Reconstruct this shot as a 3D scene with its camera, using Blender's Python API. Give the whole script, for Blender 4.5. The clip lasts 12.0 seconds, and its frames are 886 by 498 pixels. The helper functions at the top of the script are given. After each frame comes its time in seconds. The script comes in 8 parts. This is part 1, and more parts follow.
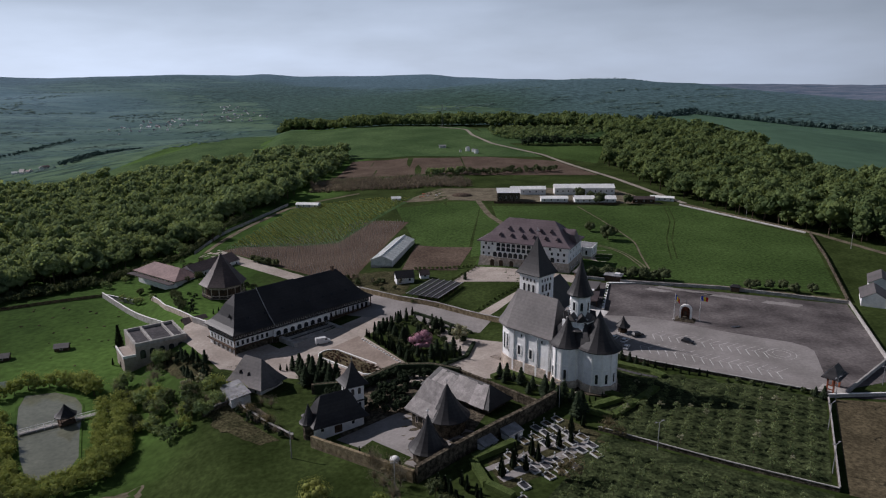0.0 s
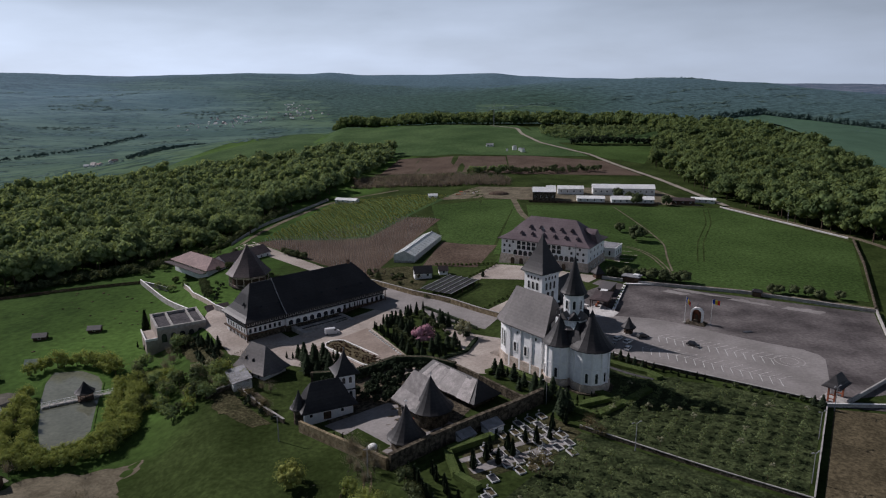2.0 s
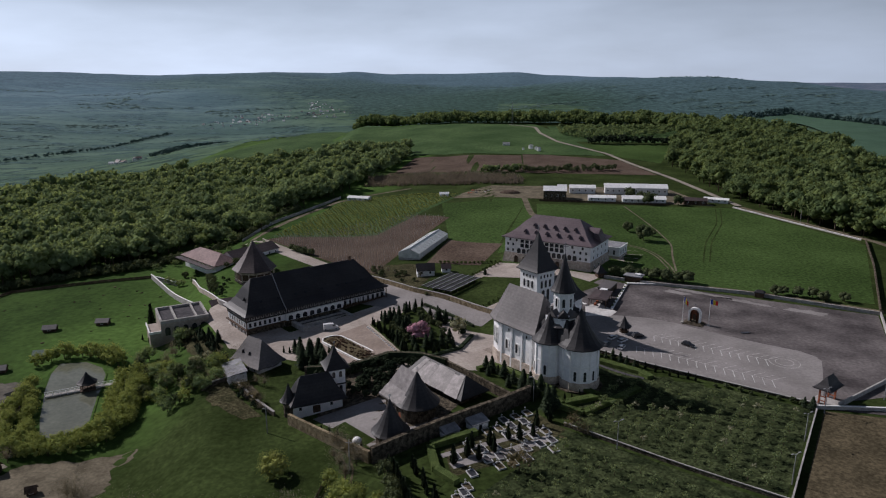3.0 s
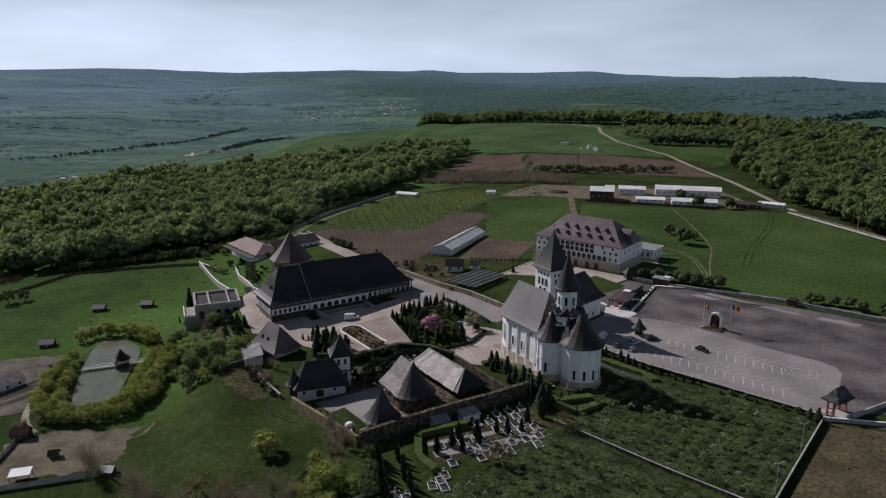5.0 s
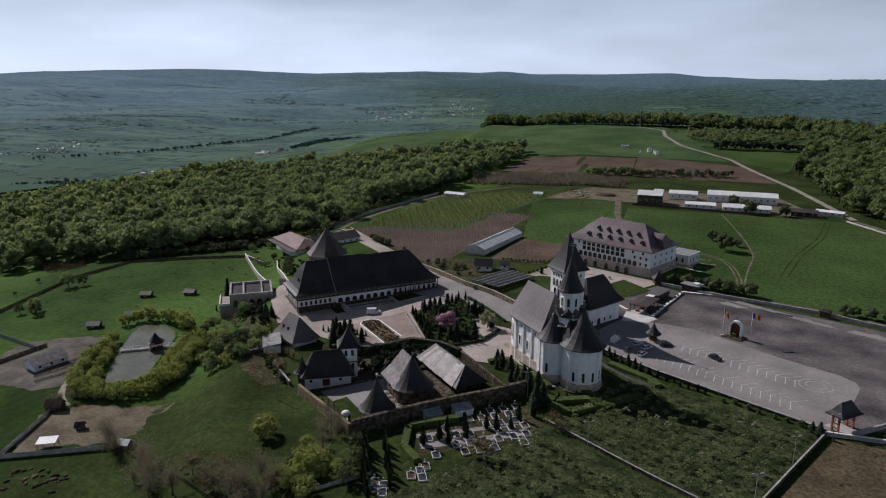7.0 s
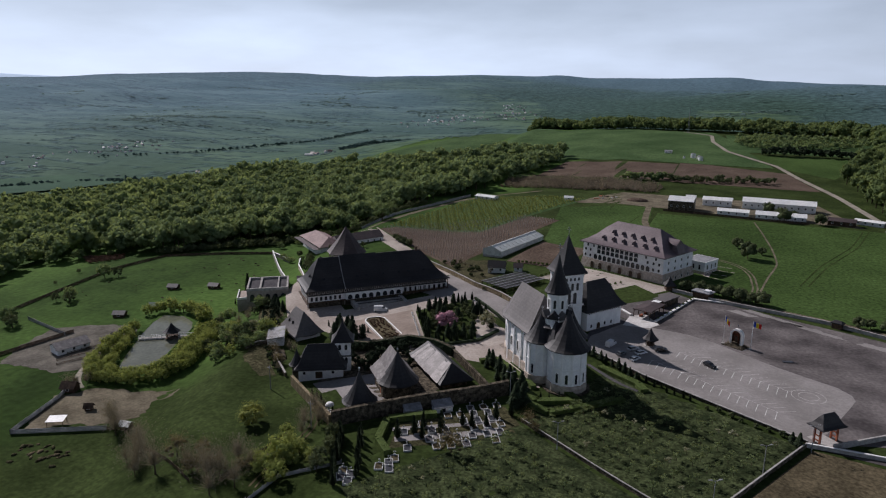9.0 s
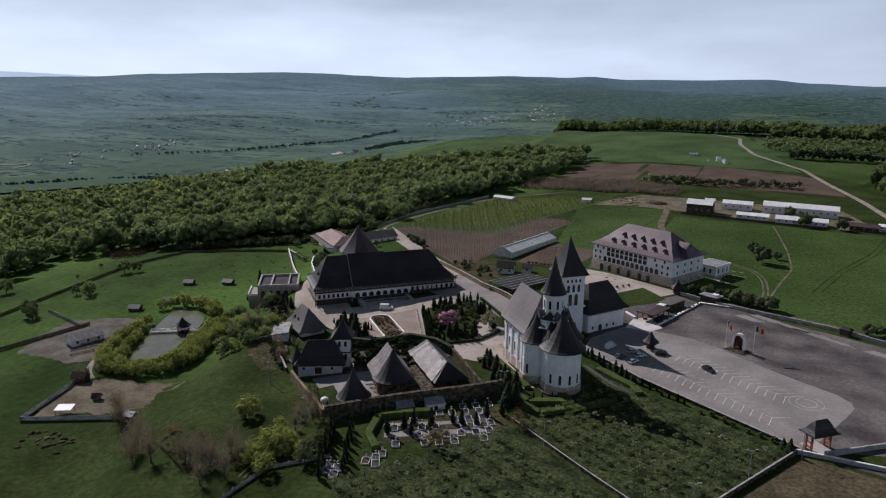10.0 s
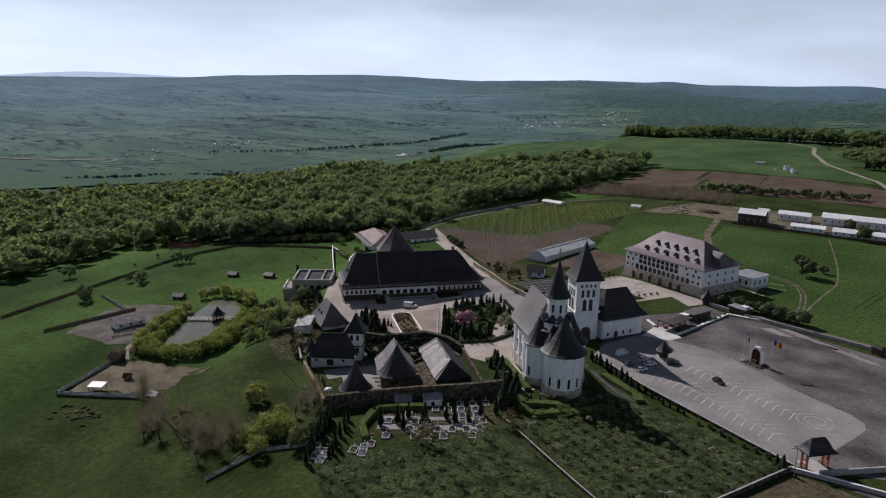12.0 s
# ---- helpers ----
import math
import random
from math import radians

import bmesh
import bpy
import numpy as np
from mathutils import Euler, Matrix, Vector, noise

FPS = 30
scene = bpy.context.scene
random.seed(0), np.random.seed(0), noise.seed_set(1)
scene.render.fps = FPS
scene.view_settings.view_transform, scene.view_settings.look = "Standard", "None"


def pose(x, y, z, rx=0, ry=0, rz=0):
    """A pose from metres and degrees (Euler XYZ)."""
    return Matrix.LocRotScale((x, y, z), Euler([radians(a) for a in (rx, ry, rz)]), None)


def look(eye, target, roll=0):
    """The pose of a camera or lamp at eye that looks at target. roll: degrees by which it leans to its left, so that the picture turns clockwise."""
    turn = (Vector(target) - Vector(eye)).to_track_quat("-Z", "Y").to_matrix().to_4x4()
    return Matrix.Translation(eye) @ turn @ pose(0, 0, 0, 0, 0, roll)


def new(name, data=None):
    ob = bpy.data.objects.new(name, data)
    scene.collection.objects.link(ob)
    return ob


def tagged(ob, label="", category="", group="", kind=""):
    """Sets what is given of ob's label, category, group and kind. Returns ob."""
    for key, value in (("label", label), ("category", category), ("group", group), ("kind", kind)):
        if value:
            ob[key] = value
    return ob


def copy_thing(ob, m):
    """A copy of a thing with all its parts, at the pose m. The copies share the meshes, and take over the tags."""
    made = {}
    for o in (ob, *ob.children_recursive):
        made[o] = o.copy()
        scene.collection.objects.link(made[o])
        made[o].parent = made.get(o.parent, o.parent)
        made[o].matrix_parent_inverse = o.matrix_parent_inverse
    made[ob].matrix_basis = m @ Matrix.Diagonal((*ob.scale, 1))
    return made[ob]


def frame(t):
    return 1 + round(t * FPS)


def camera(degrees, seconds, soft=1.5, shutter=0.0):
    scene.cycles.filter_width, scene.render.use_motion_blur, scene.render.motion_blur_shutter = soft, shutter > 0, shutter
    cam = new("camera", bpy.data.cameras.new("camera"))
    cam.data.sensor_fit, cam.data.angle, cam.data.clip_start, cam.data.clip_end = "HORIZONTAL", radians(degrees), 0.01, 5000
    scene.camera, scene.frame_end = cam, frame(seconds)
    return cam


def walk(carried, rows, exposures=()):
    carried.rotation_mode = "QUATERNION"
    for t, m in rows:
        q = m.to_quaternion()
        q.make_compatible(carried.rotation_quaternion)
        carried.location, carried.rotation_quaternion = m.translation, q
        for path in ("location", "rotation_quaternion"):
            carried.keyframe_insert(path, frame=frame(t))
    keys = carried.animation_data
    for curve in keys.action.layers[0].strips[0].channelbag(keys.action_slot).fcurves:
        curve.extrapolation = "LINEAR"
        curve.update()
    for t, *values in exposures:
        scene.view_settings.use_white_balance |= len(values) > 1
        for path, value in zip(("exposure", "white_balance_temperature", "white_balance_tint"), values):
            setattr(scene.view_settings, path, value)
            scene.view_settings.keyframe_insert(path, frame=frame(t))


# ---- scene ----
cam = camera(65.8, 12.0, 1.15)
PATH = [
    (0, (-0.015, -0.019, 89.96), (-0.025, 1.921, 89.473), -0.4),
    (0.5, (4.962, -0.719, 89.877), (4.899, 1.219, 89.389), -0.3),
    (1, (9.989, -1.337, 89.764), (9.878, 0.6, 89.276), -0.3),
    (1.5, (15.026, -1.866, 89.628), (14.873, 0.067, 89.14), -0.3),
    (2, (20.066, -2.288, 89.484), (19.876, -0.358, 88.995), -0.3),
    (2.5, (25.087, -2.571, 89.352), (24.862, -0.645, 88.862), -0.3),
    (4.5, (45.043, -2.86, 88.745), (44.647, -0.963, 88.251), -0.1),
    (5, (50.05, -2.696, 88.698), (49.587, -0.814, 88.204), 0.0),
    (5.5, (55.062, -2.4, 88.668), (54.533, -0.535, 88.174), 0.0),
    (6, (60.045, -1.986, 88.64), (59.465, -0.137, 88.146), 0.1),
    (6.5, (65.027, -1.481, 88.632), (64.404, 0.355, 88.141), 0.1),
    (7, (69.993, -0.813, 88.621), (69.331, 1.01, 88.13), 0.2),
    (9, (89.566, 2.927, 88.469), (88.756, 4.69, 87.987), 0.4),
    (9.5, (94.418, 4.117, 88.485), (93.567, 5.862, 88.005), 0.5),
    (10, (99.212, 5.435, 88.532), (98.324, 7.161, 88.052), 0.6),
    (10.5, (103.961, 6.877, 88.6), (103.037, 8.585, 88.122), 0.8),
    (11, (108.68, 8.442, 88.656), (107.711, 10.125, 88.18), 0.9),
    (11.5, (113.343, 10.107, 88.687), (112.325, 11.762, 88.212), 1.0),
    (12, (117.984, 11.811, 88.71), (116.916, 13.434, 88.236), 1.1),
]
walk(cam, [(t, look(eye, target, roll)) for t, eye, target, roll in PATH],
     [(0.0, -0.05, 6100, 18), (6.0, 0.0, 6100, 18), (12.0, 0.12, 6100, 18)])

# ---- light ----
SUN_AZ, SUN_EL = 154.7, 34.9          # heading of the sun from +x, anticlockwise, and its height
world = bpy.data.worlds.new("world")
scene.world = world
world.use_nodes = True
wn = world.node_tree
sky = wn.nodes.new("ShaderNodeTexSky")
sky.sky_type, sky.sun_disc = "NISHITA", False
sky.sun_elevation, sky.sun_rotation = radians(SUN_EL), radians(90 - SUN_AZ)
sky.altitude, sky.air_density, sky.dust_density, sky.ozone_density = 300, 1.0, 0.4, 1.5
wn.nodes["Background"].inputs["Strength"].default_value = 0.05
coord = wn.nodes.new("ShaderNodeTexCoord")
stretch = wn.nodes.new("ShaderNodeMapping")
stretch.inputs["Scale"].default_value = (2.2, 2.2, 9.0)
veil = wn.nodes.new("ShaderNodeTexNoise")
veil.inputs["Scale"].default_value, veil.inputs["Detail"].default_value = 1.6, 5
height = wn.nodes.new("ShaderNodeSeparateXYZ")
haze = wn.nodes.new("ShaderNodeMapRange")      # pale haze low in the sky, thinning upwards
haze.interpolation_type = "SMOOTHSTEP"
haze.inputs["From Min"].default_value, haze.inputs["From Max"].default_value = 0.0, 0.27
haze.inputs["To Min"].default_value, haze.inputs["To Max"].default_value = 0.95, 0.1
amount = wn.nodes.new("ShaderNodeMapRange")
amount.inputs["From Min"].default_value, amount.inputs["From Max"].default_value = 0.3, 0.7
amount.inputs["To Min"].default_value, amount.inputs["To Max"].default_value = 0.72, 1.05
veiled = wn.nodes.new("ShaderNodeMath")
veiled.operation = "MULTIPLY"
glow = wn.nodes.new("ShaderNodeVectorMath")    # the haze is brighter towards the sun
glow.operation = "DOT_PRODUCT"
glow.inputs[1].default_value = [math.cos(radians(SUN_AZ)), math.sin(radians(SUN_AZ)), 0.0]
gain = wn.nodes.new("ShaderNodeMapRange")
gain.inputs["From Min"].default_value, gain.inputs["From Max"].default_value = -0.3, 0.9
gain.inputs["To Min"].default_value, gain.inputs["To Max"].default_value = 0.5, 1.2
tone = wn.nodes.new("ShaderNodeVectorMath")
tone.operation = "SCALE"
tone.inputs[0].default_value = (13.2, 15.4, 17.6)
wn.links.new(coord.outputs["Generated"], glow.inputs[0])
wn.links.new(glow.outputs["Value"], gain.inputs["Value"])
back_fill = wn.nodes.new("ShaderNodeMapRange")    # extra glow added opposite the sun, out of view, to fill shaded walls
back_fill.inputs["From Min"].default_value, back_fill.inputs["From Max"].default_value = -0.3, -0.95
back_fill.inputs["To Min"].default_value, back_fill.inputs["To Max"].default_value = 0.0, 1.0
total = wn.nodes.new("ShaderNodeMath")
wn.links.new(glow.outputs["Value"], back_fill.inputs["Value"])
wn.links.new(gain.outputs[0], total.inputs[0])
wn.links.new(back_fill.outputs[0], total.inputs[1])
wn.links.new(total.outputs[0], tone.inputs["Scale"])
thin = wn.nodes.new("ShaderNodeMix")
thin.data_type = "RGBA"
wn.links.new(tone.outputs[0], thin.inputs["B"])
wn.links.new(coord.outputs["Generated"], stretch.inputs["Vector"])
wn.links.new(coord.outputs["Generated"], height.inputs[0])
wn.links.new(height.outputs["Z"], haze.inputs["Value"])
wn.links.new(stretch.outputs[0], veil.inputs["Vector"])
wn.links.new(veil.outputs["Fac"], amount.inputs["Value"])
wn.links.new(amount.outputs[0], veiled.inputs[0])
wn.links.new(haze.outputs[0], veiled.inputs[1])
wn.links.new(veiled.outputs[0], thin.inputs["Factor"])
dim = wn.nodes.new("ShaderNodeVectorMath")
dim.operation, dim.inputs["Scale"].default_value = "SCALE", 0.42
wn.links.new(sky.outputs[0], dim.inputs[0])
wn.links.new(dim.outputs[0], thin.inputs["A"])
wn.links.new(thin.outputs["Result"], wn.nodes["Background"].inputs["Color"])
sun = new("sun", bpy.data.lights.new("sun", "SUN"))
sun.data.energy, sun.data.angle, sun.data.color = 3.9, radians(0.6), (1.0, 0.945, 0.87)
to_sun = Vector((math.cos(radians(SUN_AZ)) * math.cos(radians(SUN_EL)), math.sin(radians(SUN_AZ)) * math.cos(radians(SUN_EL)), math.sin(radians(SUN_EL))))
sun.matrix_world = Matrix.Translation(to_sun * 200) @ to_sun.to_track_quat("Z", "Y").to_matrix().to_4x4()
scene.view_settings.exposure = 0.0


# ---- materials ----
def mat(name, c1, c2, scale=0.3, rough=0.85, grain=6.0, amount=0.25, bump=0.0, bscale=4.0, metal=0.0, vary=0.0, island=False):
    """Two colours in large patches, a fine grain over them, optional relief and a shade of its own for every object or island."""
    m = bpy.data.materials.new(name)
    m.use_nodes = True
    t = m.node_tree
    n, l = t.nodes, t.links
    bsdf = n["Principled BSDF"]
    geo = n.new("ShaderNodeNewGeometry")
    a = n.new("ShaderNodeTexNoise")
    a.inputs["Scale"].default_value, a.inputs["Detail"].default_value = scale, 4
    l.new(geo.outputs["Position"], a.inputs["Vector"])
    ramp = n.new("ShaderNodeValToRGB")
    ramp.color_ramp.elements[0].position, ramp.color_ramp.elements[1].position = 0.36, 0.64
    ramp.color_ramp.elements[0].color, ramp.color_ramp.elements[1].color = (*c1, 1), (*c2, 1)
    l.new(a.outputs["Fac"], ramp.inputs["Fac"])
    b = n.new("ShaderNodeTexNoise")
    b.inputs["Scale"].default_value, b.inputs["Detail"].default_value = scale * grain, 3
    l.new(geo.outputs["Position"], b.inputs["Vector"])
    mr = n.new("ShaderNodeMapRange")
    mr.inputs["From Min"].default_value, mr.inputs["From Max"].default_value = 0.3, 0.7
    mr.inputs["To Min"].default_value, mr.inputs["To Max"].default_value = 1 - amount, 1 + amount
    l.new(b.outputs["Fac"], mr.inputs["Value"])
    val = mr.outputs[0]
    if not island:
        c = n.new("ShaderNodeTexNoise")                # blotches about a metre across
        c.inputs["Scale"].default_value, c.inputs["Detail"].default_value = 0.9, 3
        cr = n.new("ShaderNodeMapRange")
        cr.inputs["From Min"].default_value, cr.inputs["From Max"].default_value = 0.35, 0.65
        cr.inputs["To Min"].default_value, cr.inputs["To Max"].default_value = 1 - amount * 0.8, 1 + amount * 0.8
        both = n.new("ShaderNodeMath")
        both.operation = "MULTIPLY"
        l.new(geo.outputs["Position"], c.inputs["Vector"]), l.new(c.outputs["Fac"], cr.inputs["Value"])
        l.new(val, both.inputs[0]), l.new(cr.outputs[0], both.inputs[1])
        val = both.outputs[0]
    if vary:
        src = geo.outputs["Random Per Island"] if island else n.new("ShaderNodeObjectInfo").outputs["Random"]
        v = n.new("ShaderNodeMapRange")
        v.inputs["To Min"].default_value, v.inputs["To Max"].default_value = 1 - vary, 1 + vary
        l.new(src, v.inputs["Value"])
        mul = n.new("ShaderNodeMath")
        mul.operation = "MULTIPLY"
        l.new(val, mul.inputs[0]), l.new(v.outputs[0], mul.inputs[1])
        val = mul.outputs[0]
    mix = n.new("ShaderNodeVectorMath")
    mix.operation = "SCALE"
    l.new(ramp.outputs["Color"], mix.inputs[0]), l.new(val, mix.inputs["Scale"])
    l.new(mix.outputs[0], bsdf.inputs["Base Color"])
    bsdf.inputs["Roughness"].default_value, bsdf.inputs["Metallic"].default_value = rough, metal
    bsdf.inputs["Specular IOR Level"].default_value = 0.6 if rough < 0.5 else 0.15 if rough < 0.9 else 0.02
    if bump:
        bn = n.new("ShaderNodeTexNoise")
        bn.inputs["Scale"].default_value, bn.inputs["Detail"].default_value = bscale, 4
        l.new(geo.outputs["Position"], bn.inputs["Vector"])
        bp = n.new("ShaderNodeBump")
        bp.inputs["Strength"].default_value, bp.inputs["Distance"].default_value = bump, 0.3
        l.new(bn.outputs["Fac"], bp.inputs["Height"])
        l.new(bp.outputs["Normal"], bsdf.inputs["Normal"])
    return m


def leafy(m, share=0.35, glow=1.35):
    """Lets part of the light through, as thin leaves do."""
    n, l = m.node_tree.nodes, m.node_tree.links
    bsdf, out = n["Principled BSDF"], n["Material Output"]
    thin = n.new("ShaderNodeBsdfTranslucent")
    warm = n.new("ShaderNodeVectorMath")
    warm.operation = "MULTIPLY"
    warm.inputs[1].default_value = (glow * 1.12, glow, glow * 0.7)
    both = n.new("ShaderNodeMixShader")
    both.inputs[0].default_value = share
    l.new(bsdf.inputs["Base Color"].links[0].from_socket, warm.inputs[0])
    l.new(warm.outputs[0], thin.inputs["Color"])
    l.new(bsdf.outputs[0], both.inputs[1]), l.new(thin.outputs[0], both.inputs[2])
    l.new(both.outputs[0], out.inputs["Surface"])
    return m


def sheen(m, metal, level=0.5):
    """Painted sheet metal: a share of metal and a clear gloss."""
    b = m.node_tree.nodes["Principled BSDF"]
    b.inputs["Metallic"].default_value, b.inputs["Specular IOR Level"].default_value = metal, level
    return m


def coursed(m, pitch=0.38, depth=0.16):
    """Courses of shingles up a roof: thin darker joints at every course."""
    n, l = m.node_tree.nodes, m.node_tree.links
    bsdf = n["Principled BSDF"]
    w = n.new("ShaderNodeTexWave")
    w.wave_type, w.bands_direction, w.wave_profile = "BANDS", "Z", "SAW"
    w.inputs["Scale"].default_value, w.inputs["Distortion"].default_value, w.inputs["Detail"].default_value, w.inputs["Detail Scale"].default_value = pitch, 1.5, 2, 1.5
    g = n.new("ShaderNodeMapRange")
    g.inputs["To Min"].default_value, g.inputs["To Max"].default_value = 1 - depth, 1 + depth
    k = n.new("ShaderNodeVectorMath")
    k.operation = "SCALE"
    l.new(n["Geometry"].outputs["Position"], w.inputs["Vector"]), l.new(w.outputs["Fac"], g.inputs["Value"])
    l.new(bsdf.inputs["Base Color"].links[0].from_socket, k.inputs[0]), l.new(g.outputs[0], k.inputs["Scale"])
    l.new(k.outputs[0], bsdf.inputs["Base Color"])
    return m


def pasture(name, dull, lush):
    """Grass that is olive and worn on the near slope and lusher towards the pasture, with dry patches."""
    m = mat(name, *dull, 0.05, 0.95, 11, 0.24, 0.3, 1.6)
    n, l = m.node_tree.nodes, m.node_tree.links
    geo, bsdf = n["Geometry"], n["Principled BSDF"]
    big, fine = n.new("ShaderNodeTexNoise"), n.new("ShaderNodeTexNoise")
    big.inputs["Scale"].default_value, big.inputs["Detail"].default_value = 0.014, 6
    fine.inputs["Scale"].default_value, fine.inputs["Detail"].default_value = 0.4, 5
    ramp = n.new("ShaderNodeValToRGB")
    ramp.color_ramp.elements[0].position, ramp.color_ramp.elements[1].position = 0.38, 0.62
    ramp.color_ramp.elements[0].color, ramp.color_ramp.elements[1].color = (*lush[0], 1), (*lush[1], 1)
    gain = n.new("ShaderNodeMapRange")
    gain.inputs["From Min"].default_value, gain.inputs["From Max"].default_value = 0.3, 0.7
    gain.inputs["To Min"].default_value, gain.inputs["To Max"].default_value = 0.74, 1.26
    y_gain = n.new("ShaderNodeMapRange")          # brightness rises with y
    y_gain.inputs["From Min"].default_value, y_gain.inputs["From Max"].default_value = 120, 215
    y_gain.inputs["To Min"].default_value, y_gain.inputs["To Max"].default_value = 0.9, 1.4
    gains = n.new("ShaderNodeMath")
    gains.operation = "MULTIPLY"
    tint = n.new("ShaderNodeVectorMath")
    tint.operation = "SCALE"
    axis = n.new("ShaderNodeSeparateXYZ")
    wave = n.new("ShaderNodeMath")
    wave.operation, wave.inputs[1].default_value = "MULTIPLY_ADD", -70.0
    edge = n.new("ShaderNodeMapRange")
    edge.interpolation_type = "SMOOTHSTEP"
    edge.inputs["From Min"].default_value, edge.inputs["From Max"].default_value = -108, -138
    both = n.new("ShaderNodeMix")
    both.data_type = "RGBA"
    l.new(geo.outputs["Position"], big.inputs["Vector"]), l.new(geo.outputs["Position"], fine.inputs["Vector"]), l.new(geo.outputs["Position"], axis.inputs[0])
    l.new(big.outputs["Fac"], ramp.inputs["Fac"]), l.new(fine.outputs["Fac"], gain.inputs["Value"])
    l.new(axis.outputs["Y"], y_gain.inputs["Value"]), l.new(gain.outputs[0], gains.inputs[0]), l.new(y_gain.outputs[0], gains.inputs[1])
    l.new(ramp.outputs["Color"], tint.inputs[0]), l.new(gains.outputs[0], tint.inputs["Scale"])
    l.new(big.outputs["Fac"], wave.inputs[0]), l.new(axis.outputs["X"], wave.inputs[2]), l.new(wave.outputs[0], edge.inputs["Value"])
    l.new(edge.outputs[0], both.inputs["Factor"])
    l.new(bsdf.inputs["Base Color"].links[0].from_socket, both.inputs["A"]), l.new(tint.outputs[0], both.inputs["B"])
    l.new(both.outputs["Result"], bsdf.inputs["Base Color"])
    return m


def countryside(name):
    """Valley sides and far hills: pastures, tree lines along the slopes, copses and closed woods with mottled treetops.
    Haze is painted in: colours blend to blue and mottling fades with distance.
    """
    m = bpy.data.materials.new(name)
    m.use_nodes = True
    n, l = m.node_tree.nodes, m.node_tree.links
    bsdf = n["Principled BSDF"]
    bsdf.inputs["Roughness"].default_value, bsdf.inputs["Specular IOR Level"].default_value = 0.95, 0.02
    geo = n.new("ShaderNodeNewGeometry")

    def grain(scale, detail=4, roughness=0.55, turn=0.49, sx=1.0, sy=1.0):
        mp, t = n.new("ShaderNodeMapping"), n.new("ShaderNodeTexNoise")
        mp.inputs["Rotation"].default_value, mp.inputs["Scale"].default_value = (0, 0, -turn), (scale * sx, scale * sy, scale * 0.3)
        t.inputs["Scale"].default_value, t.inputs["Detail"].default_value, t.inputs["Roughness"].default_value = 1.0, detail, roughness
        l.new(geo.outputs["Position"], mp.inputs["Vector"]), l.new(mp.outputs[0], t.inputs["Vector"])
        return t.outputs["Fac"]

    def span(v, a, b, c=0.0, d=1.0):
        r = n.new("ShaderNodeMapRange")
        r.interpolation_type = "SMOOTHSTEP"
        for key, q in zip(("From Min", "From Max", "To Min", "To Max"), (a, b, c, d)):
            r.inputs[key].default_value = q
        l.new(v, r.inputs["Value"])
        return r.outputs[0]

    def calc(op, a, b):
        k = n.new("ShaderNodeMath")
        k.operation = op
        for i, q in enumerate((a, b)):
            if isinstance(q, (int, float)):
                k.inputs[i].default_value = q
            else:
                l.new(q, k.inputs[i])
        return k.outputs[0]

    def blend(f, a, b):
        k = n.new("ShaderNodeMix")
        k.data_type = "RGBA"
        l.new(f, k.inputs["Factor"])
        for key, q in (("A", a), ("B", b)):
            if isinstance(q, tuple):
                k.inputs[key].default_value = (*q, 1)
            else:
                l.new(q, k.inputs[key])
        return k.outputs["Result"]

    def given(key):
        k = n.new("ShaderNodeAttribute")
        k.attribute_name = key
        return k.outputs["Fac"]

    wooded, haze_share, lowland = given("wooded"), given("haze_share"), given("lowland")
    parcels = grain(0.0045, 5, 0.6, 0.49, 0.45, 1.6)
    pasture_c = blend(span(parcels, 0.4, 0.6), blend(haze_share, PASTURE_NEAR[0], PASTURE_HAZED[0]), blend(haze_share, PASTURE_NEAR[1], PASTURE_HAZED[1]))
    wood_c = blend(haze_share, WOOD_NEAR, WOOD_HAZED)
    edge = grain(0.012, 6, 0.62, 0.49, 0.5, 1.5)
    closed = span(calc("ADD", wooded, calc("MULTIPLY", calc("SUBTRACT", edge, 0.5), 1.9)), 0.46, 0.6)
    field = grain(0.0075, 3, 0.45, 0.42, 0.22, 1.0)
    line = calc("MULTIPLY", span(calc("ABSOLUTE", calc("SUBTRACT", field, 0.5), 0.0), 0.028, 0.006), span(grain(0.02, 3), 0.38, 0.54))
    field2 = grain(0.016, 3, 0.45, 0.62, 0.3, 1.0)
    line2 = calc("MULTIPLY", span(calc("ABSOLUTE", calc("SUBTRACT", field2, 0.47), 0.0), 0.05, 0.012), span(grain(0.017, 3), 0.42, 0.54))
    trees = calc("MAXIMUM", closed, calc("MAXIMUM", line, line2))
    treetops = grain(0.055, 5, 0.7, 0.0, 1.0, 1.0)
    colour = blend(trees, pasture_c, wood_c)
    colour = blend(lowland, colour, blend(span(edge, 0.4, 0.62), LOWLAND_HAZED[0], LOWLAND_HAZED[1]))
    tone = n.new("ShaderNodeVectorMath")
    tone.operation = "SCALE"
    mottle = calc("ADD", 1.0, calc("MULTIPLY", calc("MULTIPLY", span(treetops, 0.32, 0.68, -0.45, 0.45), span(haze_share, 0, 1, 1.0, 0.6)), span(trees, 0, 1, 0.25, 1.0)))
    l.new(colour, tone.inputs[0]), l.new(mottle, tone.inputs["Scale"])
    l.new(tone.outputs[0], bsdf.inputs["Base Color"])
    bp = n.new("ShaderNodeBump")
    bp.inputs["Strength"].default_value, bp.inputs["Distance"].default_value = 0.55, 9.0
    l.new(calc("MULTIPLY", treetops, span(trees, 0, 1, 0.15, 1.0)), bp.inputs["Height"]), l.new(bp.outputs["Normal"], bsdf.inputs["Normal"])
    return m


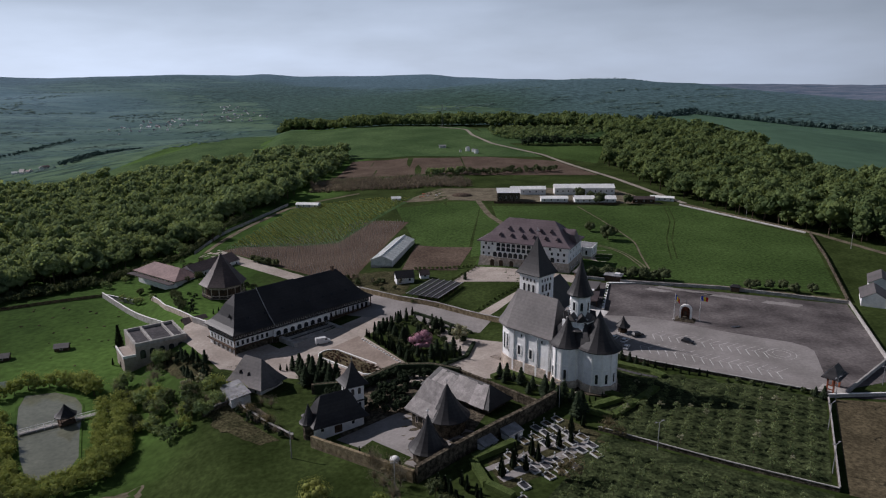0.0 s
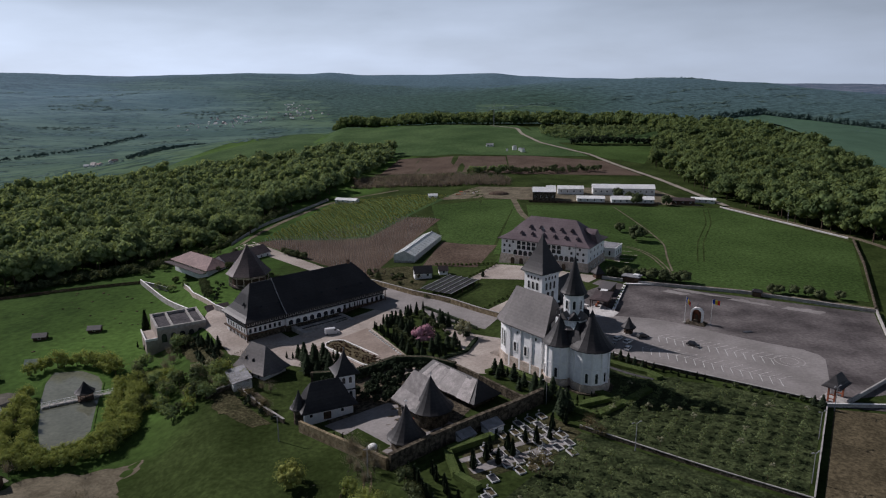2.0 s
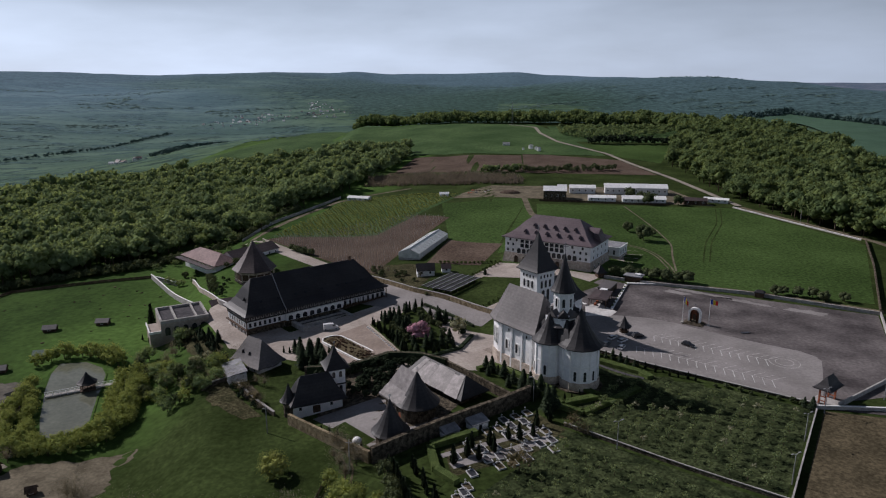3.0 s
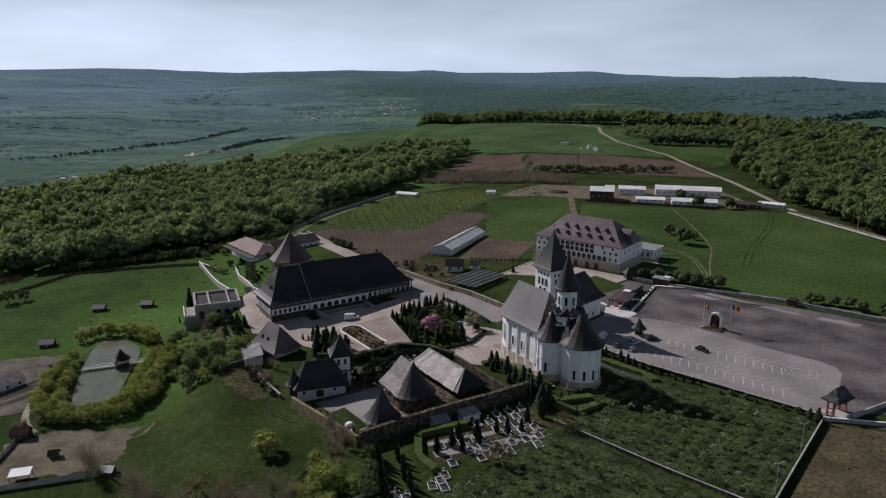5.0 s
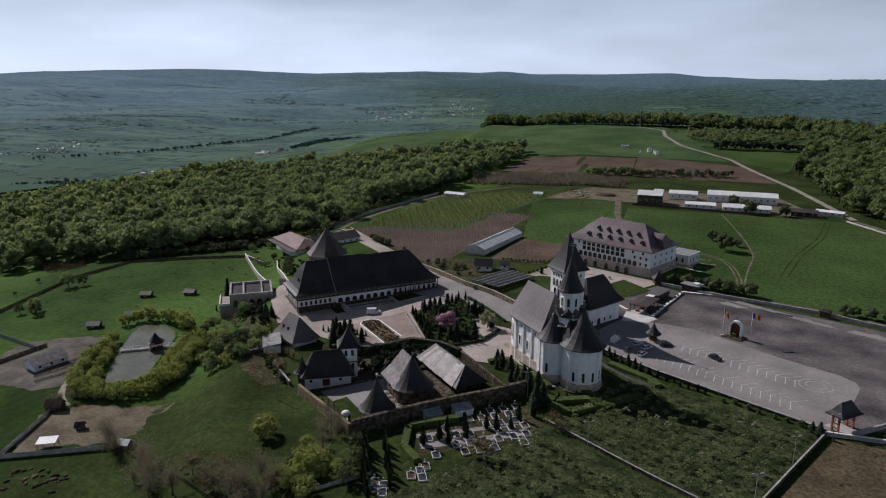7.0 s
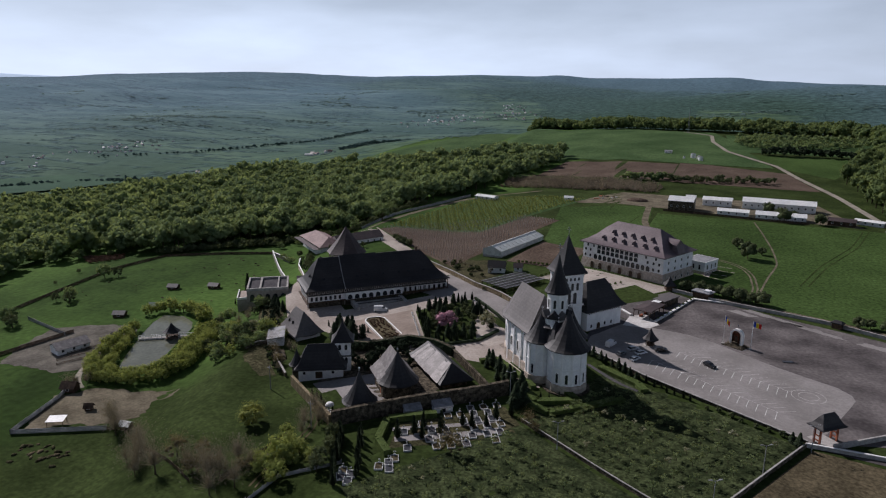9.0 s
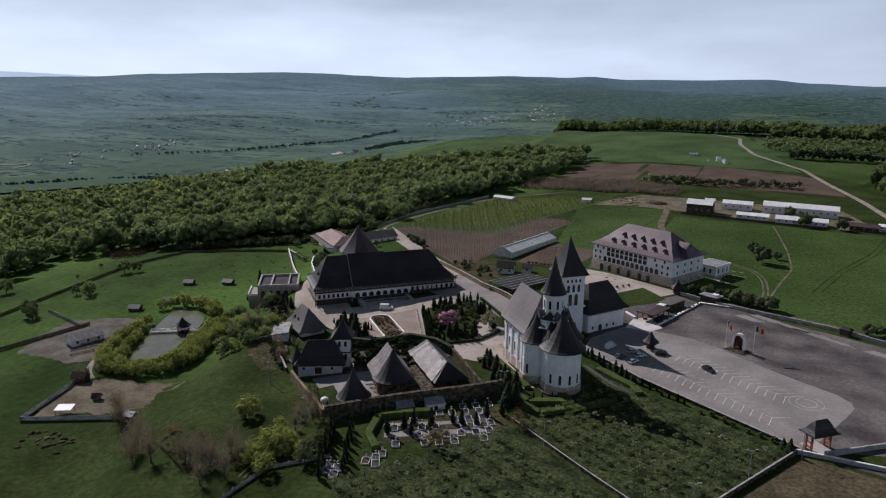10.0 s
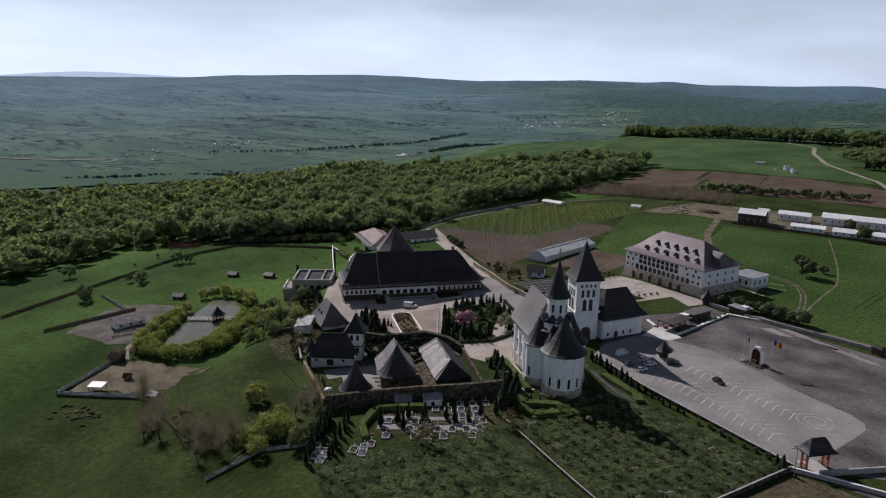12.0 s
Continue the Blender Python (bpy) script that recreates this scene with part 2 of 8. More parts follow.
# The second pasture pair, second wood tone and lowland carry painted blue haze.
PASTURE_NEAR, PASTURE_HAZED = ((0.055, 0.094, 0.044), (0.094, 0.148, 0.07)), ((0.104, 0.176, 0.215), (0.14, 0.22, 0.255))
WOOD_NEAR, WOOD_HAZED, LOWLAND_HAZED = (0.04, 0.075, 0.048), (0.106, 0.168, 0.21), ((0.085, 0.125, 0.175), (0.17, 0.19, 0.24))
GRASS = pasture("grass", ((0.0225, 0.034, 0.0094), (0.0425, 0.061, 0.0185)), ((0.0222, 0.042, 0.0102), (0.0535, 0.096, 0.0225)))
# Also painted as shade on paving by the hall and the church path.
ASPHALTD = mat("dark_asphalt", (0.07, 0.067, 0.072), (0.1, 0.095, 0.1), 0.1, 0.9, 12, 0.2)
MEADOW = mat("meadow", (0.0425, 0.07671, 0.02875), (0.07225, 0.117, 0.046), 0.02, 0.95, 18, 0.25, 0.3, 2.0)
CROP = mat("crop", (0.037, 0.064, 0.0177), (0.058, 0.0965, 0.028), 0.018, 0.95, 36, 0.3, 0.25, 2.5)
PALE = mat("pale_paving", (0.48, 0.46, 0.44), (0.6, 0.58, 0.56), 0.3, 0.8, 10, 0.12)
SOIL = mat("soil", (0.085, 0.062, 0.048), (0.12, 0.09, 0.07), 0.05, 0.95, 16, 0.25, 0.5, 3.0)
DIRT = mat("dirt", (0.108, 0.093, 0.066), (0.18, 0.156, 0.112), 0.16, 0.95, 8, 0.14, 0.3, 3.0)
GRAVEL = mat("gravel_road", (0.24, 0.215, 0.18), (0.33, 0.3, 0.25), 0.1, 0.95, 10, 0.2)
ASPHALT = mat("asphalt", (0.066, 0.0585, 0.059), (0.166, 0.149, 0.146), 0.06, 0.9, 14, 0.16, 0.2, 6.0)
PAVER = mat("paver", (0.212, 0.197, 0.189), (0.282, 0.262, 0.254), 0.08, 0.9, 40, 0.1, 0.15, 8.0)
PAVE2 = mat("courtyard_paving", (0.315, 0.272, 0.24), (0.415, 0.365, 0.325), 0.1, 0.9, 35, 0.13, 0.15, 8.0)
PAVE3 = mat("tan_paving", (0.235, 0.19, 0.16), (0.31, 0.255, 0.22), 0.1, 0.9, 35, 0.13, 0.15, 8.0)
CONCRETE = mat("concrete", (0.3, 0.285, 0.27), (0.43, 0.41, 0.39), 0.4, 0.9, 8, 0.14)
# Darkened in the colour to deepen the shaded rampart and court walls.
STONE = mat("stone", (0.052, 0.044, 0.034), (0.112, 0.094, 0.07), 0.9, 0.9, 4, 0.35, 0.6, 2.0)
PLASTER = mat("white_plaster", (0.72, 0.72, 0.72), (0.82, 0.815, 0.81), 0.25, 0.85, 9, 0.06)
TRIMW = mat("white_trim", (0.74, 0.73, 0.71), (0.8, 0.79, 0.77), 0.4, 0.7, 8, 0.05)
PLINTH = mat("stone_plinth", (0.38, 0.318, 0.268), (0.52, 0.445, 0.38), 0.8, 0.9, 5, 0.2, 0.4, 2.0)
ROOF = coursed(sheen(mat("dark_roof", (0.017, 0.016, 0.0175), (0.029, 0.027, 0.029), 0.12, 0.55, 14, 0.15, 0.08, 3.0), 0.0, 0.3), 0.38, 0.12)
ROOFG = coursed(sheen(mat("grey_roof", (0.098, 0.09, 0.089), (0.136, 0.124, 0.122), 0.1, 0.62, 12, 0.1, 0.06, 2.0), 0.08, 0.3), 0.38, 0.06)
ROOFR = coursed(sheen(mat("plum_roof", (0.11, 0.082, 0.089), (0.142, 0.108, 0.117), 0.12, 0.52, 12, 0.1, 0.06, 2.0), 0.15, 0.4), 0.38, 0.06)
ROOFB = coursed(sheen(mat("brown_roof", (0.06, 0.044, 0.043), (0.09, 0.066, 0.064), 0.15, 0.55, 12, 0.15, 0.1, 3.0), 0.1, 0.4), 0.38, 0.1)
ROOFP = mat("rose_roof", (0.2, 0.135, 0.128), (0.27, 0.185, 0.175), 0.2, 0.7, 12, 0.15)
GLASS = mat("dark_pane", (0.02, 0.022, 0.026), (0.035, 0.038, 0.045), 0.5, 0.15, 6, 0.2)
WOODD = mat("dark_wood", (0.06, 0.04, 0.028), (0.1, 0.065, 0.045), 0.6, 0.8, 8, 0.3)
WOODR = mat("red_wood", (0.22, 0.07, 0.04), (0.32, 0.11, 0.06), 0.6, 0.7, 8, 0.25)
METALW = mat("white_sheet_metal", (0.7, 0.7, 0.7), (0.82, 0.82, 0.8), 0.2, 0.5, 8, 0.08)
METALG = mat("grey_metal", (0.2, 0.2, 0.21), (0.3, 0.3, 0.31), 0.4, 0.5, 8, 0.15)
PAINT = mat("white_line", (0.52, 0.52, 0.5), (0.64, 0.64, 0.62), 0.6, 0.8, 10, 0.15)
LEAF = leafy(mat("leaf", (0.112, 0.162, 0.08), (0.228, 0.292, 0.128), 0.1, 0.9, 2.5, 0.2, vary=0.12, island=True), 0.36, 1.3)
LEAFS = leafy(mat("leaf_yellow_green", (0.215, 0.235, 0.07), (0.305, 0.325, 0.098), 0.3, 0.9, 8, 0.25, vary=0.25, island=True), 0.22)
# Darker copy of the leaf colour, shade on the eastern wood painted in.
LEAFE = leafy(mat("leaf_shade_tone", (0.08, 0.118, 0.052), (0.155, 0.2, 0.076), 0.1, 0.9, 2.5, 0.2, vary=0.12, island=True), 0.32)
LEAFD = leafy(mat("leaf_dark", (0.062, 0.082, 0.042), (0.105, 0.125, 0.062), 0.2, 0.9, 8, 0.2, vary=0.15, island=True), 0.22)
LEAFY = leafy(mat("leaf_spring", (0.175, 0.215, 0.07), (0.255, 0.3, 0.1), 0.2, 0.9, 8, 0.18, vary=0.12, island=True), 0.45)
CONIFER = mat("conifer", (0.021, 0.031, 0.0185), (0.041, 0.055, 0.031), 0.5, 0.9, 6, 0.3, vary=0.3, island=True)
HEDGE = leafy(mat("hedge", (0.07, 0.1, 0.034), (0.11, 0.148, 0.05), 0.4, 0.9, 8, 0.25, vary=0.2, island=True), 0.25)
TWIG = leafy(mat("bare_twig", (0.15, 0.138, 0.112), (0.21, 0.195, 0.16), 0.3, 0.9, 6, 0.2, vary=0.2, island=True), 0.25)
BUDS = leafy(mat("brown_buds", (0.13, 0.112, 0.066), (0.19, 0.165, 0.1), 0.3, 0.9, 6, 0.2, vary=0.2, island=True), 0.3)
BLOSSOM = mat("pink_blossom", (0.32, 0.165, 0.205), (0.43, 0.24, 0.29), 0.5, 0.9, 6, 0.25, vary=0.3, island=True)
WBLOSSOM = leafy(mat("white_blossom", (0.2, 0.21, 0.13), (0.34, 0.34, 0.25), 0.6, 0.9, 6, 0.25, vary=0.3, island=True))
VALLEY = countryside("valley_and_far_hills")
# Far field green with a blue haze tint put into it.
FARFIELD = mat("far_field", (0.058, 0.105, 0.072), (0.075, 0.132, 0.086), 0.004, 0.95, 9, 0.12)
WATER = mat("pond_water", (0.13, 0.135, 0.1), (0.165, 0.17, 0.128), 0.1, 0.08, 6, 0.1)
TWIGD = leafy(mat("bare_shrub", (0.12, 0.108, 0.1), (0.176, 0.158, 0.146), 0.05, 0.9, 6, 0.3, vary=0.3, island=True), 0.4)
MARBLE = mat("white_marble", (0.42, 0.42, 0.42), (0.56, 0.56, 0.55), 0.8, 0.5, 6, 0.08)
SLAB = mat("dark_granite", (0.03, 0.03, 0.033), (0.05, 0.05, 0.055), 1.0, 0.3, 6, 0.2)
BLUE = mat("blue_cloth", (0.02, 0.05, 0.3), (0.03, 0.07, 0.38), 0.8, 0.8)
YELLOW = mat("yellow_cloth", (0.6, 0.45, 0.03), (0.7, 0.52, 0.05), 0.8, 0.8)
RED = mat("red_cloth", (0.45, 0.03, 0.03), (0.55, 0.05, 0.04), 0.8, 0.8)
CARW = mat("white_car_paint", (0.6, 0.61, 0.63), (0.68, 0.69, 0.7), 0.5, 0.3, 6, 0.04)
CARK = mat("black_car_paint", (0.012, 0.012, 0.014), (0.02, 0.02, 0.023), 0.5, 0.25, 6, 0.1)
CARG = mat("grey_car_paint", (0.14, 0.15, 0.16), (0.18, 0.19, 0.2), 0.5, 0.3, 6, 0.06)
RUBBER = mat("rubber", (0.012, 0.012, 0.012), (0.02, 0.02, 0.02), 2.0, 0.8)
PANEL = mat("greenhouse_sheet", (0.48, 0.51, 0.49), (0.62, 0.64, 0.62), 0.3, 0.35, 8, 0.12)
# Valley leaves lightened and blued in the colour to suggest haze.
LEAF_HAZED = mat("hazed_valley_leaf", (0.07, 0.115, 0.105), (0.1, 0.152, 0.135), 0.01, 0.9, 6, 0.15, vary=0.1, island=True)
ROOFSHEET = sheen(mat("worn_roof_sheet", (0.17, 0.155, 0.15), (0.25, 0.228, 0.224), 0.5, 0.6, 8, 0.2, vary=0.22), 0.08, 0.3)
# Paler copy of the stone with sunlight painted in; also the tan north wall.
STONE_LIT_TAN = mat("tan_rubble_painted_sunlit", (0.17, 0.135, 0.085), (0.27, 0.22, 0.145), 0.7, 0.9, 5, 0.3, 0.6, 2.0)
LEAFO = leafy(mat("orchard_leaf", (0.12, 0.158, 0.072), (0.2, 0.245, 0.12), 0.3, 0.9, 6, 0.2, vary=0.2, island=True), 0.35)
ORCHARD = mat("orchard_grass", (0.0205, 0.0285, 0.0125), (0.0565, 0.0705, 0.031), 0.22, 0.95, 7, 0.45, 0.6, 2.0)
FALLOW = mat("fallow_soil", (0.07, 0.058, 0.036), (0.11, 0.09, 0.056), 0.12, 0.95, 12, 0.3, 0.5, 3.0)
DRYGRASS = mat("dry_grass", (0.04, 0.04, 0.02), (0.068, 0.062, 0.034), 0.2, 0.95, 9, 0.4, 0.5, 2.5)
FARMDIRT = mat("farm_dirt", (0.095, 0.088, 0.074), (0.16, 0.146, 0.124), 0.16, 0.95, 9, 0.14, 0.3, 3.0)
REED = mat("dry_reed", (0.11, 0.065, 0.045), (0.16, 0.1, 0.07), 0.1, 0.9, 6, 0.3, vary=0.3, island=True)
WORN = mat("worn_line", (0.4, 0.38, 0.365), (0.52, 0.49, 0.475), 0.6, 0.85, 10, 0.25)
BARK = mat("bark", (0.06, 0.045, 0.033), (0.11, 0.085, 0.06), 1.5, 0.95, 5, 0.3)


# ---- building blocks ----
def mesh_of(name, verts, faces, material, smooth=False):
    me = bpy.data.meshes.new(name)
    me.from_pydata([tuple(v) for v in verts], [], faces)
    for m in (material if isinstance(material, (list, tuple)) else (material,)):
        me.materials.append(m)
    if smooth:
        me.polygons.foreach_set("use_smooth", [True] * len(me.polygons))
    me.update()
    return me


def fast_mesh(name, verts, tris, material):
    """A triangle mesh from two arrays."""
    me = bpy.data.meshes.new(name)
    verts, tris = np.asarray(verts, np.float32), np.asarray(tris, np.int32)
    me.vertices.add(len(verts)), me.loops.add(tris.size), me.polygons.add(len(tris))
    me.vertices.foreach_set("co", verts.ravel())
    me.loops.foreach_set("vertex_index", tris.ravel())
    me.polygons.foreach_set("loop_start", np.arange(0, tris.size, 3, dtype=np.int32))
    me.polygons.foreach_set("use_smooth", np.ones(len(tris), dtype=bool))
    me.materials.append(material)
    me.update(calc_edges=True)
    return me


class Shape:
    """Vertices and faces gathered into one mesh."""

    def __init__(self):
        self.v, self.f = [], []

    def add(self, verts, faces):
        k = len(self.v)
        self.v += [tuple(p) for p in verts]
        self.f += [tuple(i + k for i in f) for f in faces]
        return self

    def prism(self, poly, z0, z1, top=1.0):
        """An upright prism on a plan outline, given anticlockwise; top: the scale of its upper outline about its middle."""
        n = len(poly)
        cx, cy = sum(p[0] for p in poly) / n, sum(p[1] for p in poly) / n
        up = [(cx + (p[0] - cx) * top, cy + (p[1] - cy) * top, z1) for p in poly]
        self.add([(p[0], p[1], z0) for p in poly] + up,
                 [(i, (i + 1) % n, n + (i + 1) % n, n + i) for i in range(n)] + [tuple(range(n, 2 * n)), tuple(range(n - 1, -1, -1))])
        return self

    def box(self, x0, x1, y0, y1, z0, z1):
        return self.prism([(x0, y0), (x1, y0), (x1, y1), (x0, y1)], z0, z1)

    def rings(self, rings, close_top=True, close_bottom=False):
        """Skins a stack of closed outlines of equal length."""
        n = len(rings[0])
        v = [p for r in rings for p in r]
        f = [(j * n + i, j * n + (i + 1) % n, (j + 1) * n + (i + 1) % n, (j + 1) * n + i) for j in range(len(rings) - 1) for i in range(n)]
        if close_top:
            f.append(tuple((len(rings) - 1) * n + i for i in range(n)))
        if close_bottom:
            f.append(tuple(range(n - 1, -1, -1)))
        return self.add(v, f)

    def bar(self, a, b, w, h=None):
        """A square bar from a to b."""
        a, b = Vector(a), Vector(b)
        d = (b - a).normalized()
        s = d.cross(Vector((0, 0, 1)))
        s = s.normalized() if s.length > 1e-4 else Vector((1, 0, 0))
        u = s.cross(d)
        s, u = s * w / 2, u * (h or w) / 2
        return self.rings([[a - s - u, a + s - u, a + s + u, a - s + u], [b - s - u, b + s - u, b + s + u, b - s + u]], True, True)

    def mesh(self, name, material, smooth=False):
        return mesh_of(name, self.v, self.f, material, smooth)


def ring(cx, cy, r, z, n, turn=0.0, sy=1.0):
    return [(cx + r * math.cos(2 * math.pi * i / n + turn), cy + sy * r * math.sin(2 * math.pi * i / n + turn), z) for i in range(n)]


def thing(name, m, label, category, group="", kind=""):
    ob = new(name)
    ob.empty_display_size = 0.3
    ob.matrix_world = m
    return tagged(ob, label, category, group, kind)


def part(name, shape, material, parent, label="", m=None, smooth=False):
    ob = new(name, shape if isinstance(shape, bpy.types.Mesh) else shape.mesh(name, material, smooth))
    ob.parent = parent
    if m is not None:
        ob.matrix_basis = m
    if label:
        ob["label"] = label
    return ob


def hip_roof(lx, ly, z0, z1, ridge, drop=0.35, shift=0.0, flare=0.12):
    """A hipped roof with slightly flared eaves: lx, ly half sizes at the eaves, ridge half length, shift of the ridge along x."""
    s = Shape()

    def outline(f, z):
        return [(-lx + (lx - ridge + shift) * f, -ly * (1 - f), z), (lx - (lx - ridge - shift) * f, -ly * (1 - f), z),
                (lx - (lx - ridge - shift) * f, ly * (1 - f), z), (-lx + (lx - ridge + shift) * f, ly * (1 - f), z)]
    h = z1 - z0
    rows = [outline(0, z0 - drop), outline(0, z0)]
    for f in (0.12, 0.25, 0.45, 0.7):
        rows.append(outline(f, z0 + h * (f - flare * math.sin(math.pi * min(f * 1.4, 1)))))
    rows.append(outline(0.985, z1))
    return s.rings(rows, True, True)


def cone_roof(r, z0, z1, n, turn=0.0, flare=0.16, drop=0.3, cx=0.0, cy=0.0):
    """A pointed roof on n sides, its slope sweeping outwards at the eaves."""
    s = Shape()
    h = z1 - z0
    rows = [ring(cx, cy, r * 0.97, z0 - drop, n, turn), ring(cx, cy, r, z0, n, turn)]
    for f in (0.1, 0.22, 0.36, 0.55, 0.78):
        rows.append(ring(cx, cy, r * (1 - f), z0 + h * (f - flare * math.sin(math.pi * f) ** 0.8), n, turn))
    rows.append(ring(cx, cy, 0.06, z1, n, turn))
    return s.rings(rows, True, True)


def arch_mesh(name, w, h, depth, material, rise=None):
    """An upright panel with a round head, in the xz plane, its face towards -y."""
    rise = w / 2 if rise is None else rise
    pts = [(-w / 2, 0), (w / 2, 0)] + [(w / 2 * math.cos(a), h - rise + rise * math.sin(a)) for a in [math.pi * i / 8 for i in range(9)]]
    n = len(pts)
    v = [(x, 0, z) for x, z in pts] + [(x, -depth, z) for x, z in pts]
    f = [tuple(range(n, 2 * n))] + [(i, (i + 1) % n, n + (i + 1) % n, n + i) for i in range(n)]
    return mesh_of(name, v, f, material)


def arch_frame(name, w, h, border, depth, material, rise=None, sill=True):
    """A raised surround about an arched opening."""
    rise = w / 2 if rise is None else rise

    def path(e):
        r = w / 2 + e
        return [(r, -e if sill else 0)] + [(r * math.cos(a), h - rise + (rise + e) * math.sin(a)) for a in [math.pi * i / 8 for i in range(9)]] + [(-r, -e if sill else 0)]
    a, b = path(0), path(border)
    n = len(a)
    v = [(x, -depth, z) for x, z in a] + [(x, -depth, z) for x, z in b] + [(x, 0, z) for x, z in a] + [(x, 0, z) for x, z in b]
    f = [(i, n + i, n + i + 1, i + 1) for i in range(n - 1)] + [(2 * n + i, i, i + 1, 2 * n + i + 1) for i in range(n - 1)]
    f += [(n + i, 3 * n + i, 3 * n + i + 1, n + i + 1) for i in range(n - 1)]
    if sill:
        f += [(0, n - 1, 2 * n - 1, n), (n, 2 * n - 1, 4 * n - 1, 3 * n)]
    return mesh_of(name, v, f, material)


def cross_shape(h, w, t):
    s = Shape()
    s.box(-t / 2, t / 2, -t / 2, t / 2, 0, h).box(-w / 2, w / 2, -t / 2 - 0.01, t / 2 + 0.01, h * 0.62, h * 0.62 + t).box(-w / 3.4, w / 3.4, -t / 2 - 0.01, t / 2 + 0.01, h * 0.8, h * 0.8 + t)
    return s


# ---- land ----
def sst(a, b, v):
    v = min(max((v - a) / (b - a), 0.0), 1.0)
    return v * v * (3 - 2 * v)


def land(x, y):
    """The height of the ground: a plateau whose crest runs ahead, falling away to a valley on either hand, and hills all round."""
    k = x + 0.16 * (y - 200)
    k2 = x + 0.45 * (min(y, 300) - 200) + 0.16 * max(y - 300, 0)
    e = x - 0.1 * (y - 200)
    z = 1.2 + 3 * sst(300, 700, y) + 13 * sst(650, 1040, y)
    edge = -(0.468 * (x - 53.2) + 0.884 * (y - 209.3))     # below the car park's retaining wall
    z -= 2.4 * max(sst(50, 15, k), 0.5 * sst(0, 1.6, edge) * sst(100, 60, x)) + 4.6 * sst(10, -60, k) + 9 * sst(-72, -104, k2)
    wl, wr = sst(-115, -800, k), sst(250, 1100, e)
    z -= 75 * wl + 90 * wr + 70 * sst(1060, 1700, y) * (1 - wl) * (1 - wr)
    z -= 60 * sst(60, -500, y) * (1 - wl) * (1 - wr)
    return z


# bearing from the middle of the flight, in degrees clockwise from +y, and how high the skyline stands there
SKYLINE = [(-180, 0.0), (-75, -0.3), (-60, -0.12), (-54, -0.04), (-49, 0.22), (-44, 0.35), (-40, 0.44), (-36.5, 0.4), (-33.5, 0.25), (-30.4, 0.14), (-26, 0.24), (-21.4, 0.34), (-17, 0.26),
           (-15.3, 0.34), (-12, 0.15), (-8.5, 0.15), (-2.2, 0.25), (0.8, 0.0), (5, -0.16), (14, -0.45), (16.5, -0.6), (22, -0.62), (32, -0.7), (180, -0.7)]
# crests of the two nearer hills: bearing, distance, angle above the level
CRESTS = [[(-24, 3900, -0.72), (-20.2, 3500, -0.74), (-17, 3250, -0.68), (-15.5, 3100, -0.9), (-13.1, 2900, -1.36), (-10.9, 2650, -1.75), (-7.8, 2300, -2.45)],
          [(-8, 3350, -1.55), (0.5, 3150, -0.66), (6, 3000, -0.27), (11.8, 2900, -0.18), (16, 2800, -0.52), (22.3, 2600, -1.27), (27, 2450, -1.85), (33, 2250, -2.8), (44, 2000, -3.7)]]
EYE_Z, MID_X, MID_Y = 89.0, 60.0, 4.0
LINES = [[(MID_X + d * math.sin(radians(b)), MID_Y + d * math.cos(radians(b)), EYE_Z + d * math.tan(radians(e))) for b, d, e in c] for c in CRESTS]


def between(table, v):
    for (a, p), (b, q) in zip(table, table[1:]):
        if v <= b:
            return p + (q - p) * sst(0, 1, (v - a) / (b - a))
    return table[-1][1]


def crest(line, x, y):
    """How far the nearest point of a crest lies, its height, and on which side of it this place is."""
    best = (1e9, 0.0, 1.0)
    for (x0, y0, z0), (x1, y1, z1) in zip(line, line[1:]):
        ex, ey = x1 - x0, y1 - y0
        f = min(max(((x - x0) * ex + (y - y0) * ey) / (ex * ex + ey * ey), 0.0), 1.0)
        q = math.hypot(x - x0 - ex * f, y - y0 - ey * f)
        if q < best[0]:
            best = (q, z0 + (z1 - z0) * f, ex * (y - y0) - ey * (x - x0))
    return best


def lie(x, y):
    return math.degrees(math.atan2(x - MID_X, y - MID_Y)), math.hypot(x - MID_X, y - MID_Y)


def ground_z(x, y):
    """The land, and beyond it the valley sides rising to the skyline, with two hills standing before it."""
    z = land(x, y)
    if abs(x) + abs(y) < 1300:
        return z
    b, d = lie(x, y)
    if d > 1500:
        f = min((d - 1500) / 3100, 1.0)
        g = f ** 1.15
        top = EYE_Z + 4600 * math.tan(radians(between(SKYLINE, b))) - 0.06 * max(d - 4600, 0)
        z = z * (1 - g) + top * g
        z += g * (1 - g) * (150 * noise.noise((x / 850, y / 850, 0)) + 75 * noise.noise((x / 330, y / 330, 3)) + 16 * noise.noise((x / 130, y / 130, 5)))
    for line, near, back in zip(LINES, (480, 640), (520, 700)):
        q, h, side = crest(line, x, y)
        if q < 2200 and h > z:
            w = back if side > 0 else near
            z += (h - z) * math.exp(-(q / w) ** 2) * (1 + 0.09 * noise.noise((x / 210, y / 210, 9)) * min(1, q / 250))
    return z


def steps(stops):
    out = []
    for (a, b, st) in stops:
        n = max(1, round((b - a) / st))
        out += [a + (b - a) * i / n for i in range(n)]
    return out + [stops[-1][1]]


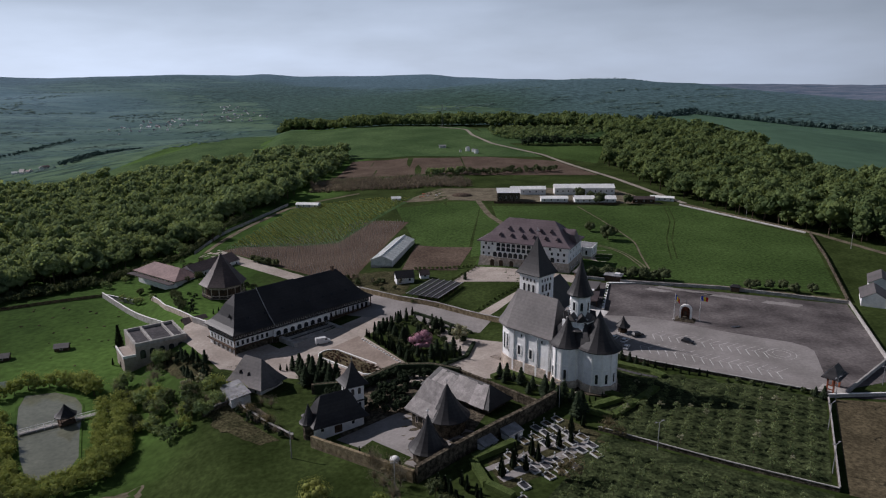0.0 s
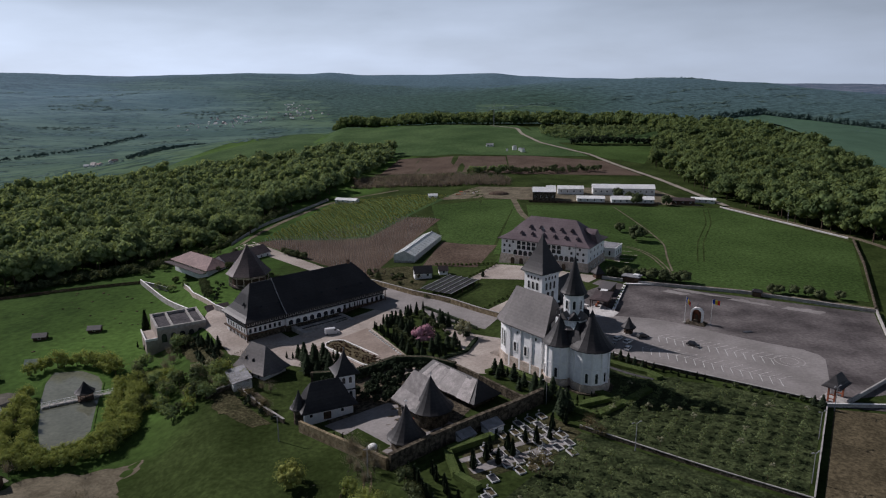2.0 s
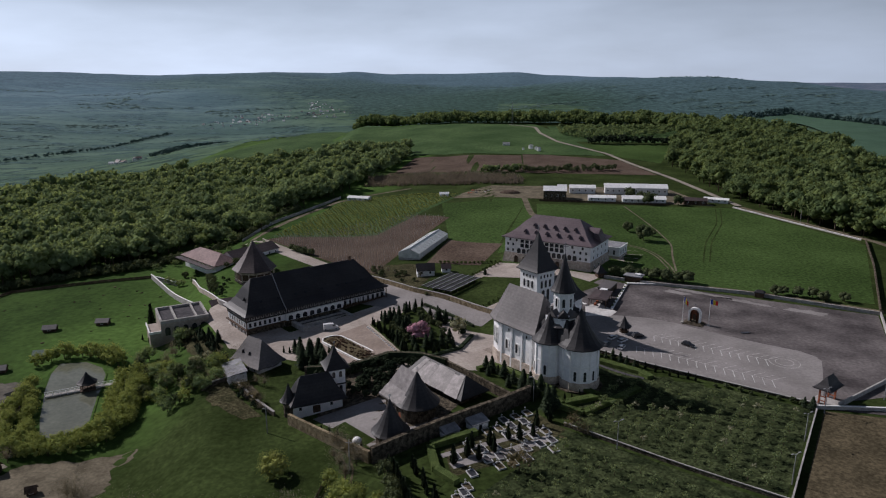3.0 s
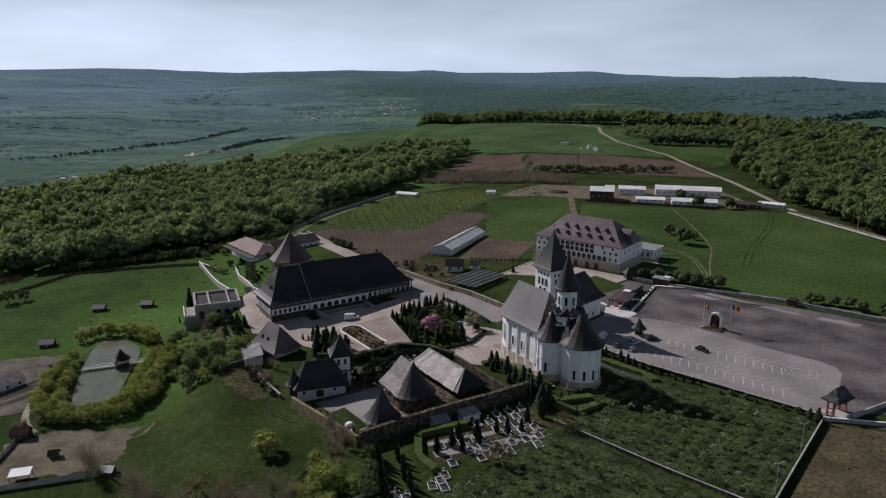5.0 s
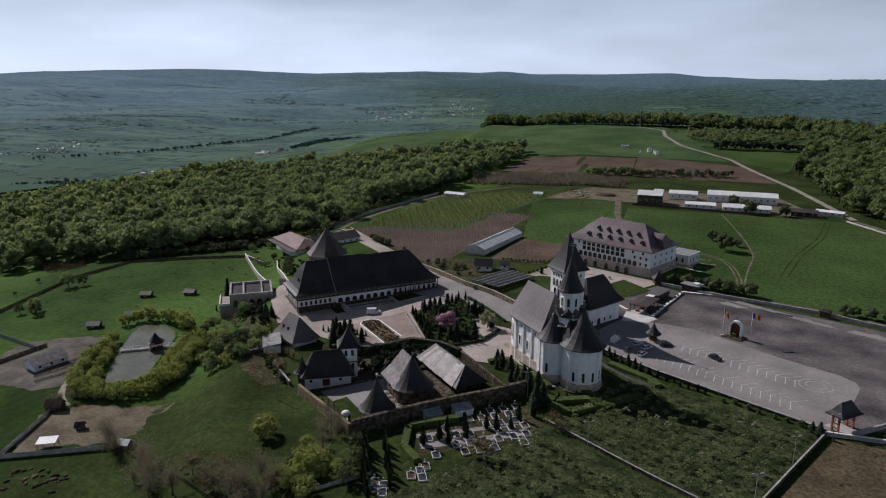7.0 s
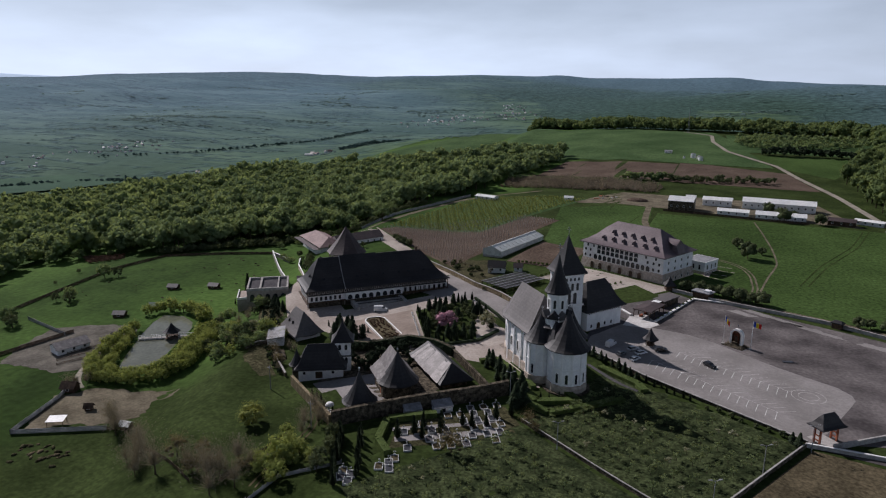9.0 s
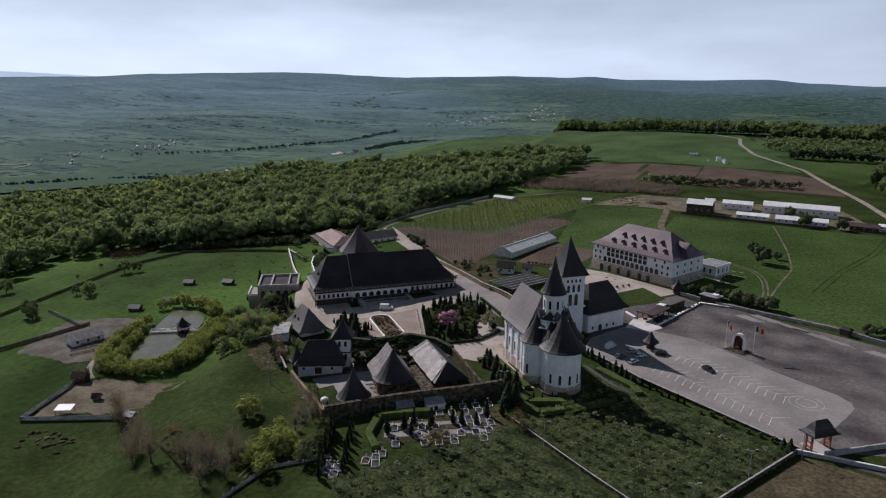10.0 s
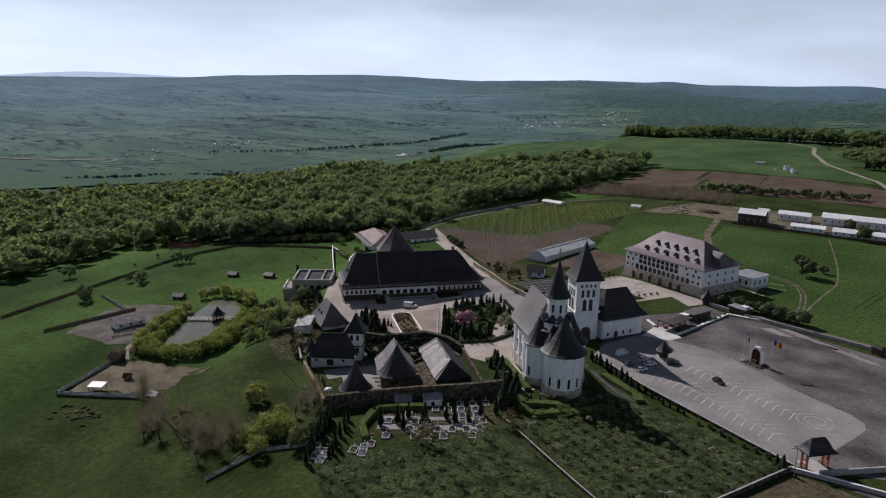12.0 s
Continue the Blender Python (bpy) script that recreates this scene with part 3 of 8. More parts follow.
def patch(name, quad, material, lift, step=6.0, kind="structure", label="", category=""):
    """A four-cornered piece of surface laid over the land."""
    q = [Vector((*p, 0)) for p in quad]
    nu = max(2, min(60, round(max((q[1] - q[0]).length, (q[2] - q[3]).length) / step)))
    nv = max(2, min(60, round(max((q[3] - q[0]).length, (q[2] - q[1]).length) / step)))
    v, f = [], []
    for j in range(nv + 1):
        for i in range(nu + 1):
            a, b = i / nu, j / nv
            p = (q[0] * (1 - a) + q[1] * a) * (1 - b) + (q[3] * (1 - a) + q[2] * a) * b
            v.append((p.x, p.y, ground_z(p.x, p.y) + lift))
    for j in range(nv):
        for i in range(nu):
            k = j * (nu + 1) + i
            f.append((k, k + 1, k + nu + 2, k + nu + 1))
    ob = new(name, mesh_of(name, v, f, material, True))
    return tagged(ob, label, category, "", kind)


def plate(name, outline, material, z, label="", category=""):
    """A flat paved area of any outline."""
    ob = new(name, mesh_of(name, [(*p, z) for p in outline] + [(*p, z - 0.3) for p in outline], [tuple(range(len(outline)))] + [(i, i + len(outline), (i + 1) % len(outline) + len(outline), (i + 1) % len(outline)) for i in range(len(outline))], material))
    return tagged(ob, label, category, "", "structure")


def blot(name, outline, material, lift, label="", category="", rough=1.2, kind="structure"):
    """A worn patch of ground with a ragged edge, following the land."""
    n = len(outline)
    cx, cy = sum(p[0] for p in outline) / n, sum(p[1] for p in outline) / n
    edge = []
    for (a, b) in zip(outline, outline[1:] + outline[:1]):
        m = max(2, round(math.dist(a, b) / 1.6))
        for i in range(m):
            x, y = a[0] + (b[0] - a[0]) * i / m, a[1] + (b[1] - a[1]) * i / m
            q = rough * (noise.noise((x / 4, y / 4, 1)) + 0.7 * noise.noise((x / 1.5, y / 1.5, 2)))
            d = math.hypot(x - cx, y - cy)
            edge.append((x + (x - cx) / d * q, y + (y - cy) / d * q))
    k, v, f = len(edge), [(cx, cy, ground_z(cx, cy) + lift)], []
    for j in range(1, 9):
        v += [(cx + (x - cx) * j / 8, cy + (y - cy) * j / 8, ground_z(cx + (x - cx) * j / 8, cy + (y - cy) * j / 8) + lift) for x, y in edge]
    f += [(0, 1 + i, 1 + (i + 1) % k) for i in range(k)]
    for j in range(7):
        f += [(1 + j * k + i, 1 + (j + 1) * k + i, 1 + (j + 1) * k + (i + 1) % k, 1 + j * k + (i + 1) % k) for i in range(k)]
    return tagged(new(name, mesh_of(name, v, f, material, True)), label, category, "", kind)


def ribbon(name, pts, width, material, lift, label="", category="road", step=5.0):
    """A strip of road along a line."""
    line = []
    for (a, b) in zip(pts, pts[1:]):
        n = max(1, round(math.dist(a, b) / step))
        line += [(a[0] + (b[0] - a[0]) * i / n, a[1] + (b[1] - a[1]) * i / n) for i in range(n)]
    line.append(pts[-1])
    for _ in range(3):
        line = [line[0]] + [((p[0] + 2 * q[0] + r[0]) / 4, (p[1] + 2 * q[1] + r[1]) / 4) for p, q, r in zip(line, line[1:], line[2:])] + [line[-1]]
    v, f = [], []
    for i, p in enumerate(line):
        a, b = line[max(i - 1, 0)], line[min(i + 1, len(line) - 1)]
        d = Vector((b[0] - a[0], b[1] - a[1])).normalized()
        for s in (-1, 0, 1):
            w = width * (0.5 + 0.06 * noise.noise((p[0] / 6, p[1] / 6, s)))
            x, y = p[0] - d.y * s * w, p[1] + d.x * s * w
            v.append((x, y, ground_z(x, y) + lift))
    for i in range(len(line) - 1):
        f += [(3 * i, 3 * i + 3, 3 * i + 4, 3 * i + 1), (3 * i + 1, 3 * i + 4, 3 * i + 5, 3 * i + 2)]
    return tagged(new(name, mesh_of(name, v, f, material, True)), label, category, "", "structure")


def wall_line(name, pts, h, w, material, cap=None, label="", category="wall", sink=0.6, kind="structure", step=4.0, level=None):
    """A wall along a line on the ground, with a coping of its own."""
    line = []
    for (a, b) in zip(pts, pts[1:]):
        n = max(1, round(math.dist(a, b) / step))
        line += [(a[0] + (b[0] - a[0]) * i / n, a[1] + (b[1] - a[1]) * i / n) for i in range(n)]
    line.append(pts[-1])

    def skin(z0, z1, half):
        rows = []
        for i, p in enumerate(line):
            a, b = line[max(i - 1, 0)], line[min(i + 1, len(line) - 1)]
            d = Vector((b[0] - a[0], b[1] - a[1])).normalized()
            g = ground_z(*p)
            top = g + z1 if level is None else level + z1 - h
            bot = g + z0 if z0 < 0 else top - (z1 - z0)
            rows.append([(p[0] - d.y * half, p[1] + d.x * half, bot), (p[0] + d.y * half, p[1] - d.x * half, bot),
                         (p[0] + d.y * half, p[1] - d.x * half, top), (p[0] - d.y * half, p[1] + d.x * half, top)])
        return Shape().rings(rows, True, True)
    ob = thing(name, Matrix.Identity(4), label, category, "", kind)
    part("wall_body", skin(-sink, h, w / 2), material, ob)
    if cap:
        part("coping", skin(h, h + 0.18, w / 2 + 0.08), cap, ob)
    return ob


xs = steps([(-4900, -1400, 70), (-1400, -500, 40), (-500, -220, 14), (-220, 260, 4), (260, 600, 14), (600, 2200, 50), (2200, 4900, 120)])
ys = steps([(-2500, -500, 250), (-500, 60, 40), (60, 340, 4), (340, 760, 10), (760, 1300, 20), (1300, 3600, 46), (3600, 4960, 85)])
gv = [(x, y, ground_z(x, y)) for y in ys for x in xs]
gw = len(xs)
gf = [(j * gw + i, j * gw + i + 1, (j + 1) * gw + i + 1, (j + 1) * gw + i) for j in range(len(ys) - 1) for i in range(gw - 1)]
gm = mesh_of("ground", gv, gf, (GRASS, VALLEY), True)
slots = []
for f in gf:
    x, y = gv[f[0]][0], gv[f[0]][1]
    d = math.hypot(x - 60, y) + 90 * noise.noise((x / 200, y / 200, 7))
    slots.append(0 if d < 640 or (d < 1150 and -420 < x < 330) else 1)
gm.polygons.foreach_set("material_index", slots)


def cover(x, y):
    """What grows there: the share of woodland, how much haze is painted in by distance, and open lowland."""
    b, d = lie(x, y)
    wood = 0.22 + 0.28 * noise.noise((x / 500, y / 500, 21)) + 0.5 * sst(3300, 4500, d)
    q, h, side = crest(LINES[0], x, y)
    wood = max(wood, 1.1 * sst(900, 300, q) * sst(-19, -13.5, b)) if b < -4 else wood
    q, h, side = crest(LINES[1], x, y)
    wood = max(wood, 1.15 * sst(1100, 600, q), 1.1 * sst(2700, 3300, d) * sst(-14, -9, b))
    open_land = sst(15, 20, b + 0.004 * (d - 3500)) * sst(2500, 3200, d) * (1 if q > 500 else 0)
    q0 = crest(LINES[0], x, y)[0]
    # Painted haze grows with distance, held back on the two nearer hills.
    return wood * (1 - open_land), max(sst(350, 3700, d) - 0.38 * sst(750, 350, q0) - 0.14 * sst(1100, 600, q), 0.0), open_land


for name, vals in zip(("wooded", "haze_share", "lowland"), zip(*[cover(v[0], v[1]) if abs(v[0]) + abs(v[1]) > 500 else (0.1, 0.0, 0.0) for v in gv])):
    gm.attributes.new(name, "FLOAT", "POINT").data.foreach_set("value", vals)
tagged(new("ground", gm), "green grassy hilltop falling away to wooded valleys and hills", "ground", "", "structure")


def backdrop():
    """A pale ridge beyond the valley; its emission stands in for the haze over it."""
    m = bpy.data.materials.new("haze_glow_ridge")
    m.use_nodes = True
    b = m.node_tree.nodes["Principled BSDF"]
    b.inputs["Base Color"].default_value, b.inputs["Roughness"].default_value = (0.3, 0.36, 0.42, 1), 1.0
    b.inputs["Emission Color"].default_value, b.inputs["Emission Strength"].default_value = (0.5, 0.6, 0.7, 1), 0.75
    v, f, n = [], [], 60
    for i in range(n + 1):
        a = 178 - 56 * i / n
        h = 68 + 42 * math.exp(-((a - 148.5) / 6.5) ** 2) + 4 * math.sin(i * 0.5)
        v += [(60 + 4915 * math.cos(radians(a)), 4915 * math.sin(radians(a)), q) for q in (-200, h)]
    f = [(2 * i, 2 * i + 2, 2 * i + 3, 2 * i + 1) for i in range(n)]
    tagged(new("backdrop", mesh_of("backdrop", v, f, m, True)), "pale ridge on the horizon, self-lit to suggest haze", "hills", "", "structure")


backdrop()


# ---- surfaces of the place ----
plate("pavement", [(43, 218), (53.2, 211.8), (65, 203.6), (108.5, 180.5), (113, 188), (116, 196.4), (119.5, 206), (121.5, 212), (121, 215.5), (117.5, 219.8), (109.2, 224.1), (101.7, 228.4), (92.5, 234.5), (83.1, 241.5), (74, 246), (66.2, 247.3), (57.5, 248), (50, 247), (42.5, 230)], PAVER, 1.262, "grey paved car park with white herringbone bay lines", "pavement")
patch("pavement", [(57.5, 248), (118, 215), (159, 259), (73, 288)], ASPHALT, 0.05, 5, label="worn dark asphalt yard with pale dusty patches", category="pavement")
patch("pavement", [(108.5, 180.5), (136, 190), (159, 259), (116, 216)], ASPHALT, 0.045, 5, label="worn dark asphalt yard by the gate", category="pavement")
patch("pavement", [(39, 262), (57.5, 247.5), (73, 288), (61, 296)], ASPHALT, 0.04, 4, label="asphalt drive beside the canopy", category="pavement")
# Darker surface laid here to deepen the hall's shadow by colour.
patch("pavement", [(41, 228), (53.5, 210), (57.5, 248), (42, 258)], ASPHALTD, 0.05, 4, label="paving beside the hall, darkened to paint shade", category="pavement")
patch("pavement", [(-78, 216), (-20, 197), (8, 231), (-27, 268)], PAVE2, 0.05, 5, label="beige paved monastery courtyard in sun", category="pavement")
patch("pavement", [(-20, 197), (22, 197), (30, 222), (8, 231)], PAVE2, 0.06, 5, label="beige paving before the church", category="pavement")
blot("pavement", [(-108, 268), (-106, 260), (-102.5, 247), (-90, 231), (-77, 215), (-66, 224), (-86, 250), (-98, 264)], PAVE2, 0.09, "beige paved lane beside the assembly building", "pavement", 0.3)
blot("pavement", [(-50, 222), (-33, 240), (-10, 206.5), (-16, 206), (-27, 198), (-40, 198), (-47, 208)], PAVE3, 0.11, "tan paving round the flower bed", "pavement", 0.1)
patch("pavement", [(-100, 246), (-78, 216), (-60, 232), (-92, 262)], PAVE2, 0.04, 5, label="beige paved lane round the residence", category="pavement")
patch("pavement", [(-30, 166), (-6, 148), (8, 164), (-14, 178)], PAVER, 0.05, 4, label="grey paved forecourt of the old chapel", category="pavement")
patch("pavement", [(2, 300), (14, 322), (62, 301), (52, 286)], PAVE2, 0.04, 5, label="pale paving along the guest house", category="pavement")
patch("pavement", [(64.7, 336.7), (77.4, 323.5), (87, 345), (75, 354)], PAVE2, 0.05, 4, label="pale paved apron round the annex", category="pavement")
patch("pavement", [(-44, 266), (12, 236), (17, 248), (-40, 294)], PAVER, 0.055, 5, label="grey paved lane inside the north wall", category="pavement")
patch("pavement", [(12, 257), (16, 253), (50, 297), (46, 300)], PAVE2, 0.05, 5, label="pale paved walk to the guest house", category="pavement")
patch("pavement", [(-140, 374), (-42, 292), (-38, 297), (-131, 381)], PAVE2, 0.05, 6, label="pale concrete lane along the vineyard", category="pavement")
patch("pavement", [(18.5, 200.2), (21, 202.5), (38, 184.8), (35, 182.2)], PAVE2, 0.08, 2, label="tan paved walk along the church", category="pavement")
# Dark stone tone stands in for the court's shadow as well as its paving.
blot("court_floor", [(-38, 182), (-28, 166), (-8, 149), (6, 163), (12, 176), (8, 192), (-6, 201), (-20, 201), (-34, 193)], STONE, 0.045, "dark stone floor of the old court, shade in its colour", "ground", 0.6)
patch("field", [(-128, 379), (-46, 309), (-24, 432), (-56, 442)], SOIL, 0.06, 8, label="bare brown vineyard soil with rows of stakes", category="field")
patch("field", [(-128, 386), (-63, 390), (-24, 515), (-112, 512)], MEADOW, 0.07, 8, label="green vineyard strip", category="field")
patch("field", [(13, 322.5), (73, 300), (77, 378), (32, 400)], CROP, 0.046, 8, label="smooth green field round the guest house", category="field")
patch("field", [(12.2, 340), (33, 342), (34, 400), (26, 492)], CROP, 0.048, 8, label="smooth green strip beside the track", category="field")
patch("field", [(-17, 372), (12, 358), (26, 492), (-36, 480)], CROP, 0.05, 8, label="smooth green field of young crop", category="field")
patch("field", [(-22, 323), (5, 319), (14, 358), (-17, 371)], SOIL, 0.09, 6, label="freshly tilled brown plot", category="field")
patch("field", [(73, 297), (164, 273), (204, 374), (77, 378)], CROP, 0.05, 10, label="smooth green field behind the car park", category="field")
patch("field", [(33, 379), (204, 374.1), (162, 468), (32, 471)], CROP, 0.052, 10, label="smooth green field below the farm", category="field")
patch("field", [(-104, 632), (20, 622), (15, 738), (-100, 736)], SOIL, 0.06, 10, label="ploughed brown field", category="field")
patch("field", [(21, 617), (137, 612), (115, 710), (16, 755)], SOIL, 0.07, 10, label="ploughed brown field", category="field")
patch("field", [(-440, 775), (104, 738), (28, 1046), (-330, 1095)], MEADOW, 0.35, 8, label="bright green meadow on the hilltop behind the wood", category="field")
patch("field", [(112, 738), (152, 690), (190, 826), (78, 828)], CROP, 0.2, 8, label="green field between road and wood", category="field")
patch("field", [(60, 845), (200, 840), (225, 980), (45, 1010)], MEADOW, 0.3, 8, label="pale green plantation ground on the hilltop", category="field")
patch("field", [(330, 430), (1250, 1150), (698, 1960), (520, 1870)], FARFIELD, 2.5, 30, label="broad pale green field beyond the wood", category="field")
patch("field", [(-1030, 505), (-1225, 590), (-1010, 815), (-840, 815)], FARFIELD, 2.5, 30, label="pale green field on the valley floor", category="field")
patch("pavement", [(73, 288), (79, 290), (159, 259), (112, 270)], ASPHALT, 0.045, 5, label="grey asphalt along the yard wall", category="pavement")
patch("yard", [(-37, 500), (152, 474), (131, 545), (-4, 545)], DIRT, 0.05, 8, label="bare trodden farm yard", category="yard")
ribbon("road", [(252, 280), (224, 335), (211, 386), (167, 473)], 4.2, DIRT, 0.1, "grey dirt road along the wood")
wall_line("wall_east", [(206, 384), (162, 470)], 0.7, 0.3, CONCRETE, TRIMW, "low pale wall between road and field", "wall")
ribbon("road", [(167, 473), (146, 586), (106, 752), (56, 842), (35, 922), (29, 992), (-10, 1035)], 4.6, GRAVEL, 0.75, "pale gravel road climbing over the hill")
ribbon("track", [(23, 493), (28, 440), (40, 395)], 4.0, DIRT, 0.1, "pale dirt track through the green field")


# ---- churches and houses ----
U = -45.5   # heading of the church's axis


def windows(parent, mesh_pane, mesh_frame, spots, name="window"):
    """Windows on walls: each spot is x, y, z and the heading that the wall faces."""
    for (x, y, z, face) in spots:
        w = part(name, mesh_frame, None, parent, m=pose(x, y, z, 0, 0, face + 90))
        part("pane", mesh_pane, None, w)


def church():
    ob = thing("church", pose(39.6, 193.7, 0.2, 0, 0, U), "large white plastered church with grey and dark pointed roofs", "church")
    nave = [(-6, -6.0), (-6, 6.0), (-22, 6.0), (-26.2, 4.3), (-28.2, 1.8), (-28.2, -1.8), (-26.2, -4.3), (-22, -6.0)]
    part("nave_wall", Shape().prism(nave, -1.5, 13.2), PLASTER, ob)
    part("nave_plinth", Shape().prism([(p[0] * 1.012 + 0.1, p[1] * 1.07) for p in nave], -2.4, 2.3), PLINTH, ob, "brown stone plinth")
    part("cornice", Shape().prism([(p[0] * 1.01, p[1] * 1.05) for p in nave], 12.5, 13.1), TRIMW, ob, "white moulded cornice")
    rows, h = [], 10.6
    eave = [(-4.4, -7.3), (-4.4, 7.3), (-22.5, 7.3), (-27.3, 5.2), (-29.6, 2.1), (-29.6, -2.1), (-27.3, -5.2), (-22.5, -7.3)]
    rid = [(-8, 0), (-8, 0), (-23.3, 0), (-23.6, 0), (-23.7, 0), (-23.7, 0), (-23.6, 0), (-23.3, 0)]
    for f, z in ((0, -0.35), (0, 0), (0.12, 0.09), (0.28, 0.235), (0.5, 0.46), (0.75, 0.73), (0.99, 1)):
        rows.append([(e[0] + (r[0] - e[0]) * f, e[1] + (r[1] - e[1]) * f, 13.1 + (h * z if z > 0 else z)) for e, r in zip(eave, rid)])
    part("nave_roof", Shape().rings(rows, True, True), ROOFG, ob, "broad grey shingled roof")
    choir = [(-6, -4.6), (7, -4.6), (7, 4.6), (-6, 4.6)]
    part("choir_wall", Shape().prism(choir, -1.5, 14.5), PLASTER, ob)
    part("choir_roof", Shape().prism([(-7.5, -5.2), (8, -5.2), (8, 5.2), (-7.5, 5.2)], 13.6, 19.5, 0.45), ROOF, ob, "dark shingled roof")
    for (cx, cy, r, top, name, rr) in ((7.2, 0, 5.6, 23.7, "east", 6.9), (-0.8, -4.6, 4.3, 21.4, "south", 5.3), (-0.3, 5.2, 4.3, 21.7, "north", 5.3)):
        n = 12
        a = part("apse_wall", Shape().prism([p[:2] for p in ring(cx, cy, r, 0, n, math.pi / n)], -1.5, 13.0), PLASTER, ob)
        part("apse_plinth", Shape().prism([p[:2] for p in ring(cx, cy, r + 0.5, 0, n, math.pi / n)], -2.4, 2.4), PLINTH, ob, "brown stone plinth")
        for i in range(n):
            a = 2 * math.pi * i / n + math.pi / n
            part("pilaster", Shape().box(-0.12, 0.14, -0.22, 0.22, 2.4, 12.3), TRIMW, ob, m=pose(cx + r * math.cos(a), cy + r * math.sin(a), 0, 0, 0, math.degrees(a)))
        part("step", Shape().prism([p[:2] for p in ring(cx, cy, r + 1.5, 0, n, math.pi / n)], -2.6, 0.2), STONE, ob, "dark stone step round the apse")
        part("apse_band", Shape().prism([p[:2] for p in ring(cx, cy, r + 0.14, 0, n, math.pi / n)], 7.0, 7.35), TRIMW, ob, "white string course")
        part("apse_cornice", Shape().prism([p[:2] for p in ring(cx, cy, r + 0.3, 0, n, math.pi / n)], 12.2, 12.8), TRIMW, ob)
        part("apse_roof", cone_roof(rr, 12.9, top, 16, 0.1, 0.15, 0.3, cx, cy), ROOF, ob, "dark flared conical roof")
        part("cross", cross_shape(1.9, 1.0, 0.12), METALG, ob, "metal cross", pose(cx, cy, top - 0.1, 0, 0, 40))
        pane, fr = arch_mesh("pane", 0.8, 3.0, 0.08, GLASS), arch_frame("window", 0.8, 3.0, 0.22, 0.16, TRIMW)
        for ang in {"east": (-60, -30, 0, 30, 60), "south": (-120, -60), "north": (60, 90, 120)}[name]:
            c = math.cos(math.pi / n) * r
            windows(ob, pane, fr, [(cx + c * math.cos(radians(ang)), cy + c * math.sin(radians(ang)), 3.0, ang)])
    # crossing: two turned star bases, the drum and the spire
    part("lantern_base", Shape().box(-3.6, 3.6, -3.6, 3.6, 14, 19.3), PLASTER, ob)
    base = part("gabled_base", Shape().prism([p[:2] for p in ring(0, 0, 4.4, 0, 8, math.pi / 8)], 17.5, 20.6), PLASTER, ob)
    for i in range(8):
        a = 45 * i
        s = Shape().add([(2.4, -1.75, 20.3), (4.75, -1.75, 20.1), (4.75, 1.75, 20.1), (2.4, 1.75, 20.3), (2.0, 0, 22.4), (4.75, 0, 21.9), (4.6, -1.6, 19.8), (4.6, 1.6, 19.8), (2.4, -1.6, 19.8), (2.4, 1.6, 19.8)],
                        [(0, 1, 5, 4), (3, 4, 5, 2), (1, 2, 5), (1, 6, 7, 2), (0, 8, 6, 1), (3, 2, 7, 9), (0, 4, 3)])
        part("gablet", s, ROOF if i % 2 else ROOFG, base, "small dark gabled roof", pose(0, 0, 0, 0, 0, a))
    part("skirt_roof", cone_roof(5.6, 17.2, 21.5, 8, math.pi / 8, 0.05), ROOFG, ob, "grey sheet skirt roof")
    part("drum", Shape().prism([p[:2] for p in ring(0, 0, 3.05, 0, 8, math.pi / 8)], 20.0, 27.6), PLASTER, ob)
    part("drum_cornice", Shape().prism([p[:2] for p in ring(0, 0, 3.4, 0, 8, math.pi / 8)], 26.7, 27.4), TRIMW, ob)
    pane, fr = arch_mesh("pane", 0.8, 2.6, 0.06, GLASS), arch_frame("window", 0.8, 2.6, 0.2, 0.14, TRIMW)
    windows(ob, pane, fr, [(2.82 * math.cos(radians(45 * i)), 2.82 * math.sin(radians(45 * i)), 22.7, 45 * i) for i in range(8)])
    part("spire", cone_roof(4.0, 27.5, 38.6, 16, 0, 0.13), ROOF, ob, "dark conical spire")
    part("finial_cross", cross_shape(3.6, 1.7, 0.16), METALG, ob, "metal cross", pose(0, 0, 38.3, 0, 0, 40))
    
    # south and west windows and the porch
    pane, fr = arch_mesh("pane", 0.9, 5.4, 0.08, GLASS), arch_frame("window", 0.9, 5.4, 0.3, 0.2, TRIMW)
    windows(ob, pane, fr, [(-22.9, -5.66, 4.6, -112), (-24.7, -4.92, 4.6, -112)])
    pane, fr = arch_mesh("pane", 1.1, 3.0, 0.08, GLASS, 0.4), arch_frame("window", 1.1, 3.0, 0.35, 0.22, TRIMW, 0.4)
    windows(ob, pane, fr, [(-17.8, -6.0, 4.6, -90), (-13.2, -6.0, 4.4, -90), (-16, 6.0, 4.4, 90), (-11, 6.0, 4.4, 90)])
    pane = arch_mesh("niche", 1.5, 3.3, 0.05, TRIMW)
    part("niche", pane, None, ob, "white blind niche", pose(-8.6, -6.0, 3.4))
    for x in (-20.2, -15.6, -10.9, -6.6):
        part("pilaster", Shape().box(x - 0.35, x + 0.35, -6.45, -5.95, -1.4, 12.4), PLASTER, ob)
    for (x, y, a) in ((-28.2, 0, 180), (-27.2, -3.05, 218), (-27.2, 3.05, 142)):
        part("porch_arch", arch_mesh("porch_arch", 2.2, 8.2, 0.1, WOODD), None, ob, "tall brown porch opening", pose(x, y, 0.4, 0, 0, a + 90))
    for x in (-17, -9):
        part("vent", arch_mesh("vent", 0.5, 0.9, 0.08, GLASS), None, ob, m=pose(x, -6.02, 10.6))
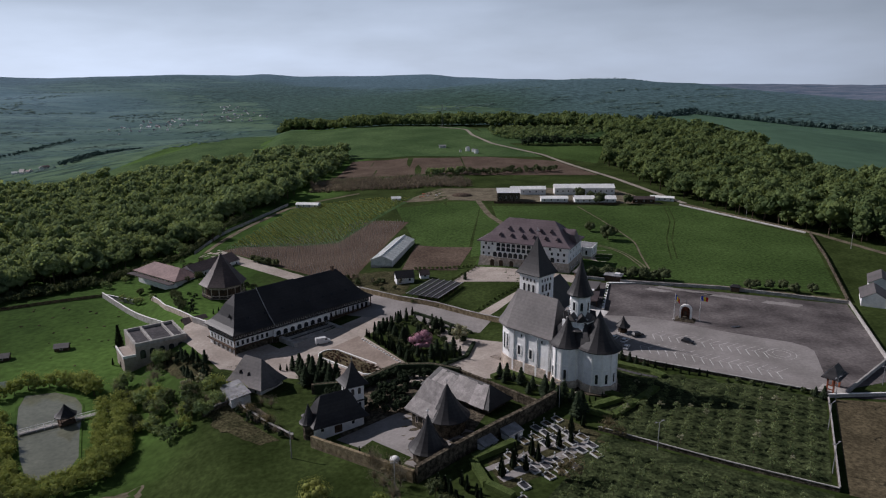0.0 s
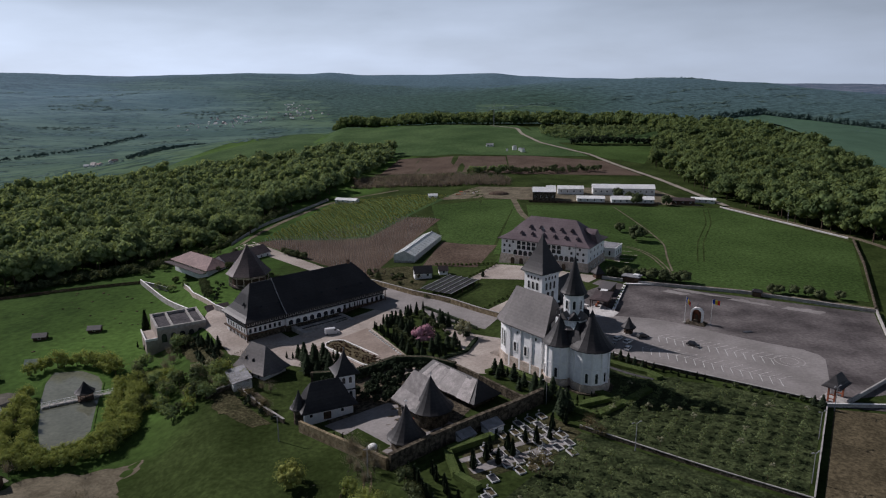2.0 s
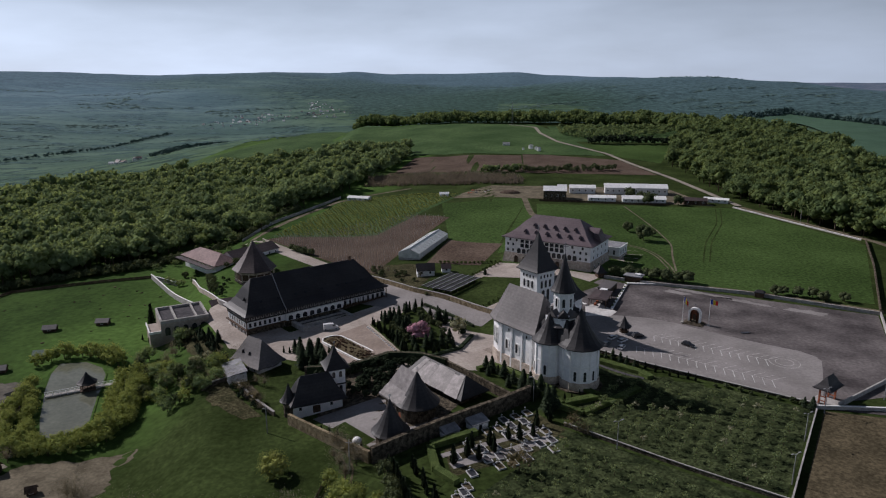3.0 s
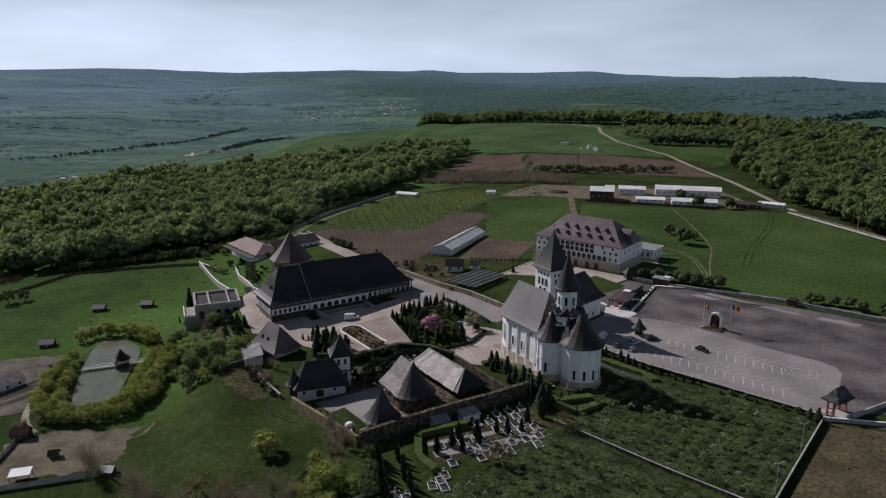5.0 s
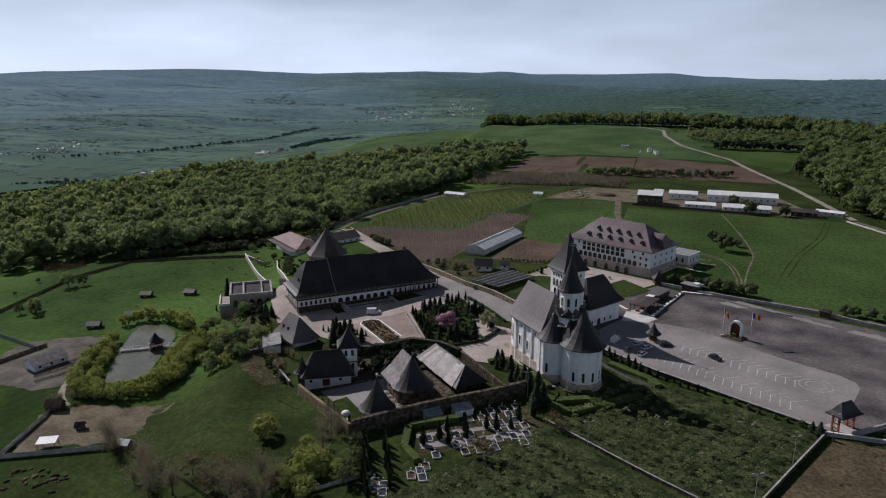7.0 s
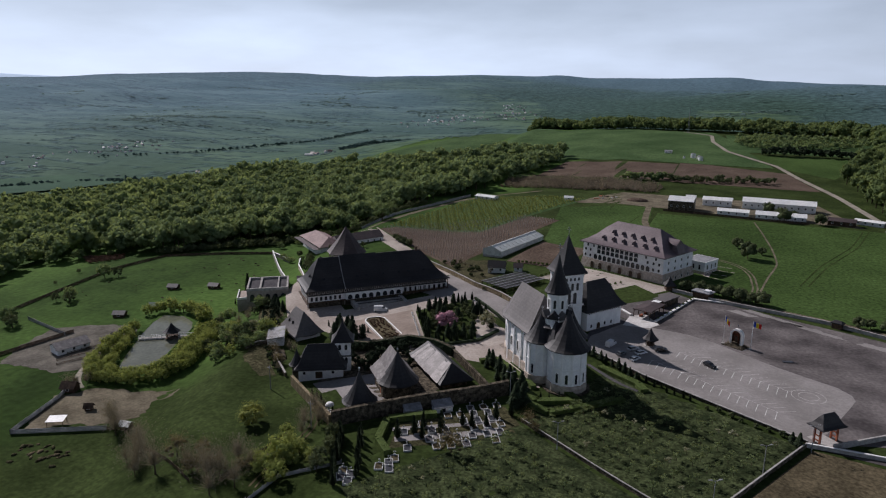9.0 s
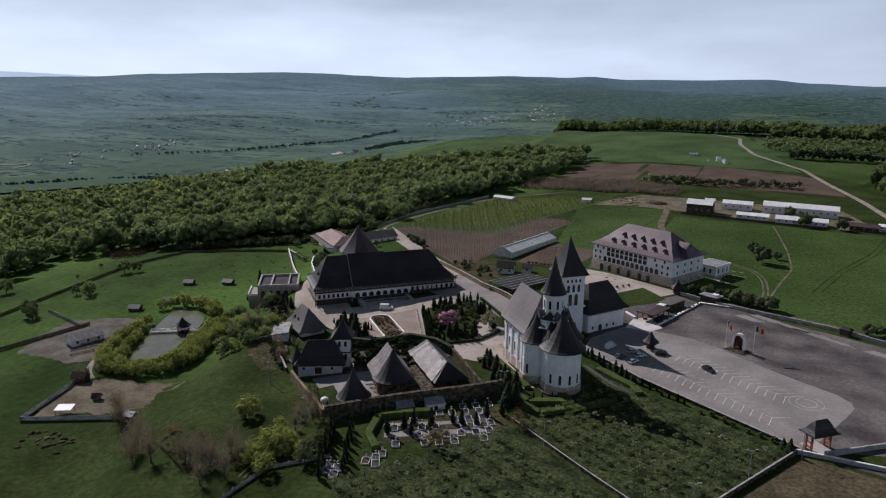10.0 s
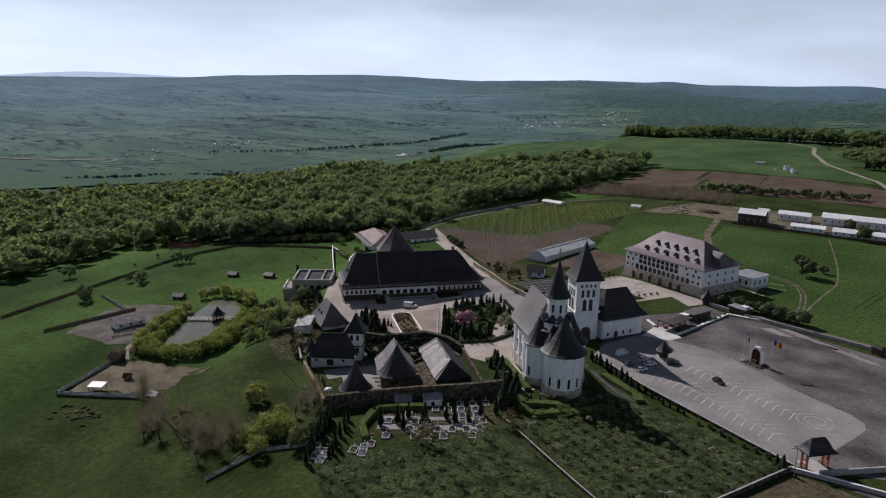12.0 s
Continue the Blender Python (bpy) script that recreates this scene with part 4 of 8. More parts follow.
    for (x, y, a) in ((2.6, -4.62, -90), (-4.9, -6.02, -90)):
        windows(ob, arch_mesh("pane", 0.5, 1.0, 0.05, GLASS), arch_frame("window", 0.5, 1.0, 0.12, 0.1, TRIMW), [(x, y, 10, a)])
    for i in range(5):
        part("step", Shape().box(-30.6 - i * 0.35, -28.0, -3 - 0.2 * i, 3 + 0.2 * i, -2.0, -0.2 - 0.2 * i), PAVE2, ob, "stone step")
    return ob


def bell_gate():
    ob = thing("gate_tower", pose(32.0, 233.6, 0.0, 0, 0, U), "square white gate tower with tall dark pointed roof", "tower")
    w = 4.25
    part("tower_wall", Shape().box(-w, w, -w, w, -1.0, 22.9), PLASTER, ob)
    part("cornice", Shape().box(-w - 0.3, w + 0.3, -w - 0.3, w + 0.3, 21.9, 22.6), TRIMW, ob)
    part("ledge", Shape().box(-w - 0.5, w + 0.5, -w - 0.5, w + 0.5, 11.0, 11.5), TRIMW, ob)
    part("tower_roof", cone_roof(7.6, 22.9, 36.0, 4, math.pi / 4, 0.1), ROOF, ob, "steep dark flared roof")
    part("finial", cross_shape(3.0, 1.3, 0.14), METALG, ob, "pale metal cross", pose(0, 0, 35.8, 0, 0, 40))
    sm, smf = arch_mesh("pane", 0.75, 1.1, 0.05, GLASS, 0.2), arch_frame("opening", 0.75, 1.1, 0.1, 0.1, TRIMW, 0.2)
    md, mdf = arch_mesh("pane", 1.05, 2.7, 0.05, GLASS), arch_frame("opening", 1.05, 2.7, 0.14, 0.12, TRIMW)
    lg, lgf = arch_mesh("pane", 1.4, 4.2, 0.05, GLASS), arch_frame("opening", 1.4, 4.2, 0.18, 0.14, TRIMW)
    for face in (0, -90, 180, 90):
        c, s = math.cos(radians(face)), math.sin(radians(face))
        def at(u, z):
            return (c * w - s * u, s * w + c * u, z, face)
        windows(ob, sm, smf, [at(u, 20.2) for u in (-2.4, -0.8, 0.8, 2.4)], "opening")
        windows(ob, md, mdf, [at(u, 16.6) for u in (-2.0, 0, 2.0)], "opening")
        windows(ob, lg, lgf, [at(u, 11.7) for u in (-1.15, 1.15)], "opening")
    part("portal", arch_mesh("portal", 3.6, 5.6, 0.1, WOODD), None, ob, "dark arched gateway", pose(w, 0, 0.2, 0, 0, 90))
    h = thing("gate_hall", pose(40.2, 244.0, 0.6, 0, 0, 58), "white hall with steep dark hipped roof beside the tower", "building")
    part("hall_wall", Shape().box(-8.6, 8.6, -5.2, 5.2, -1, 8.2), PLASTER, h)
    part("plinth", Shape().box(-8.75, 8.75, -5.35, 5.35, -1.1, 0.7), PLINTH, h, "stone plinth")
    part("hall_roof", hip_roof(10.0, 6.6, 8.1, 17.2, 4.6), ROOF, h, "steep dark hipped roof")
    sm, smf = arch_mesh("pane", 0.6, 0.8, 0.05, GLASS, 0.1), arch_frame("window", 0.6, 0.8, 0.1, 0.1, TRIMW, 0.1)
    windows(h, sm, smf, [(-7.6 + i * 1.15, -5.2, 6.7, -90) for i in range(14)])
    b, bf = arch_mesh("pane", 0.9, 1.3, 0.05, GLASS), arch_frame("window", 0.9, 1.3, 0.14, 0.12, TRIMW)
    windows(h, b, bf, [(x, -5.2, 1.5, -90) for x in (-6.4, 0.4, 3.6)])
    part("door", arch_mesh("door", 1.6, 2.9, 0.12, WOODD), None, h, "dark arched door", pose(-2.8, -5.2, 0.1))
    return ob


def residence():
    ob = thing("residence", pose(-60.8, 256.5, -6.1, 0, 0, 46.6), "long white monastery residence with huge black roof", "house")
    part("ground_wall", Shape().box(-31, 31, -8.6, 8.8, -1.5, 5.5), PLASTER, ob)
    for x0, x1 in ((-30.98, -15.6), (10.6, 30.98)):
        part("stone_base", Shape().box(x0, x1, -8.82, -8.6, -1.5, 2.5), STONE, ob, "dark stone facing of the ground floor")
    part("gallery_floor", Shape().box(-31.9, 31.9, -9.5, 9.5, 2.5, 2.8), WOODD, ob, "dark timber ledge")
    # Near-black timber also carries the deep shade under the eaves.
    part("upper_wall", Shape().box(-31.3, 31.3, -9.1, 9.1, 5.5, 8.2), ROOF, ob, "upper storey of dark timber, eave shade in its colour")
    part("main_roof", hip_roof(32.3, 10.8, 8.1, 19.6, 23, 0.4, -1.5), ROOF, ob, "huge black shingled hipped roof")
    part("raised_roof", Shape().rings([[(x, -11.1, 7.9), (x, -10.9, 8.35), (x, -8.0, 10.6), (x, -4.2, 14.9), (x, 0, 20.0), (x, 4.2, 14.9), (x, 10.8, 8.3), (x, 0, 8.2)] for x in (-15.5, 1.0)], True, True), ROOF, ob, "raised black roof of the middle wing")
    part("verge", Shape().rings([[(x, -11.25, 7.85), (x, -11.05, 8.5), (x, -8.1, 10.8), (x, -4.3, 15.1), (x, 0, 20.25), (x, 0, 20.0), (x, -4.15, 14.85), (x, -8.0, 10.5)] for x in (-15.75, -15.5)], True, True), METALG, ob, "pale metal verge strip")
    arch, archf = arch_mesh("opening", 1.9, 2.3, 0.06, GLASS), arch_frame("arch", 1.9, 2.3, 0.2, 0.14, TRIMW, sill=False)
    for i in range(5):
        a = part("arch", archf, None, ob, m=pose(-31, -7.0 + i * 3.1, 0.0, 0, 0, -90))
        part("opening", arch, None, a)
    pane, fr = arch_mesh("pane", 1.0, 1.7, 0.06, GLASS, 0.05), arch_frame("window", 1.0, 1.7, 0.12, 0.1, TRIMW, 0.05)
    windows(ob, pane, fr, [(-29.6 + i * 2.0, -8.6, 3.2, -90) for i in range(7)] + [(-31.0, -6.8 + i * 2.3, 3.2, 180) for i in range(7)])
    pane, fr = arch_mesh("pane", 1.25, 2.2, 0.06, GLASS, 0.05), arch_frame("window", 1.25, 2.2, 0.12, 0.1, TRIMW, 0.05)
    windows(ob, pane, fr, [(11.8 + i * 2.3, -8.6, 2.85, -90) for i in range(9)])
    pane, fr = arch_mesh("pane", 0.8, 1.0, 0.06, GLASS, 0.05), arch_frame("window", 0.8, 1.0, 0.2, 0.1, CONCRETE, 0.05)
    windows(ob, pane, fr, [(-30.4 + i * 1.9, -9.1, 6.4, -90) for i in range(33)] + [(-31.3, -7.6 + i * 1.9, 6.4, 180) for i in range(9)])
    for i in range(9):
        part("pillar", Shape().box(10.6 + i * 2.55, 10.9 + i * 2.55, -9.35, -9.05, 2.8, 5.5), PLASTER, ob, "white gallery pillar")
    for x in (-31.6, 31.5):
        part("corner_post", Shape().box(x - 0.14, x + 0.14, -10.2, -9.9, -1.0, 8.0), WOODD, ob, "tall timber corner post")
    part("gallery_rail", Shape().box(10.4, 31.4, -9.5, -9.4, 3.5, 3.64).box(10.4, 31.4, -9.47, -9.42, 2.8, 3.4), WOODD, ob, "dark timber balustrade")
    part("arcade_front", Shape().box(-15.2, 10.2, -9.8, -8.7, 2.8, 5.6), PLASTER, ob, "white arcaded gallery front")
    arc, arcf = arch_mesh("arcade_opening", 2.0, 2.0, 0.05, GLASS), arch_frame("arcade_arch", 2.0, 2.0, 0.16, 0.12, TRIMW, sill=False)
    for i in range(8):
        a = part("arcade_arch", arcf, None, ob, m=pose(-13.4 + i * 3.1, -9.8, 2.9))
        part("arcade_opening", arc, None, a)
    part("arcade_base", Shape().box(-15.4, 10.4, -9.7, -8.6, -1.5, 2.5), STONE, ob, "dark stone base of the arcade")
    part("chimney", Shape().box(19.4, 20.4, -0.5, 0.5, 18.6, 20.9).box(19.3, 20.5, -0.6, 0.6, 20.9, 21.1), WOODD, ob, "small dark chimney")
    for i in range(8):
        part("skylight", Shape().box(-0.5, 0.5, -0.35, 0.35, 0, 0.12), GLASS, ob, m=pose(-24 + i * 6.3 + (i % 3), -7.1, 12.0, 48))
    for x in (-29, -27):
        part("hatch", Shape().add([(0, -0.7, 0), (0, 0.7, 0), (-1.2, 0, 0.1), (-0.2, 0, 1.5)], [(0, 2, 3), (2, 1, 3), (0, 3, 1)]), ROOF, ob, "small roof dormer", pose(x + 0.5, (x + 28) * 3, 12.3 + (x + 29) * 0.1))
    part("terrace", Shape().box(-13, 9, -15.5, -9.7, -1.2, 1.5), CONCRETE, ob, "broad raised stone terrace")
    for i in range(6):
        part("stair", Shape().box(-11, 7, -16.0 - i * 0.42, -15.5, -1.2, 1.25 - i * 0.25), CONCRETE, ob, "broad stone stair")
    for y in (-15.2, -12.0):
        part("planter", Shape().box(-12.5, 8.5, y, y + 1.0, 1.5, 2.0), CONCRETE, ob)
        part("planter_soil", Shape().box(-12.3, 8.3, y + 0.15, y + 0.85, 2.0, 2.12), ROOF, ob, "dark planted strip")
    for x in (-13.2, 8.2):
        part("stair_wing", Shape().box(x, x + 1.6, -19.5, -9.7, -1.2, 2.2), CONCRETE, ob, "stone stair wing")
    return ob


def round_house():
    ob = thing("round_tower", pose(-101.8, 298.4, -7.6), "octagonal brown timber tower with tall dark pyramid roof", "tower")
    for z0, z1, r, m, lab in ((-2.5, 2.6, 8.6, PLINTH, "pale stone lower wall"), (2.6, 6.4, 8.2, WOODD, "dark timber storey"), (6.4, 8.2, 8.7, PLINTH, "tan band under the eaves")):
        part("wall", Shape().prism([p[:2] for p in ring(0, 0, r, 0, 8, math.pi / 8)], z0, z1), m, ob, lab)
    part("gallery", Shape().prism([p[:2] for p in ring(0, 0, 9.6, 0, 8, math.pi / 8)], 2.4, 2.8), ROOFB, ob, "timber gallery floor")
    part("gallery_rail", Shape().rings([ring(0, 0, 9.5, 3.5, 8, math.pi / 8), ring(0, 0, 9.5, 3.8, 8, math.pi / 8), ring(0, 0, 9.3, 3.8, 8, math.pi / 8), ring(0, 0, 9.3, 3.5, 8, math.pi / 8)], False), PLINTH, ob)
    for i in range(16):
        a = 2 * math.pi * i / 16 + 0.1
        part("post", Shape().box(-0.15, 0.15, -0.15, 0.15, 2.8, 8.0), PLINTH, ob, m=pose(9.1 * math.cos(a), 9.1 * math.sin(a), 0))
    pane, fr = arch_mesh("pane", 1.1, 1.7, 0.06, GLASS), arch_frame("window", 1.1, 1.7, 0.14, 0.1, TRIMW)
    windows(ob, pane, fr, [(7.95 * math.cos(radians(45 * i)), 7.95 * math.sin(radians(45 * i)), 0.0, 45 * i) for i in range(8)])
    part("roof", cone_roof(10.6, 8.0, 21.4, 8, math.pi / 8, 0.06), ROOFB, ob, "tall brown pyramid roof")
    return ob


def guest_house():
    ob = thing("guest_house", pose(41.6, 326.9, -1.2, 0, 0, -24.5), "large white guest house with arcades and plum roof", "house")
    part("wall", Shape().box(-21.8, 21.8, -12.2, 12.2, 3.2, 14.3), PLASTER, ob)
    part("stone_base", Shape().rings([[(-x, -y, z), (x, -y, z), (x, y, z), (-x, y, z)] for x, y, z in ((23.2, 13.6, -1.5), (22.0, 12.4, 6.6))], True, True), PLINTH, ob, "brown battered stone base")
    part("cornice", Shape().box(-22.1, 22.1, -12.5, 12.5, 13.5, 14.2), TRIMW, ob)
    part("string_course", Shape().box(-22.0, 22.0, -12.4, 12.4, 9.2, 9.5), TRIMW, ob)
    part("roof", hip_roof(23.2, 13.6, 14.3, 23.8, 11.5, 0.35, 0, 0.1), ROOFR, ob, "plum-brown hipped roof")
    part("side_gable", Shape().add([(20, -3.0, 14.6), (20, 3.0, 14.6), (20, 3, 18.6), (20, -3, 18.6), (23.4, -3, 14.6), (23.4, 3, 14.6), (22.0, 3, 18.3), (22, -3, 18.3), (13, 0, 20.6), (22.0, 0, 20.6)],
         [(4, 5, 6, 7), (7, 6, 9), (3, 7, 9, 8), (6, 2, 8, 9), (0, 4, 7, 3), (5, 1, 2, 6)]), ROOFR, ob, "projecting roof gable")
    arch, archf = arch_mesh("opening", 1.95, 2.2, 0.06, GLASS), arch_frame("arch", 1.95, 2.2, 0.16, 0.14, TRIMW)
    sq, sqf = arch_mesh("pane", 1.9, 2.0, 0.06, GLASS, 0.1), arch_frame("window", 1.9, 2.0, 0.16, 0.14, TRIMW, 0.1)
    windows(ob, sq, sqf, [(-12.6 + i * 2.55, -12.2, 12.0 - 0.4, -90) for i in range(9)])
    windows(ob, arch, archf, [(-12.6 + i * 2.55, -12.2, 9.55, -90) for i in range(9)], "arch")
    big, bigf = arch_mesh("opening", 2.05, 2.5, 0.06, GLASS), arch_frame("arch", 2.05, 2.5, 0.18, 0.25, TRIMW)
    windows(ob, big, bigf, [(-14.2 + i * 2.6, -12.4, 6.6, -90) for i in range(12)], "arch")
    dr, drf = arch_mesh("opening", 2.0, 3.5, 0.62, WOODD), arch_frame("arch", 2.0, 3.5, 0.25, 0.7, PLINTH)
    windows(ob, dr, drf, [(x, -12.6, 1.9, -90) for x in (-15.3, -10.8, -5.5, 0.3, 6.2, 10.8)], "arch")
    s, sf = arch_mesh("pane", 1.0, 1.3, 0.06, GLASS, 0.1), arch_frame("window", 1.0, 1.3, 0.14, 0.12, TRIMW, 0.1)
    windows(ob, s, sf, [(x, -12.2, z, -90) for x in (-20.2, -17.4, 14.0, 17.0, 19.8) for z in (7.2, 10.0)] + [(x, -12.2, 12.2, -90) for x in (-19, -15.6, 13, 18)])
    windows(ob, s, sf, [(21.8, y, z, 0) for y in (-8, -2.6, 2.6, 8) for z in (7.4, 10.6)] + [(22.5, y, 3.2, 0) for y in (-8, -2.6, 2.6, 8)])
    for row, (z, y, n) in enumerate(((16.6, -10.2, 6), (19.3, -6.8, 5))):
        for i in range(n):
            x = (-12.5 + i * 5.6) if row == 0 else (-9.2 + i * 5.2)
            d = part("dormer", Shape().add([(-0.75, 0, 0), (0.75, 0, 0), (0, -0.25, 1.5), (0, 2.8, 1.6), (-0.95, 1.6, 0.7), (0.95, 1.6, 0.7)],
                     [(0, 1, 2), (0, 2, 3, 4), (1, 5, 3, 2), (0, 4, 5, 1)]), ROOFR, ob, "small pointed dormer", pose(x, y, z) @ Matrix.Scale(0.85, 4))
            part("dormer_pane", Shape().add([(-0.3, -0.07, 0.15), (0.3, -0.07, 0.15), (0, -0.2, 0.95)], [(0, 1, 2)]), GLASS, d)
    a = thing("annex", pose(69.9, 337.7, -0.6, 0, 0, -24.5), "low white annex with flat roof beside the guest house", "building")
    part("wall", Shape().box(-5.2, 5.2, -6, 6, -1, 7.4), PLASTER, a)
    part("parapet", Shape().box(-5.4, 5.4, -6.2, 6.2, 7.2, 7.8), TRIMW, a)
    part("flat_roof", Shape().box(-4.9, 4.9, -5.7, 5.7, 7.8, 7.9), METALG, a, "grey flat roof")
    part("base", Shape().box(-5.3, 5.3, -6.1, 6.1, -1.1, 3.2), PLINTH, a, "brown stone base")
    p, f = arch_mesh("pane", 0.9, 2.2, 0.06, GLASS, 0.1), arch_frame("window", 0.9, 2.2, 0.16, 0.1, TRIMW, 0.1)
    windows(a, p, f, [(x, -6.0, 4.0, -90) for x in (-3.4, -0.4, 2.6)] + [(5.2, y, 4.0, 0) for y in (-3.6, 0, 3.6)])
    windows(a, p, f, [(5.3, y, 0.4, 0) for y in (-3.6, -1.2, 1.2, 3.6)])
    return ob


def old_court():
    b = thing("belfry", pose(-26.9, 179.1, -4.2, 0, 0, 30), "small square white belfry with dark flared roof", "tower")
    part("wall", Shape().box(-2.4, 2.4, -2.4, 2.4, -1, 10.8), PLASTER, b)
    part("ledge", Shape().box(-2.65, 2.65, -2.65, 2.65, 5.4, 5.75), ROOF, b)
    part("roof", cone_roof(5.2, 10.7, 16.9, 4, math.pi / 4, 0.14), ROOF, b, "dark flared pyramid roof")
    part("cross", cross_shape(1.4, 0.7, 0.1), METALG, b, m=pose(0, 0, 16.7))
    p, f = arch_mesh("opening", 0.9, 1.9, 0.06, GLASS), arch_frame("arch", 0.9, 1.9, 0.14, 0.1, TRIMW)
    for face in (0, -90, 180, 90):
        c, s = math.cos(radians(face)), math.sin(radians(face))
        windows(b, p, f, [(c * 2.4 - s * u, s * 2.4 + c * u, 7.6, face) for u in (-1.0, 1.0)], "arch")
        windows(b, p, f, [(c * 2.4 - s * u, s * 2.4 + c * u, 3.2, face) for u in (-1.0, 1.0)], "arch")
    h = thing("cell_house", pose(-31.1, 172.6, -3.9, 0, 0, 31), "low white cell house with steep black roof", "house")
    part("wall", Shape().box(-7.0, 7.0, -3.6, 3.6, -1, 3.5), PLASTER, h)
    part("roof", hip_roof(8.2, 4.9, 3.4, 10.2, 4.0), ROOF, h, "steep black roof")
    p, f = arch_mesh("pane", 0.8, 0.9, 0.06, GLASS, 0.1), arch_frame("window", 0.8, 0.9, 0.12, 0.1, TRIMW, 0.1)
    windows(h, p, f, [(x, -3.6, 1.4, -90) for x in (-5.2, 3.8)])
    part("door", arch_mesh("door", 2.2, 2.2, 0.12, WOODD, 0.1), None, h, "dark door", pose(-0.6, -3.6, 0.0))
    t = thing("corner_turret", pose(-37.6, 168.6, -4.2), "small round stone turret with pointed dark roof", "tower")
    part("wall", Shape().prism([p[:2] for p in ring(0, 0, 1.7, 0, 12)], -2, 4.0), STONE, t)
    part("roof", cone_roof(2.7, 3.9, 9.1, 12), ROOF, t)
    c = thing("well_house", pose(-4.8, 153.2, -2.6), "octagonal tower with tall dark conical roof", "tower")
    part("wall", Shape().prism([p[:2] for p in ring(0, 0, 3.9, 0, 8, 0.2)], -1.5, 3.8), STONE, c)
    part("roof", cone_roof(5.1, 3.6, 12.4, 16, 0, 0.14), ROOF, c, "tall dark shingled cone")
    part("cross", cross_shape(1.5, 0.8, 0.12), METALW, c, "white cross", pose(0, 0, 12.2))
    d = thing("old_chapel", pose(-0.1, 166.9, -2.6, 0, 0, U), "old stone chapel with grey roof and rounded apse", "chapel")
    part("wall", Shape().box(-9.0, 0.5, -4.6, 4.6, -1, 5.3), STONE, d)
    part("apse_wall", Shape().prism([p[:2] for p in ring(0, 0, 5.0, 0, 14)], -1, 5.3), STONE, d)
    part("roof", Shape().rings([[(x0, -5.9, 4.9), (x0, -5.9, 5.3), (x1, -3.2, 8.3), (x2, 0, 13.2), (x1, 3.2, 8.3), (x0, 5.9, 5.3), (x0, 5.9, 4.9)] for x0, x1, x2 in ((-10.6, -9.4, -7.6), (0.2, 0.2, 0.2))], True, True), ROOFSHEET, d, "grey sheet-metal gable roof")
    part("apse_roof", cone_roof(6.3, 5.2, 14.0, 18, 0, 0.12), ROOF, d, "dark conical apse roof")
    part("cross", cross_shape(1.4, 0.8, 0.1), METALG, d, m=pose(0, 0, 13.8, 0, 0, 40))
    p, f = arch_mesh("pane", 0.7, 1.8, 0.06, GLASS), arch_frame("window", 0.7, 1.8, 0.14, 0.1, PLINTH)
    windows(d, p, f, [(-7.0, -4.6, 1.8, -90), (-4.2, -4.6, 1.8, -90)])
    part("door", arch_mesh("door", 1.6, 2.8, 0.12, WOODR), None, d, "reddish wooden door", pose(-1.6, -4.62, -0.2))
    e = thing("refectory", pose(5.4, 184.6, -2.6, 0, 0, -42.3), "long low refectory with patched grey metal roof", "house")
    part("wall", Shape().box(-11.5, 11.5, -4.0, 4.0, -1, 3.4), STONE, e)
    part("roof", hip_roof(13.2, 5.6, 3.4, 8.1, 9.6, 0.25, -0.6, 0.02), ROOF, e, "dark hipped roof")
    # Pale sheets on the sunward slope, dark hips: sunlight and shade by colour.
    rng = random.Random(8)
    x = -11.2
    while x < 11.0:
        w, up, low, top = rng.uniform(1.9, 3.1), rng.uniform(0.02, 0.12), rng.uniform(-5.9, -5.6), rng.uniform(-0.9, -0.3)
        x1, pinch = min(x + w, 11.4), 0.9 - 0.012 * abs(x)
        zl, zt = 3.53 + (low + 5.6) * 0.834 + up, 3.53 + (top + 5.6) * 0.834 + up
        part("roof_sheet", Shape().add([(x, low, zl), (x1, low, zl), (x1 * pinch, top, zt), (x * pinch, top, zt), (x, low, zl - 0.1), (x1, low, zl - 0.1), (x1 * pinch, top, zt - 0.1), (x * pinch, top, zt - 0.1)],
             [(0, 1, 2, 3), (4, 7, 6, 5), (0, 4, 5, 1), (1, 5, 6, 2), (2, 6, 7, 3), (3, 7, 4, 0)]), ROOFSHEET, e, "patched roof sheet, sunlit tone in its grey")
        x = x1 - 0.05
    p, f = arch_mesh("pane", 0.8, 1.2, 0.06, GLASS, 0.1), arch_frame("window", 0.8, 1.2, 0.12, 0.1, WOODD, 0.1)
    windows(e, p, f, [(-9 + i * 3, -4.0, 1.2, -90) for i in range(7)])
    g = thing("lodge", pose(-61.2, 203.0, -6.8, 0, 0, -31), "low lodge with broad curved grey dormered roof", "house")
    part("wall", Shape().box(-7.4, 6.6, -4.6, 4.6, -2, 3.2), PLASTER, g)
    part("roof", hip_roof(7.8, 5.8, 3.1, 10.6, 3.6, 0.25, -0.8, 0.05), ROOFG, g, "broad grey shingled roof")
    part("rounded_roof", cone_roof(5.7, 3.0, 9.6, 18, 0, 0.06, 0.3, 3.0, 0), ROOFG, g, "grey rounded roof end")
    for k, (x, y) in enumerate(((-3.4, -3.6), (0.2, -3.6), (-7.4, -1.2))):
        part("dormer", Shape().add([(-0.8, 0, 0), (0.8, 0, 0), (0, 0, 1.7), (0, 2.4, 1.8)], [(0, 1, 2), (0, 2, 3), (1, 3, 2)]), ROOF, g, "pointed dormer", pose(x, y, 5.0, 0, 0, -90 if k == 2 else 0))
